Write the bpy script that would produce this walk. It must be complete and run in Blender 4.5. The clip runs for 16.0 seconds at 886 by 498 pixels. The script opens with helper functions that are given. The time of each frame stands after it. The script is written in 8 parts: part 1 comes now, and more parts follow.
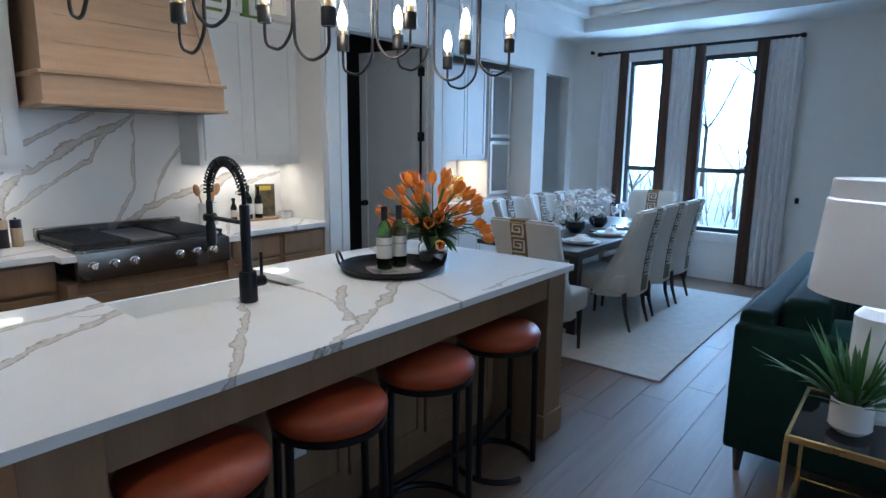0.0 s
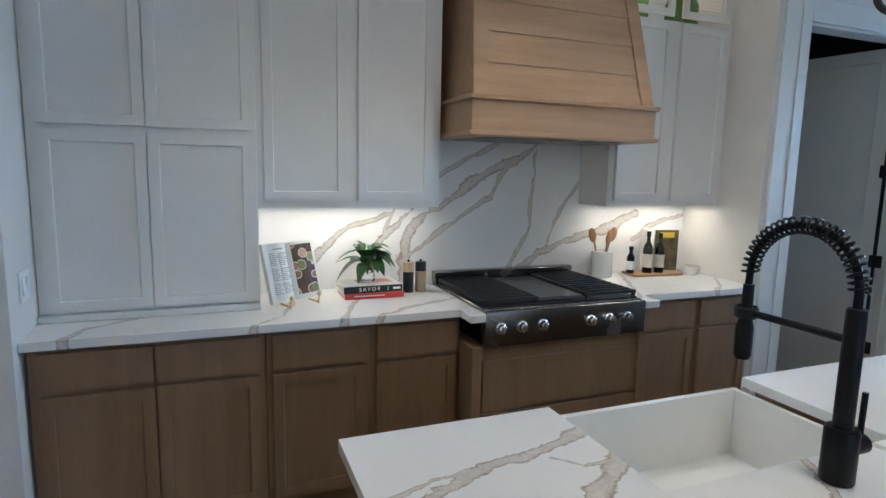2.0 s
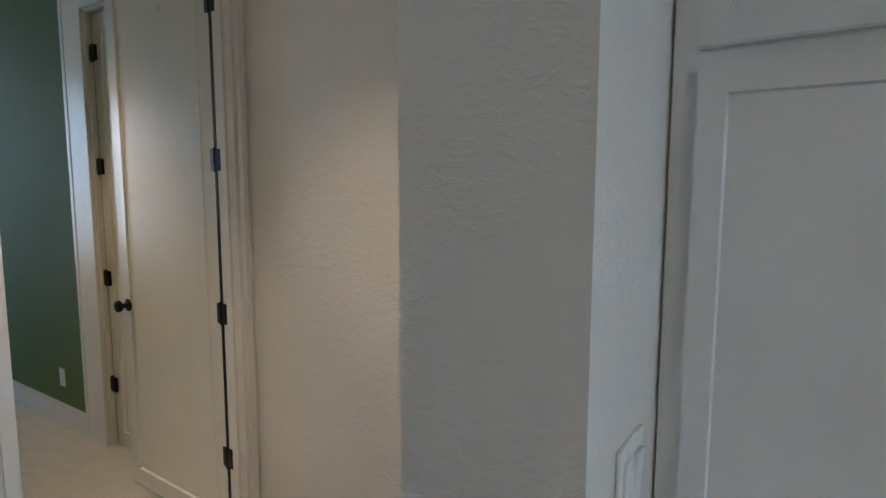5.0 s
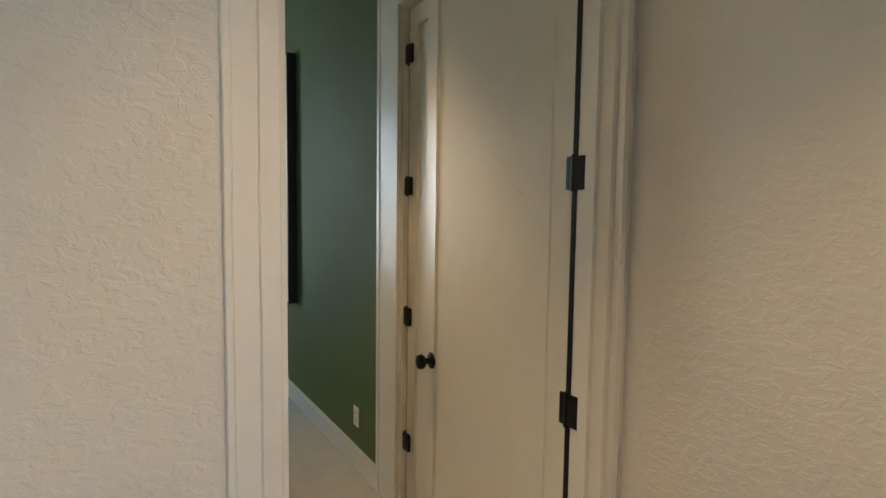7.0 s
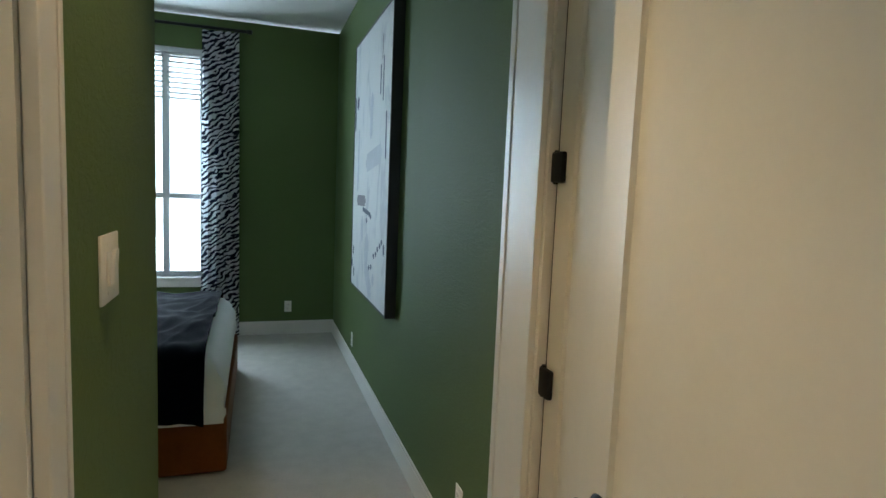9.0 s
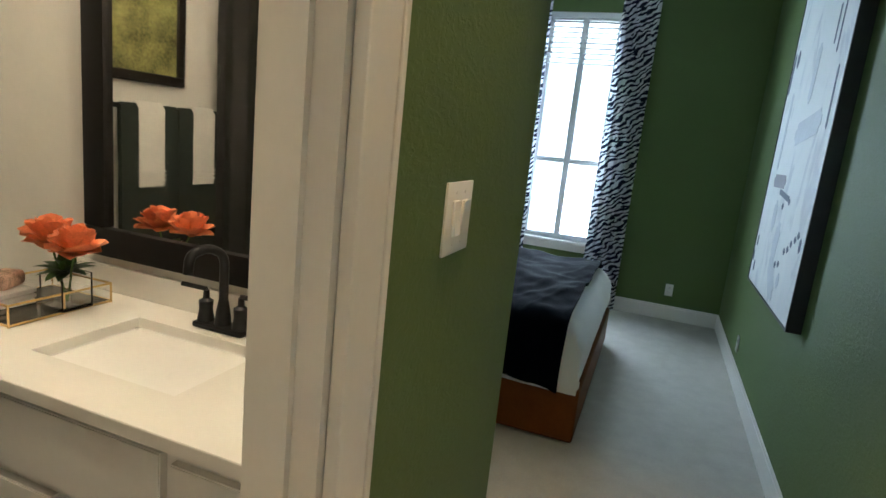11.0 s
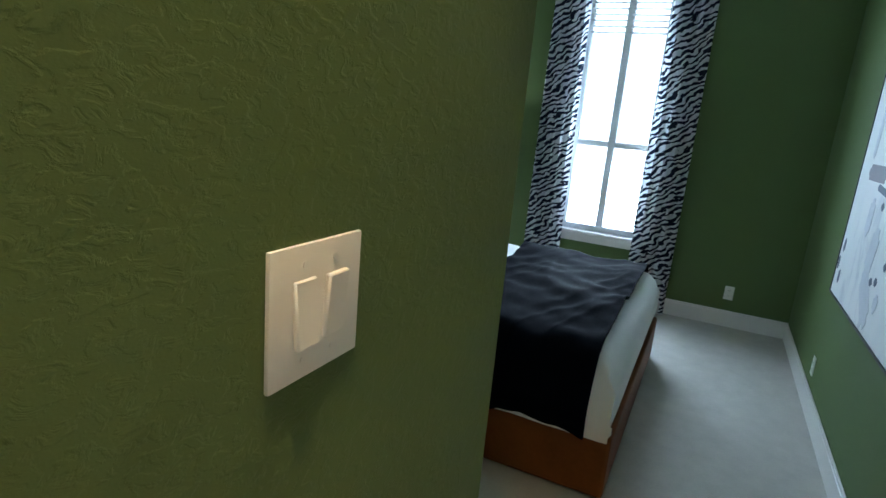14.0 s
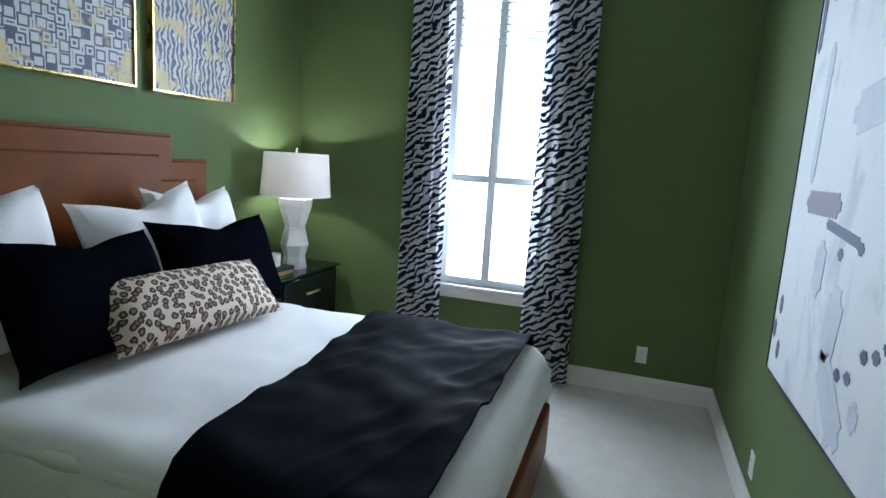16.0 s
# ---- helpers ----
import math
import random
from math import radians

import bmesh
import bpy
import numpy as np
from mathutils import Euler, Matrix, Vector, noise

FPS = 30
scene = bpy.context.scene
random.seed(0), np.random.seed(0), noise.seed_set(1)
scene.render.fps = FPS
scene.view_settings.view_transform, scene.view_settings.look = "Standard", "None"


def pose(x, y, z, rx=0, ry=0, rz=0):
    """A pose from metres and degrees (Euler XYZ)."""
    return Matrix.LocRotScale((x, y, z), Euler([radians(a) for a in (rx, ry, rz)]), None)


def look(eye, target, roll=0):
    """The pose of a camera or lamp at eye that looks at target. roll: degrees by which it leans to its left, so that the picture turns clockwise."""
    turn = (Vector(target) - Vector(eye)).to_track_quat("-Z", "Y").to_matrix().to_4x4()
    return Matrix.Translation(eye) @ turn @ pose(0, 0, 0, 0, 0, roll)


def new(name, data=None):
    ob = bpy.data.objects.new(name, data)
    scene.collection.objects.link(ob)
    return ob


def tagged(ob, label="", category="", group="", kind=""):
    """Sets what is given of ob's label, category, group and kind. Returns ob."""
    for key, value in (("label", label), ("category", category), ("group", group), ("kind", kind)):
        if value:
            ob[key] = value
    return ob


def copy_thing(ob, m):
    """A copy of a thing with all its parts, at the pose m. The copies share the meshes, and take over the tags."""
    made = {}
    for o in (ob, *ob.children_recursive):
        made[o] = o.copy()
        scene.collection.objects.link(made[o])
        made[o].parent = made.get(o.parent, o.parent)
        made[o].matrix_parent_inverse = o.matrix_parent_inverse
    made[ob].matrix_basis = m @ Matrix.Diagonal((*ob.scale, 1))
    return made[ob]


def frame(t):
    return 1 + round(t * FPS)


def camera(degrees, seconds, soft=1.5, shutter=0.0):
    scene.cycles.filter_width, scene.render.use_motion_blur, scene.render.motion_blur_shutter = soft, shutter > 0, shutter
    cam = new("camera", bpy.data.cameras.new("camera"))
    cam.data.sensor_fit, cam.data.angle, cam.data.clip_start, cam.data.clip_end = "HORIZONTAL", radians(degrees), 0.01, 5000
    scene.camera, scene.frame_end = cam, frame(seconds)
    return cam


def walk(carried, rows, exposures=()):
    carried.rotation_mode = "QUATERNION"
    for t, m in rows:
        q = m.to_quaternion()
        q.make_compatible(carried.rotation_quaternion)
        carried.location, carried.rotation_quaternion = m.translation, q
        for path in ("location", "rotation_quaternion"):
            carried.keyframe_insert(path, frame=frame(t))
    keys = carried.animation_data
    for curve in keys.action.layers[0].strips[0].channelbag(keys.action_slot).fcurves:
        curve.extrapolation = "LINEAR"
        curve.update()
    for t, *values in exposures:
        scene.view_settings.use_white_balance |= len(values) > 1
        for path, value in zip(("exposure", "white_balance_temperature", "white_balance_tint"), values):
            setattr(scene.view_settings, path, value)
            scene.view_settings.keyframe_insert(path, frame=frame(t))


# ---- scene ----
cam = camera(75.7, 16.0)
PATH = [
    (0, (0.715, 0.049, 1.526), (2.234, 1.298, 1.168), 0.6),
    (0.5, (0.714, 0.315, 1.532), (2.039, 1.776, 1.2), 0.7),
    (1, (0.776, 0.634, 1.549), (1.903, 2.257, 1.241), 1.1),
    (1.5, (0.741, 0.949, 1.53), (1.668, 2.699, 1.247), 1.3),
    (2, (0.684, 1.257, 1.563), (1.414, 3.098, 1.284), 1.2),
    (2.5, (0.654, 1.638, 1.56), (1.183, 3.547, 1.281), 1.2),
    (3, (0.603, 2.011, 1.578), (0.902, 3.97, 1.307), 0.8),
    (3.5, (0.549, 2.335, 1.635), (0.442, 4.305, 1.302), 0.4),
    (4, (0.426, 2.604, 1.554), (-0.112, 4.512, 1.285), 0.4),
    (4.5, (0.358, 2.833, 1.54), (-0.487, 4.628, 1.288), 0.3),
    (5, (0.208, 2.98, 1.508), (-0.894, 4.634, 1.285), 0.1),
    (5.2, (0.13, 3.026, 1.507), (-1.071, 4.611, 1.293), 0.2),
    (7.3, (-0.862, 3.4, 1.528), (-2.612, 4.352, 1.354), 0.6),
    (7.4, (-0.91, 3.419, 1.539), (-2.669, 4.353, 1.359), 0.5),
    (7.5, (-0.947, 3.44, 1.527), (-2.718, 4.353, 1.352), 0.4),
    (8, (-1.218, 3.576, 1.532), (-3.010, 4.446, 1.350), 0.9),
    (8.5, (-1.414, 3.697, 1.518), (-3.237, 4.496, 1.328), 1.6),
    (9, (-1.683, 3.767, 1.523), (-3.573, 4.39, 1.324), 2.4),
    (9.5, (-1.941, 3.807, 1.513), (-3.906, 4.118, 1.313), 3.1),
    (10, (-2.082, 3.83, 1.534), (-4.067, 3.736, 1.305), 4.0),
    (10.2, (-2.066, 3.827, 1.534), (-4.037, 3.603, 1.279), 4.3),
    (12.3, (-1.832, 3.839, 1.405), (-3.477, 2.833, 0.874), 7.1),
    (12.5, (-1.889, 3.822, 1.418), (-3.535, 2.818, 0.888), 6.8),
    (13, (-2.081, 3.811, 1.46), (-3.754, 2.844, 0.943), 6.4),
    (13.5, (-2.293, 3.826, 1.486), (-4.007, 2.924, 0.987), 6.1),
    (14, (-2.527, 3.82, 1.545), (-4.291, 3.006, 1.073), 5.2),
    (14.5, (-2.817, 3.847, 1.539), (-4.667, 3.212, 1.122), 4.6),
    (15, (-3.149, 3.941, 1.537), (-5.063, 3.486, 1.177), 4.1),
    (15.5, (-3.454, 3.968, 1.499), (-5.389, 3.576, 1.18), 3.9),
    (16, (-3.703, 3.924, 1.495), (-5.581, 3.308, 1.189), 3.7),
]
EXPOSURES = [(0, 0.0, 4850, 8), (1.5, -0.1, 4900, 6), (3.5, -0.25, 5000, 6), (4.2, -0.35, 4950, 8), (5.2, -0.55, 5750, 7), (7.5, -0.3, 6550, 5), (8.2, -0.3, 6200, 3), (9.0, -0.15, 5850, 2), (10.0, 0.15, 5700, 3), (12.5, 0.2, 5850, 7), (13.5, 0.1, 5550, 4), (14.5, 0.42, 5500, 5), (16.0, 0.5, 5950, 13)]
walk(cam, [(t, look(eye, target, roll)) for t, eye, target, roll in PATH], EXPOSURES)
SKY, LIVING_W, DINING_W, BEDROOM_W, UNDER_W = 0.12, 16, 32, 58, 2.6
KITCH_W, HALL_W, BATH_W, VEST_W, SKYGLOW, BEDGLOW = 30, 142, 24, 128, 70.0, 2.6
CHAND_W = 20

# ---- world and lights ----
world = bpy.data.worlds.new("sky")
scene.world = world
world.use_nodes = True
wn = world.node_tree
sky = wn.nodes.new("ShaderNodeTexSky")
sky.sky_type = "NISHITA"
sky.sun_disc = False
sky.sun_elevation = radians(38)
sky.sun_rotation = radians(200)
wn.nodes["Background"].inputs[1].default_value = SKY
wn.links.new(sky.outputs[0], wn.nodes["Background"].inputs[0])


def lamp(name, kind, m, power, colour, size=0.1, size_y=None, spread=180, angle=150):
    d = bpy.data.lights.new(name, kind)
    d.energy, d.color = power, colour
    if kind == "AREA":
        d.size, d.spread = size, radians(spread)
        if size_y:
            d.shape, d.size_y = "RECTANGLE", size_y
    elif kind == "SPOT":
        d.shadow_soft_size, d.spot_size, d.spot_blend = size, radians(angle), 0.6
    elif kind == "POINT":
        d.shadow_soft_size = size
    else:
        d.angle = size
    ob = new(name, d)
    ob.matrix_world = m
    return ob


WARM, DAY = (1.0, 0.72, 0.44), (0.55, 0.76, 1.0)
sun = lamp("sun", "SUN", look((0, 0, 20), (0.3, 14, 4)), 2.5, (1.0, 0.93, 0.82), size=radians(0.5))
# daylight in the windows' openings
lamp("living_daylight", "AREA", look((2.4, -4.9, 1.6), (2.4, 0, 1.3)), LIVING_W, (0.46, 0.71, 1.0), 4.6, 2.3)
for wy, wz, wide in ((2.675, 1.59, 0.42), (1.78, 1.56, 0.53)):
    lamp("dining_daylight", "AREA", look((7.80, wy, wz), (3.0, wy - 0.1, 1.3)), DINING_W, (0.58, 0.79, 1.0), wide, 1.8)
lamp("bedroom_daylight", "AREA", look((-7.68, 2.96, 1.65), (-3, 2.9, 1.2)), BEDROOM_W, (0.75, 0.88, 1.0), 0.62, 2.0)


# ---- materials ----
def material(name):
    m = bpy.data.materials.new(name)
    m.use_nodes = True
    n = m.node_tree
    return m, n, n.nodes["Principled BSDF"]


def coords(n, scale=1.0, space="Object"):
    c = n.nodes.new("ShaderNodeTexCoord")
    mp = n.nodes.new("ShaderNodeMapping")
    mp.inputs["Scale"].default_value = scale if isinstance(scale, tuple) else (scale,) * 3
    n.links.new(c.outputs[space], mp.inputs[0])
    return mp.outputs[0]


def noise_node(n, vec, scale, detail=4, rough=0.55, distort=0.0):
    x = n.nodes.new("ShaderNodeTexNoise")
    x.inputs["Scale"].default_value, x.inputs["Detail"].default_value = scale, detail
    x.inputs["Roughness"].default_value, x.inputs["Distortion"].default_value = rough, distort
    n.links.new(vec, x.inputs["Vector"])
    return x.outputs["Fac"]


def ramp(n, fac, stops):
    r = n.nodes.new("ShaderNodeValToRGB")
    e = r.color_ramp.elements
    while len(e) < len(stops):
        e.new(0.5)
    for el, (p, c) in zip(e, stops):
        el.position, el.color = p, (*c, 1) if len(c) == 3 else c
    n.links.new(fac, r.inputs[0])
    return r.outputs[0]


def math_node(n, op, a, b=None, c=None):
    x = n.nodes.new("ShaderNodeMath")
    x.operation = op
    for s, v in zip(x.inputs, (a, b, c)):
        if v is None:
            continue
        if isinstance(v, (int, float)):
            s.default_value = v
        else:
            n.links.new(v, s)
    return x.outputs[0]


def mixed(n, fac, a, b, kind="MIX"):
    x = n.nodes.new("ShaderNodeMix")
    x.data_type, x.blend_type = "RGBA", kind
    for s, v in ((x.inputs[0], fac), (x.inputs[6], a), (x.inputs[7], b)):
        if isinstance(v, (int, float)):
            s.default_value = v
        elif isinstance(v, tuple):
            s.default_value = (*v, 1)
        else:
            n.links.new(v, s)
    return x.outputs[2]


def bump(n, b, height, strength=0.2, dist=0.01):
    x = n.nodes.new("ShaderNodeBump")
    x.inputs["Strength"].default_value, x.inputs["Distance"].default_value = strength, dist
    n.links.new(height, x.inputs["Height"])
    n.links.new(x.outputs[0], b.inputs["Normal"])


def plain(name, colour, rough=0.5, metal=0.0, vary=0.06, scale=6.0, grain=0.1, gscale=180, **extra):
    """A painted, cast or woven surface: a base colour that drifts at two scales, and a fine grain."""
    m, n, b = material(name)
    v = coords(n)
    big, fine = noise_node(n, v, scale, 3), noise_node(n, v, scale * 9, 4)
    f = math_node(n, "ADD", math_node(n, "MULTIPLY", big, 0.65), math_node(n, "MULTIPLY", fine, 0.35))
    lo, hi = tuple(c * (1 - vary) for c in colour), tuple(min(c * (1 + vary), 1) for c in colour)
    n.links.new(ramp(n, f, [(0.3, lo), (0.7, hi)]), b.inputs["Base Color"])
    n.links.new(math_node(n, "MULTIPLY_ADD", big, 0.12, rough - 0.06), b.inputs["Roughness"])
    b.inputs["Metallic"].default_value = metal
    for k, val in extra.items():
        b.inputs[k.replace("_", " ")].default_value = val
    if grain:
        bump(n, b, noise_node(n, v, gscale, 3), grain, 0.002)
    return m


def plaster(name, colour, strength=0.35, rough=0.6, scale=42, gloss=0.5):
    """Painted drywall with a trowelled knock-down texture."""
    m, n, b = material(name)
    v = coords(n, (1, 1, 1.6))
    blot = noise_node(n, v, scale, 5, 0.6, 0.6)
    flat = ramp(n, blot, [(0.47, (0, 0, 0)), (0.56, (1, 1, 1))])
    h = mixed(n, 0.25, flat, noise_node(n, v, 260, 3))
    bump(n, b, h, strength, 0.004)
    b.inputs["Specular IOR Level"].default_value = gloss
    big = noise_node(n, v, 1.3, 3)
    n.links.new(ramp(n, big, [(0.3, tuple(c * 0.95 for c in colour)), (0.7, tuple(min(1, c * 1.04) for c in colour))]), b.inputs["Base Color"])
    n.links.new(math_node(n, "MULTIPLY_ADD", big, 0.15, rough - 0.07), b.inputs["Roughness"])
    return m


def marble(name, freq=3.1, seed=0.0, rough=0.12, width=0.2):
    """White quartz with long slanting veins: a beige body between darker rims."""
    m, n, b = material(name)
    c = n.nodes.new("ShaderNodeTexCoord")
    v = c.outputs["Object"]
    dot = n.nodes.new("ShaderNodeVectorMath")
    dot.operation = "DOT_PRODUCT"
    n.links.new(v, dot.inputs[0])
    dot.inputs[1].default_value = (0.75, -0.65, -0.65)
    off = n.nodes.new("ShaderNodeVectorMath")
    off.operation = "ADD"
    n.links.new(v, off.inputs[0])
    off.inputs[1].default_value = (seed, seed * 0.7, seed * 1.3)
    o = off.outputs[0]
    big, small = noise_node(n, o, 1.5, 2), noise_node(n, o, 11, 4, 0.65)
    t = math_node(n, "ADD", dot.outputs["Value"], math_node(n, "MULTIPLY_ADD", big, 0.9, seed))
    t = math_node(n, "ADD", t, math_node(n, "MULTIPLY", small, 0.045))

    def veins(f, wscale, floor, shift):
        d = math_node(n, "ABSOLUTE", math_node(n, "SUBTRACT", math_node(n, "FRACT", math_node(n, "MULTIPLY_ADD", t, f, shift)), 0.5))
        d = math_node(n, "DIVIDE", d, f)
        w = math_node(n, "MULTIPLY", math_node(n, "SUBTRACT", noise_node(n, o, 1.9 + shift, 3), floor), wscale)
        return math_node(n, "DIVIDE", d, math_node(n, "MAXIMUM", w, 0.0008))
    r1, r2 = veins(freq, width, 0.42, 0.1), veins(freq * 0.63, width * 0.18, 0.36, 0.37)
    m1 = ramp(n, r1, [(0.0, (0.62,) * 3), (0.5, (0.55,) * 3), (0.8, (0.95,) * 3), (1.0, (0, 0, 0))])
    m2 = ramp(n, r2, [(0.0, (0.8,) * 3), (0.6, (0.6,) * 3), (1.0, (0, 0, 0))])
    body = ramp(n, noise_node(n, o, 16, 5, 0.7), [(0.3, (0.30, 0.265, 0.22)), (0.55, (0.46, 0.40, 0.33)), (0.75, (0.58, 0.54, 0.48))])
    base = ramp(n, noise_node(n, v, 2.2, 4), [(0.3, (0.80, 0.80, 0.79)), (0.7, (0.86, 0.855, 0.85))])
    col = mixed(n, m2, mixed(n, m1, base, body), (0.42, 0.40, 0.37))
    n.links.new(col, b.inputs["Base Color"])
    b.inputs["Roughness"].default_value = rough
    return m


def wood(name, dark, light, rough=0.45, axis=0, scale=1.0, rand=0.0, ring=9.0):
    """Wood with its grain along one axis; each board differs where rand is set."""
    m, n, b = material(name)
    s = [9.0, 9.0, 9.0]
    s[axis] = 0.7
    v = coords(n, tuple(x * scale for x in s))
    if rand:
        info = n.nodes.new("ShaderNodeObjectInfo")
        off = n.nodes.new("ShaderNodeVectorMath")
        off.operation = "MULTIPLY_ADD"
        n.links.new(info.outputs["Random"], off.inputs[0])
        off.inputs[1].default_value = (37, 19, 53)
        n.links.new(v, off.inputs[2])
        v = off.outputs[0]
    g = noise_node(n, v, 2.4, 6, 0.6, 0.5)
    fine = noise_node(n, v, ring * 3, 5, 0.7)
    f = math_node(n, "ADD", math_node(n, "MULTIPLY", g, 0.7), math_node(n, "MULTIPLY", fine, 0.3))
    col = ramp(n, f, [(0.32, dark), (0.68, light)])
    if rand:
        shade = math_node(n, "MULTIPLY_ADD", info.outputs["Random"], rand, 1 - rand / 2)
        col = mixed(n, 1.0, col, shade, "MULTIPLY")
    n.links.new(col, b.inputs["Base Color"])
    n.links.new(math_node(n, "MULTIPLY_ADD", g, 0.2, rough - 0.1), b.inputs["Roughness"])
    bump(n, b, f, 0.12, 0.003)
    return m


def glass(name, colour=(1, 1, 1), rough=0.0):
    m, n, b = material(name)
    b.inputs["Base Color"].default_value = (*colour, 1)
    b.inputs["Roughness"].default_value, b.inputs["IOR"].default_value = rough, 1.45
    b.inputs["Transmission Weight"].default_value = 1
    return m


def glow(name, colour, strength):
    m, n, b = material(name)
    b.inputs["Base Color"].default_value = (*colour, 1)
    b.inputs["Emission Color"].default_value = (*colour, 1)
    b.inputs["Emission Strength"].default_value = strength
    return m


WALL = plaster("white wall paint", (0.74, 0.71, 0.66), 0.32, scale=30)
SMOOTH = plain("smooth wall paint", (0.76, 0.74, 0.70), 0.6, vary=0.03, grain=0.15, gscale=120)
GREEN = plaster("green wall paint", (0.108, 0.158, 0.054), 0.30, 0.62, gloss=0.25)
CEIL = plaster("ceiling paint", (0.78, 0.78, 0.76), 0.3, 0.8)
TRIM = plain("trim paint", (0.76, 0.74, 0.70), 0.32, vary=0.03, grain=0.06)
CABW = plain("white cabinet paint", (0.76, 0.75, 0.73), 0.35, vary=0.03, grain=0.06, gscale=90)
TAUPE = wood("taupe stained maple", (0.205, 0.125, 0.064), (0.29, 0.185, 0.10), 0.38, 2, 0.6)
OAK = wood("pale oak", (0.36, 0.22, 0.115), (0.50, 0.325, 0.18), 0.42, 0, 0.8)
PLANK = wood("oak floor board", (0.115, 0.078, 0.054), (0.18, 0.122, 0.082), 0.48, 0, 0.7, rand=0.24)
PLANK.node_tree.nodes["Principled BSDF"].inputs["Specular IOR Level"].default_value = 0.28
QUARTZ = marble("veined quartz", 3.1, 3.1)


def slab_marble(name, flat, veins, rough=0.12):
    """White quartz whose main veins run where the slab's own veins run; flat zeroes the axis across the slab."""
    m, n, b = material(name)
    c = n.nodes.new("ShaderNodeTexCoord")
    o = c.outputs["Object"]

    def vec(op, a, v):
        x = n.nodes.new("ShaderNodeVectorMath")
        x.operation = op
        for s, q in zip(x.inputs, (a, v)):
            if q is None:
                continue
            if isinstance(q, tuple):
                s.default_value = q
            else:
                n.links.new(q, s)
        return x
    p = o
    for scale, amount in ((3.0, 0.10), (14.0, 0.035), (60.0, 0.009)):
        t = n.nodes.new("ShaderNodeTexNoise")
        t.inputs["Scale"].default_value, t.inputs["Detail"].default_value = scale, 2
        n.links.new(o, t.inputs["Vector"])
        p = vec("ADD", p, vec("MULTIPLY", vec("SUBTRACT", t.outputs["Color"], (0.5, 0.5, 0.5)).outputs[0], (amount,) * 3).outputs[0]).outputs[0]
    p = vec("MULTIPLY", p, flat).outputs[0]
    lift = lambda q: Vector((q[0], q[1], 0)) if flat[2] == 0 else Vector((q[0], 0, q[1]))
    best = None
    for w, pts in veins:
        for q, r in zip(pts, pts[1:]):
            a, ab = lift(q), lift(r) - lift(q)
            pa = vec("SUBTRACT", p, tuple(a)).outputs[0]
            h = math_node(n, "MULTIPLY", vec("DOT_PRODUCT", pa, tuple(ab)).outputs["Value"], 1 / ab.length_squared)
            h = math_node(n, "MINIMUM", math_node(n, "MAXIMUM", h, 0.0), 1.0)
            along = n.nodes.new("ShaderNodeVectorMath")
            along.operation = "SCALE"
            along.inputs[0].default_value = ab
            n.links.new(h, along.inputs["Scale"])
            d = vec("LENGTH", vec("SUBTRACT", pa, along.outputs[0]).outputs[0], None).outputs["Value"]
            d = math_node(n, "MULTIPLY", d, 1 / w)
            best = d if best is None else math_node(n, "MINIMUM", best, d)
    width = math_node(n, "MULTIPLY_ADD", noise_node(n, o, 7, 5, 0.65), 3.8, -1.05)
    ratio = math_node(n, "DIVIDE", best, math_node(n, "MAXIMUM", width, 0.12))
    mask = ramp(n, ratio, [(0.0, (0.46,) * 3), (0.5, (0.50,) * 3), (0.78, (0.95,) * 3), (0.9, (0.6,) * 3), (1.0, (0, 0, 0))])
    streak = noise_node(n, o, 34, 6, 0.75, 1.5)
    body = ramp(n, streak, [(0.34, (0.20, 0.155, 0.105)), (0.5, (0.40, 0.33, 0.25)), (0.68, (0.62, 0.57, 0.50))])
    base = ramp(n, noise_node(n, o, 2.2, 4), [(0.3, (0.79, 0.785, 0.77)), (0.7, (0.86, 0.855, 0.85))])
    n.links.new(mixed(n, mask, base, body), b.inputs["Base Color"])
    b.inputs["Roughness"].default_value = rough
    return m


ISLANDQ = slab_marble("island quartz", (1, 1, 0), (
    (0.026, ((0.94, 2.15), (1.09, 2.26), (1.26, 2.32), (1.53, 2.39))), (0.008, ((0.95, 2.25), (1.1, 2.3), (1.26, 2.31))),
    (0.008, ((1.37, 2.3), (1.41, 2.23), (1.51, 2.23))), (0.032, ((0.94, 1.82), (1.1, 1.95), (1.29, 2.08), (1.55, 2.25))),
    (0.02, ((1.92, 2.1), (1.79, 1.83), (1.57, 1.54), (1.44, 1.36))), (0.012, ((2.17, 2.26), (2.17, 1.91), (2.13, 1.73), (2.03, 1.57))),
    (0.028, ((2.58, 1.85), (2.12, 1.53), (1.73, 1.35))), (0.022, ((2.32, 1.93), (2.14, 1.72), (2.03, 1.55))),
    (0.010, ((2.57, 1.71), (2.44, 1.38))), (0.010, ((2.65, 1.41), (2.87, 1.45), (3.23, 1.45))), (0.02, ((3.11, 2.6), (2.95, 2.33)))), 0.06)
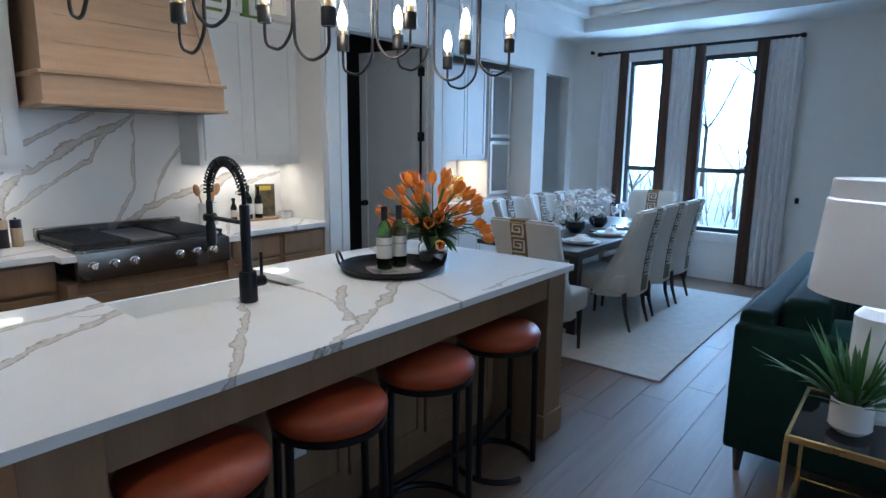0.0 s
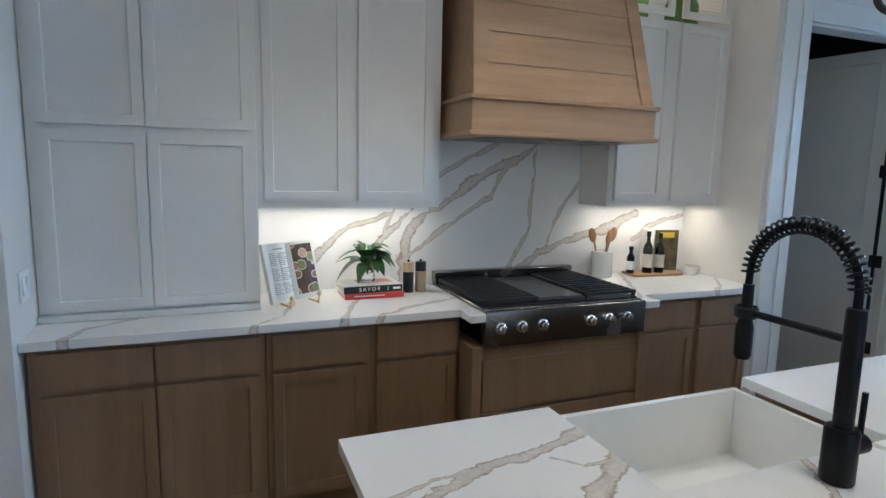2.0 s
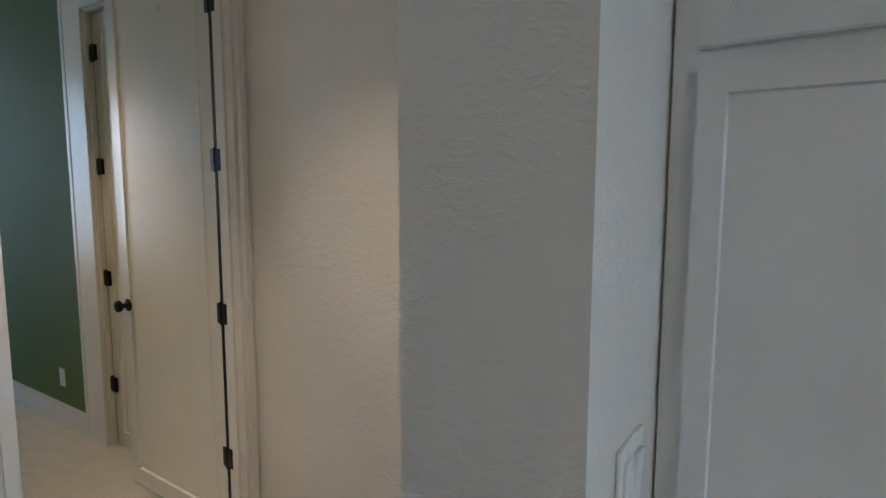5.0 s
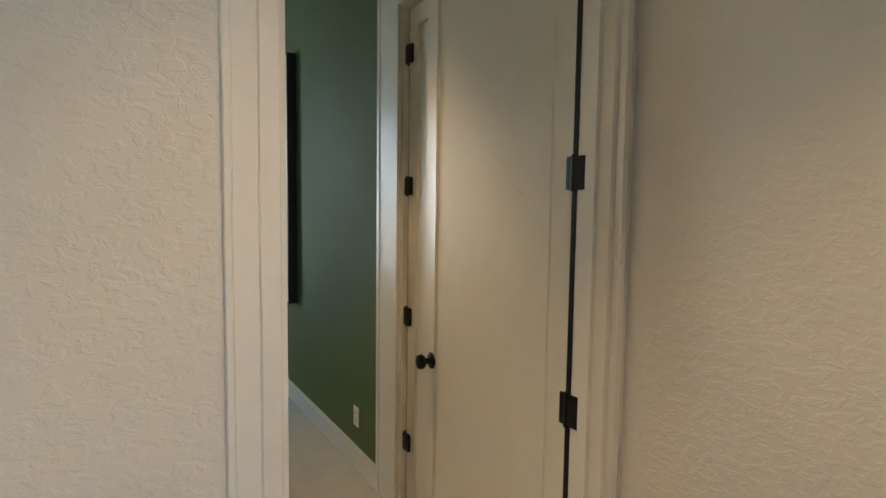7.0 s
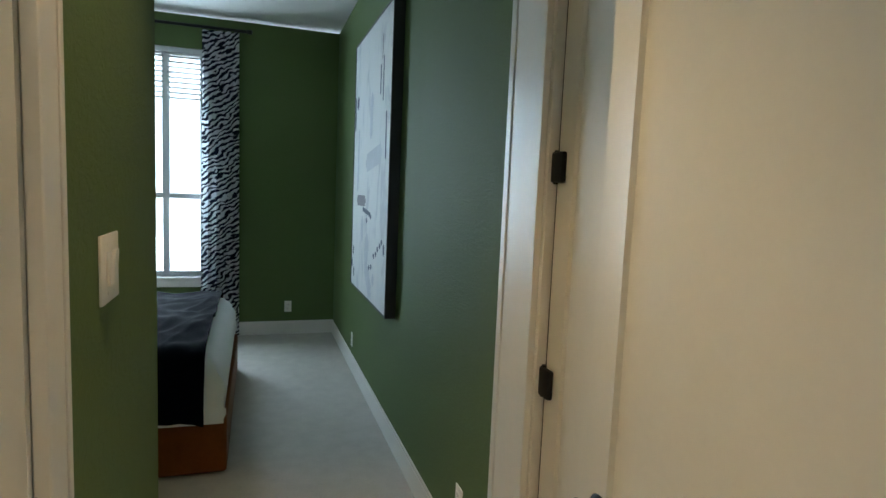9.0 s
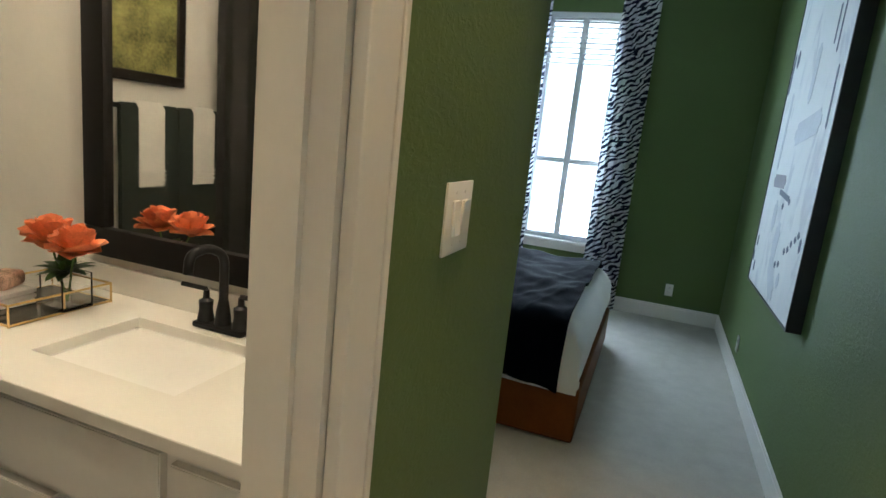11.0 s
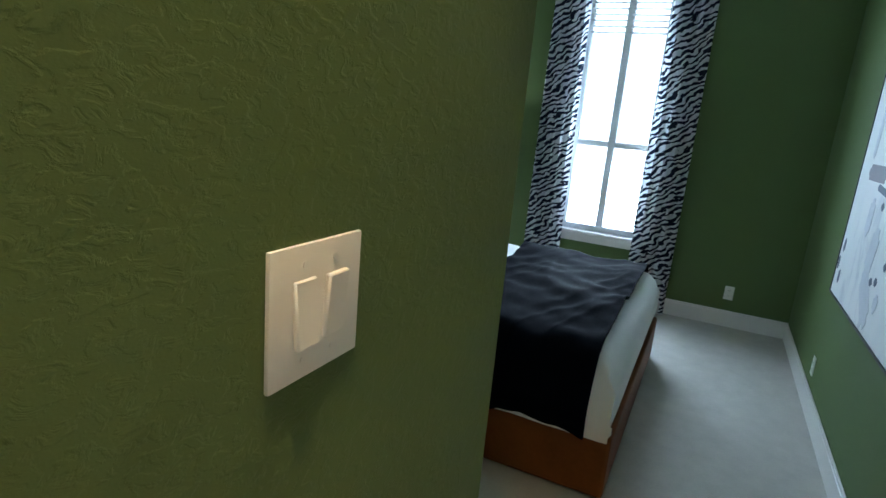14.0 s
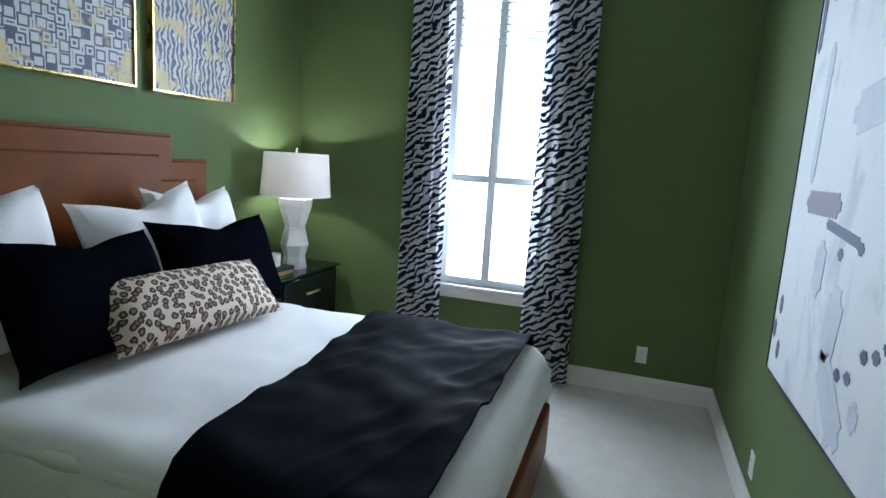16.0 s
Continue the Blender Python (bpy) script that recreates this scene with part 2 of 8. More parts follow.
SPLASH = slab_marble("splash quartz", (1, 0, 1), (
    (0.018, ((1.12, 1.08), (1.33, 1.23), (1.54, 1.32))), (0.014, ((1.57, 1.34), (1.52, 1.22), (1.47, 1.1))),
    (0.034, ((1.82, 1.36), (1.65, 1.19), (1.62, 0.92))), (0.016, ((1.63, 1.06), (1.77, 1.15), (1.9, 1.25), (2.16, 1.41), (2.28, 1.58))),
    (0.026, ((1.80, 1.33), (2.06, 1.51), (2.37, 1.65), (2.5, 1.74))), (0.016, ((1.78, 1.49), (2.21, 1.72))),
    (0.014, ((2.47, 1.71), (2.42, 1.24), (2.29, 0.95))), (0.028, ((2.31, 0.96), (2.55, 1.08), (2.88, 1.17), (3.23, 1.29))),
    (0.012, ((2.75, 1.5), (2.6, 1.21), (2.52, 1.05))), (0.018, ((3.22, 1.14), (3.4, 1.23), (3.66, 1.31))), (0.022, ((1.69, 1.34), (1.6, 1.25), (1.52, 1.2)))), 0.1)
COUNTERQ = slab_marble("counter quartz", (1, 1, 0), (
    (0.016, ((1.14, 3.52), (1.39, 4.2))), (0.018, ((1.26, 3.59), (1.49, 3.72), (1.85, 3.91))), (0.014, ((0.05, 3.45), (0.2, 3.76), (0.35, 3.86), (0.62, 4.25))),
    (0.010, ((0.75, 3.6), (0.95, 3.75), (1.02, 4.2))), (0.014, ((2.75, 3.6), (2.95, 3.95), (3.1, 4.25))), (0.012, ((3.3, 3.62), (3.6, 3.9)))))
TILE = marble("marble floor tile", 4.5, 5.0, 0.15, 0.42)
WHITEQ = plain("white quartz", (0.82, 0.80, 0.76), 0.2, vary=0.02, grain=0.0)
BLACK = plain("black metal", (0.012, 0.012, 0.013), 0.38, 0.6, grain=0.05)
BRONZE = plain("dark bronze", (0.05, 0.045, 0.042), 0.4, 0.8, grain=0.05)
STEEL = plain("brushed steel", (0.24, 0.23, 0.22), 0.26, 1.0, vary=0.1, grain=0.1)
CHROME = plain("chrome", (0.75, 0.75, 0.76), 0.12, 1.0, vary=0.02, grain=0.0)
BRASS = plain("brushed brass", (0.72, 0.52, 0.22), 0.28, 1.0, vary=0.06, grain=0.05)
IRON = plain("cast iron", (0.018, 0.018, 0.02), 0.6, 0.3, grain=0.3)
GLASS = glass("clear glass")
MIRROR = plain("mirror", (0.9, 0.9, 0.9), 0.02, 1.0, vary=0.0, grain=0.0)
CARPET = plain("cream carpet", (0.52, 0.49, 0.44), 0.95, vary=0.1, scale=9, grain=1.0, gscale=420)
# near-black: the pantry's shade put into colour; also the beds under floor pieces
DARK = plain("near-black paint", (0.02, 0.02, 0.02), 0.9)


# ---- building blocks ----
def box(bm, x0, x1, y0, y1, z0, z1, r=0.0, seg=1):
    x0, x1, y0, y1, z0, z1 = min(x0, x1), max(x0, x1), min(y0, y1), max(y0, y1), min(z0, z1), max(z0, z1)
    vs = bmesh.ops.create_cube(bm, size=1, matrix=Matrix.LocRotScale(
        ((x0 + x1) / 2, (y0 + y1) / 2, (z0 + z1) / 2), None, (x1 - x0, y1 - y0, z1 - z0)))["verts"]
    if r > 0:
        es = list({e for v in vs for e in v.link_edges})
        r = min(r, 0.49 * min(x1 - x0, y1 - y0, z1 - z0))
        bmesh.ops.bevel(bm, geom=es, offset=r, segments=seg, profile=0.6, affect="EDGES", clamp_overlap=True)
    return bm


def lathe(bm, profile, x=0.0, y=0.0, z=0.0, seg=28, sx=1.0, sy=1.0, close=False):
    """Turns a profile of (radius, height) round the upright axis."""
    rings = []
    for r, h in profile:
        if r < 1e-5:
            rings.append([bm.verts.new((x, y, z + h))])
        else:
            rings.append([bm.verts.new((x + sx * r * math.cos(2 * math.pi * i / seg), y + sy * r * math.sin(2 * math.pi * i / seg), z + h)) for i in range(seg)])
    pairs = list(zip(rings, rings[1:])) + ([(rings[-1], rings[0])] if close else [])
    for a, b in pairs:
        for i in range(seg):
            j = (i + 1) % seg
            q = [a[i % len(a)], a[j % len(a)], b[j % len(b)], b[i % len(b)]]
            q = [v for k, v in enumerate(q) if v not in q[:k]]
            if len(q) > 2:
                bm.faces.new(q)
    return bm


def tube(bm, pts, r, seg=10, taper=1.0, caps=True):
    """A round bar along points."""
    pts = [Vector(p) for p in pts]
    rings, up = [], None
    for i, p in enumerate(pts):
        d = ((pts[min(i + 1, len(pts) - 1)] - p).normalized() + (p - pts[max(i - 1, 0)]).normalized()).normalized()
        if up is None:
            up = d.orthogonal().normalized()
        up = (up - d * up.dot(d)).normalized()
        side = d.cross(up)
        rr = r * (1 + (taper - 1) * i / max(1, len(pts) - 1))
        rings.append([bm.verts.new(p + rr * (math.cos(a) * up + math.sin(a) * side)) for a in (2 * math.pi * k / seg for k in range(seg))])
    for a, b in zip(rings, rings[1:]):
        for i in range(seg):
            bm.faces.new((a[i], a[(i + 1) % seg], b[(i + 1) % seg], b[i]))
    if caps:
        bm.faces.new(rings[0][::-1])
        bm.faces.new(rings[-1])
    return bm


def bent(pts, r=0.03, n=5):
    """Points with their corners rounded."""
    pts = [Vector(p) for p in pts]
    out = [pts[0]]
    for a, p, b in zip(pts, pts[1:], pts[2:]):
        u, v = (a - p), (b - p)
        k = min(r, u.length * 0.45, v.length * 0.45)
        u, v = p + u.normalized() * k, p + v.normalized() * k
        out += [(1 - t) ** 2 * u + 2 * t * (1 - t) * p + t * t * v for t in (i / n for i in range(n + 1))]
    return out + [pts[-1]]


def mesh_of(name, bm, mat, smooth=True):
    bmesh.ops.recalc_face_normals(bm, faces=bm.faces)
    me = bpy.data.meshes.new(name)
    bm.to_mesh(me)
    bm.free()
    for m in (mat if isinstance(mat, (list, tuple)) else [mat]):
        me.materials.append(m)
    if smooth:
        me.shade_smooth()
        me.set_sharp_from_angle(angle=radians(38))
    return me


def part(name, bm, mat, parent, label="", smooth=True):
    """One mesh under a thing or under a part, in the thing's own space."""
    ob = new(name, mesh_of(name, bm, mat, smooth))
    ob.parent = parent
    return tagged(ob, label)


def thing(name, label, category, at=(0, 0, 0), rz=0.0, group="", kind=""):
    ob = new(name)
    ob.matrix_basis = pose(*at, 0, 0, rz)
    return tagged(ob, label, category, group, kind)


def solid(name, bm, mat, label, category, at=(0, 0, 0), rz=0.0, group="", kind="", smooth=True):
    ob = new(name, mesh_of(name, bm, mat, smooth))
    ob.matrix_basis = pose(*at, 0, 0, rz)
    return tagged(ob, label, category, group, kind)


def B(*a, r=0.0, seg=1):
    return box(bmesh.new(), *a, r=r, seg=seg)


def wall(name, axis, a0, a1, lo, hi, z0, z1, label, mats, holes=()):
    """A wall of thickness a0..a1 across axis, from lo to hi along the other one, with openings (lo, hi, z0, z1).
    mats: for its low side and its high side."""
    bm = bmesh.new()
    us = sorted({lo, hi, *(h[0] for h in holes), *(h[1] for h in holes)})
    zs = sorted({z0, z1, *(h[2] for h in holes), *(h[3] for h in holes)})
    for u0, u1 in zip(us, us[1:]):
        run = None
        for w0, w1 in list(zip(zs, zs[1:])) + [(None, None)]:
            free = w0 is not None and not any(h[0] <= u0 and u1 <= h[1] and h[2] <= w0 and w1 <= h[3] for h in holes)
            if free:
                run = (run[0] if run else w0, w1)
            elif run:
                box(bm, *((a0, a1, u0, u1) if axis == "x" else (u0, u1, a0, a1)), *run)
                run = None
    k = 0 if axis == "x" else 1
    bm.normal_update()
    for f in bm.faces:
        f.material_index = 1 if f.normal[k] > 0.5 else 0
    return solid(name, bm, mats, label, "wall", kind="structure", smooth=False)


# ---- the shell ----
HC = 3.06
LIV = -5.0
W1 = (-1.80, -1.68)
wall("wall_range", "y", 4.27, 4.40, 0.0, 3.62, 0, HC, "smooth white painted wall behind the range", (SMOOTH, SMOOTH))
wall("wall_stub", "x", -0.27, 0.0, 3.59, 4.40, 0, HC, "white textured partition beside the kitchen counter", (WALL, WALL))
wall("wall_return", "x", 3.62, 3.70, 3.67, 4.40, 0, HC, "white wall at the end of the counter", (SMOOTH, SMOOTH))
DOORS = ((3.86, 4.94, 0, 2.44), (5.16, 6.78, 0, 2.42), (7.07, 7.66, 0, 2.40))
# DARK on its back gives the pantry's shade as paint
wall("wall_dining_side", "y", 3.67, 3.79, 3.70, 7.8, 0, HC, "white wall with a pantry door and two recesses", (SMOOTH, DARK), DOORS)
DWIN = ((2.42, 2.93, 0.62, 2.56), (1.47, 2.09, 0.56, 2.56))
wall("wall_window", "x", 7.8, 7.95, LIV, 4.9, 0, HC, "white dining wall with two tall windows", (SMOOTH, SMOOTH), DWIN)
wall("wall_hall", "x", *W1, 3.37, 4.66, 0, HC, "warm white textured hall wall with a cased doorway", (GREEN, WALL), ((3.59, 4.395, 0, 2.46),))
wall("wall_nook", "y", 4.428, 4.55, W1[1], -0.27, 0, HC, "warm white textured wall closing the hall nook", (WALL, WALL))
wall("wall_hall_bath", "x", *W1, 1.3, 3.37, 0, HC, "warm white textured wall beside the doorway", (SMOOTH, WALL))
wall("wall_living", "y", LIV - 0.12, LIV, -1.68, 7.8, 0, HC, "plain white living room wall with wide windows", (SMOOTH, SMOOTH), ((0.1, 4.7, 0.4, 2.75),))
wall("wall_living_side", "x", -1.80, -1.68, LIV, 1.3, 0, HC, "plain white wall behind the living area", (SMOOTH, SMOOTH))
# near-black paint stands in for the shade inside the pantry
wall("wall_pantry", "y", 5.3, 5.4, 3.55, 5.1, 0, HC, "pantry wall with its darkness put into the paint", (DARK, DARK))
wall("wall_pantry_side", "x", 3.62, 3.70, 4.40, 5.3, 0, HC, "pantry side wall with its darkness put into the paint", (DARK, DARK))
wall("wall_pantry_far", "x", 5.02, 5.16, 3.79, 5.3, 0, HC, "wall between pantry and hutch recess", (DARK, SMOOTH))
wall("wall_recess", "y", 4.45, 4.55, 5.16, 7.8, 0, HC, "plain back wall of the dining recesses", (SMOOTH, SMOOTH))
wall("wall_recess_pier", "x", 6.78, 7.07, 3.79, 4.45, 0, HC, "white pier between two recesses", (SMOOTH, SMOOTH))
# bedroom side
BY, BX = 1.40, -7.66
wall("wall_art", "y", 4.545, 4.66, BX, -1.80, 0, HC, "green painted bedroom wall with a closet door", (GREEN, GREEN), ((-3.15, -2.30, 0, 2.44),))
wall("wall_bed_window", "x", BX - 0.15, BX, BY - 0.1, 4.66, 0, HC, "green painted bedroom wall with one window", (SMOOTH, GREEN), ((2.60, 3.29, 0.60, 2.76),))
wall("wall_head", "y", BY - 0.1, BY, BX, -3.55, 0, HC, "green painted wall behind the bed", (GREEN, GREEN))
wall("wall_bath_back", "y", 1.26, 1.36, -3.55, -1.80, 0, HC, "white painted back wall of the bathroom", (SMOOTH, SMOOTH))
wall("wall_bath", "x", -3.55, -3.25, 1.36, 3.365, 0, HC, "wall between bathroom and bedroom", (GREEN, SMOOTH))
wall("wall_switch", "y", 3.365, 3.485, -3.55, -1.80, 0, HC, "green wall with a light switch and the bathroom doorway", (SMOOTH, GREEN), ((-2.55, -1.86, 0, 2.46),))


def slab(name, x0, x1, y0, y1, z0, z1, mat, label, category):
    return solid(name, B(x0, x1, y0, y1, z0, z1), mat, label, category, kind="structure", smooth=False)


slab("floor", -1.74, 7.95, LIV - 0.1, 5.4, -0.12, -0.012, DARK, "dark subfloor under oak boards", "floor")
slab("floor_carpet", BX - 0.1, -1.74, 3.36, 4.7, -0.1, 0.0, CARPET, "cream bedroom carpet", "carpet")
slab("floor_carpet_bed", BX - 0.1, -3.40, BY - 0.1, 3.36, -0.1, 0.0, CARPET, "cream carpet under the bed", "carpet")
slab("floor_bath", -3.40, -1.74, BY - 0.1, 3.36, -0.1, -0.008, DARK, "bathroom floor bed under marble tiles", "floor")
slab("ceiling", -1.74, 7.95, LIV - 0.1, 5.45, HC, HC + 0.1, CEIL, "white kitchen ceiling", "ceiling")
slab("ceiling_bedroom", BX - 0.15, -1.74, BY - 0.1, 4.7, HC + 0.03, HC + 0.13, CEIL, "white bedroom ceiling", "ceiling")
slab("ground", -400, 400, -400, 400, -0.5, -0.3, plain("lawn", (0.10, 0.10, 0.045), 0.9, vary=0.3, scale=2.0, grain=0.5, gscale=40), "dry winter lawn outside the windows", "ground")


# ---- kitchen ----
def shaker(x0, x1, z0, z1, y, t=0.02, rail=0.06, deep=0.009):
    """A cabinet front that faces -y: a frame with a sunk panel."""
    bm = bmesh.new()
    box(bm, x0, x1, y, y + t, z0, z1)
    bm.normal_update()
    face = next(f for f in bm.faces if f.normal.y < -0.5)
    if rail:
        bmesh.ops.inset_region(bm, faces=[face], thickness=rail)
        bmesh.ops.inset_region(bm, faces=[face], thickness=0.004, depth=-deep)
    outer = [e for e in bm.edges if all(abs(v.co.y - y) < 1e-5 for v in e.verts) and
             (abs(e.verts[0].co.x - e.verts[1].co.x) > (x1 - x0) * 0.95 or abs(e.verts[0].co.z - e.verts[1].co.z) > (z1 - z0) * 0.95)]
    bmesh.ops.bevel(bm, geom=outer, offset=0.003, segments=2, affect="EDGES")
    return bm


def cabinet(name, label, x0, x1, y0, y1, z0, z1, mat, fronts, toe=False, rail=0.06, glassed=()):
    """fronts: (name, x0, x1, z0, z1)."""
    ob = thing(name, label, "cabinet", ((x0 + x1) / 2, y1, z0))
    ox, oy, oz = (x0 + x1) / 2, y1, z0
    bm = bmesh.new()
    if glassed:
        zc = min(g[2] for g in glassed) - 0.02
        box(bm, x0 - ox, x1 - ox, y0 - oy, 0, 0, zc - oz)
        part("back_panel", B(x0 - ox, x1 - ox, -0.015, 0, zc - oz, z1 - z0), mat, ob)
        part("side_panel", B(x0 - ox, x0 + 0.02 - ox, y0 - oy, -0.015, zc - oz, z1 - z0), mat, ob)
        part("side_panel", B(x1 - 0.02 - ox, x1 - ox, y0 - oy, -0.015, zc - oz, z1 - z0), mat, ob)
        part("top_panel", B(x0 - ox, x1 - ox, y0 - oy, 0, z1 - z0, z1 - z0 + 0.02), mat, ob)
    else:
        box(bm, x0 - ox, x1 - ox, y0 - oy, 0, (0.1 if toe else 0), z1 - z0, r=0.002)
    part("body", bm, mat, ob)
    if toe:
        part("toe_kick", B(x0 - ox, x1 - ox, y0 + 0.07 - oy, -0.02, 0, 0.1), mat, ob)
    for n, a, b, c, d in fronts:
        part(n, shaker(a - ox, b - ox, c - oz, d - oz, y0 - 0.02 - oy, rail=0 if n == "drawer_front" else rail), mat, ob)
    for a, b, c, d in glassed:
        bm = B(a - ox, b - ox, y0 - 0.02 - oy, y0 - oy, c - oz, d - oz)
        bm.normal_update()
        ff = [f for f in bm.faces if abs(f.normal.y) > 0.9]
        for f in ff:
            bmesh.ops.inset_region(bm, faces=[f], thickness=0.055)
        bmesh.ops.bridge_loops(bm, edges=[e for f in ff for e in f.edges])
        bmesh.ops.delete(bm, geom=ff, context="FACES_ONLY")
        dr = part("door", bm, mat, ob)
        part("pane", B(a + 0.055 - ox, b - 0.055 - ox, y0 - 0.012 - oy, y0 - 0.008 - oy, c + 0.055 - oz, d - 0.055 - oz), GLASS, dr, "clear glass pane").visible_shadow = False
    return ob


YF, YB = 3.68, 4.265
base = "taupe-stained wooden base cabinet with closed drawer and door"
cabinet("base_cabinet", "wide taupe-stained wooden base cabinet with two drawers", 0.012, 0.85, YF, YB, 0, 0.875, TAUPE,
        [("drawer_front", 0.046, 0.430, 0.705, 0.855), ("drawer_front", 0.437, 0.825, 0.705, 0.855), ("door", 0.046, 0.430, 0.13, 0.685), ("door", 0.437, 0.825, 0.13, 0.685)], True)
cabinet("base_cabinet", base, 0.852, 1.300, YF, YB, 0, 0.875, TAUPE, [("drawer_front", 0.878, 1.277, 0.705, 0.855), ("door", 0.878, 1.277, 0.13, 0.685)], True)
cabinet("base_cabinet", base, 1.302, 1.738, YF, YB, 0, 0.875, TAUPE, [("drawer_front", 1.328, 1.715, 0.705, 0.855), ("door", 1.328, 1.715, 0.13, 0.685)], True)
cabinet("range_cabinet", "taupe-stained drawer cabinet standing proud under the cooktop", 1.74, 2.75, 3.56, YB, 0, 0.755, TAUPE,
        [("drawer_front", 1.80, 2.69, 0.44, 0.68), ("drawer_front", 1.80, 2.69, 0.14, 0.42)], True)
cabinet("base_cabinet", base, 2.752, 3.20, YF, YB, 0, 0.875, TAUPE, [("drawer_front", 2.80, 3.18, 0.705, 0.855), ("door", 2.80, 3.18, 0.13, 0.685)], True)
cabinet("base_cabinet", base, 3.202, 3.618, YF, YB, 0, 0.875, TAUPE, [("drawer_front", 3.225, 3.59, 0.705, 0.855), ("door", 3.225, 3.59, 0.13, 0.685)], True)
for x in (1.755, 2.70):
    part("corner_post", B(x - 0.015 - 2.245, x + 0.035 - 2.245, 3.53 - YB, 3.56 - YB, 0, 0.755, r=0.003), TAUPE, bpy.data.objects["range_cabinet"])
# counter tops
for nm, x0, x1, step in (("countertop", 0.002, 1.80, 1.72), ("countertop", 2.70, 3.618, 2.79)):
    lo, hi = (step, x1) if x0 < 1 else (x0, step)
    bm = B(x0, x1, 3.635, YB, 0.877, 0.915, r=0.003)
    box(bm, lo, hi, 3.515, 3.636, 0.877, 0.9149, r=0.003)
    solid(nm, bm, COUNTERQ, "white quartz worktop with grey and ochre veins", "countertop", kind="structure")
bm = B(0.0, 3.62, 4.252, 4.27, 0.9155, 1.45)
box(bm, 1.735, 2.77, 4.253, 4.27, 1.45, 1.80)
solid("backsplash", bm, SPLASH, "white veined quartz backsplash slab", "backsplash", kind="structure")
tall = "white shaker cabinet standing on the worktop, doors closed"
cabinet("tall_cabinet", tall, 0.003, 0.85, 3.918, YB, 0.917, 3.03, CABW,
        [("door", 0.040, 0.418, 0.955, 1.683), ("door", 0.422, 0.832, 0.955, 1.683), ("door", 0.040, 0.418, 1.708, 2.42), ("door", 0.422, 0.832, 1.708, 2.42),
         ("door", 0.040, 0.418, 2.45, 2.98), ("door", 0.422, 0.832, 2.45, 2.98)])
bm = B(0.003, 0.85, 3.884, 3.918, 0.9165, 0.945, r=0.004)
solid("trim_tall_cabinet", bm, CABW, "white moulding at the foot of the cabinet", "trim", kind="structure")
up = "white shaker wall cabinet with glazed top doors"
cabinet("wall_cabinet", up, 0.852, 1.735, 3.98, YB, 1.368, 3.03, CABW, [("door", 0.881, 1.258, 1.402, 2.42), ("door", 1.314, 1.690, 1.402, 2.42)],
        glassed=[(0.881, 1.258, 2.455, 2.98), (1.314, 1.690, 2.455, 2.98)])
cabinet("wall_cabinet", up, 2.77, 3.618, 3.98, YB, 1.368, 3.03, CABW, [("door", 2.811, 3.155, 1.402, 2.42), ("door", 3.223, 3.574, 1.402, 2.42)],
        glassed=[(2.811, 3.155, 2.455, 2.98), (3.223, 3.574, 2.455, 2.98)])
for x in (1.29, 3.19):
    lamp("undercabinet_light", "AREA", pose(x, 4.10, 1.361, 0, 0, 0), UNDER_W, (1.0, 0.78, 0.52), 0.72, 0.04)
    lamp("cabinet_puck_light", "POINT", pose(x, 4.1, 2.92), 2.2, WARM, 0.03)
GREENGL = glass("green bottle glass", (0.25, 0.42, 0.12))
for x in (3.02, 3.40, 3.30, 1.08):
    bm = lathe(bmesh.new(), [(0, 0), (0.055, 0), (0.06, 0.02), (0.06, 0.14), (0.03, 0.19), (0.018, 0.2), (0.018, 0.26), (0, 0.26)])
    solid("bottle", bm, GREENGL, "green glass bottle behind the glazed cabinet door", "bottle", (x, 4.12, 2.436), group="cabinet bottles")

# hood: a band with ledges, and a tapered mantle of boards
hd = thing("range_hood", "pale oak range hood with horizontal boards", "range hood", (2.28, 4.25, 1.72))


def hood_ring(z):
    k = (z - 1.90) / 1.15
    return -0.51 + 0.09 * k, 0.51 - 0.09 * k, -0.575 + 0.27 * k


bm = B(-0.52, 0.52, -0.595, 0, 0.015, 0.16, r=0.003)
part("band", bm, OAK, hd)
for z in (-0.002, 0.158):
    part("ledge", B(-0.535, 0.535, -0.612, 0, z, z + 0.022, r=0.004), OAK, hd)
part("liner", B(-0.40, 0.40, -0.50, -0.1, -0.006, 0.0), STEEL, hd, "brushed steel liner")


def skew(bm, pts_lo, pts_hi):
    a, b = [bm.verts.new(p) for p in pts_lo], [bm.verts.new(p) for p in pts_hi]
    for i in range(4):
        bm.faces.new((a[i], a[(i + 1) % 4], b[(i + 1) % 4], b[i]))
    bm.faces.new(a[::-1])
    bm.faces.new(b)
    return bm


def ring_at(z, inset=0.0, out=0.0):
    x0, x1, y = hood_ring(z)
    h = z - 1.72
    return [(x0 + inset, y - out, h), (x1 - inset, y - out, h), (x1 - inset, 0, h), (x0 + inset, 0, h)]


part("mantle", skew(bmesh.new(), ring_at(1.90, 0.012), ring_at(3.04, 0.012)), OAK, hd)
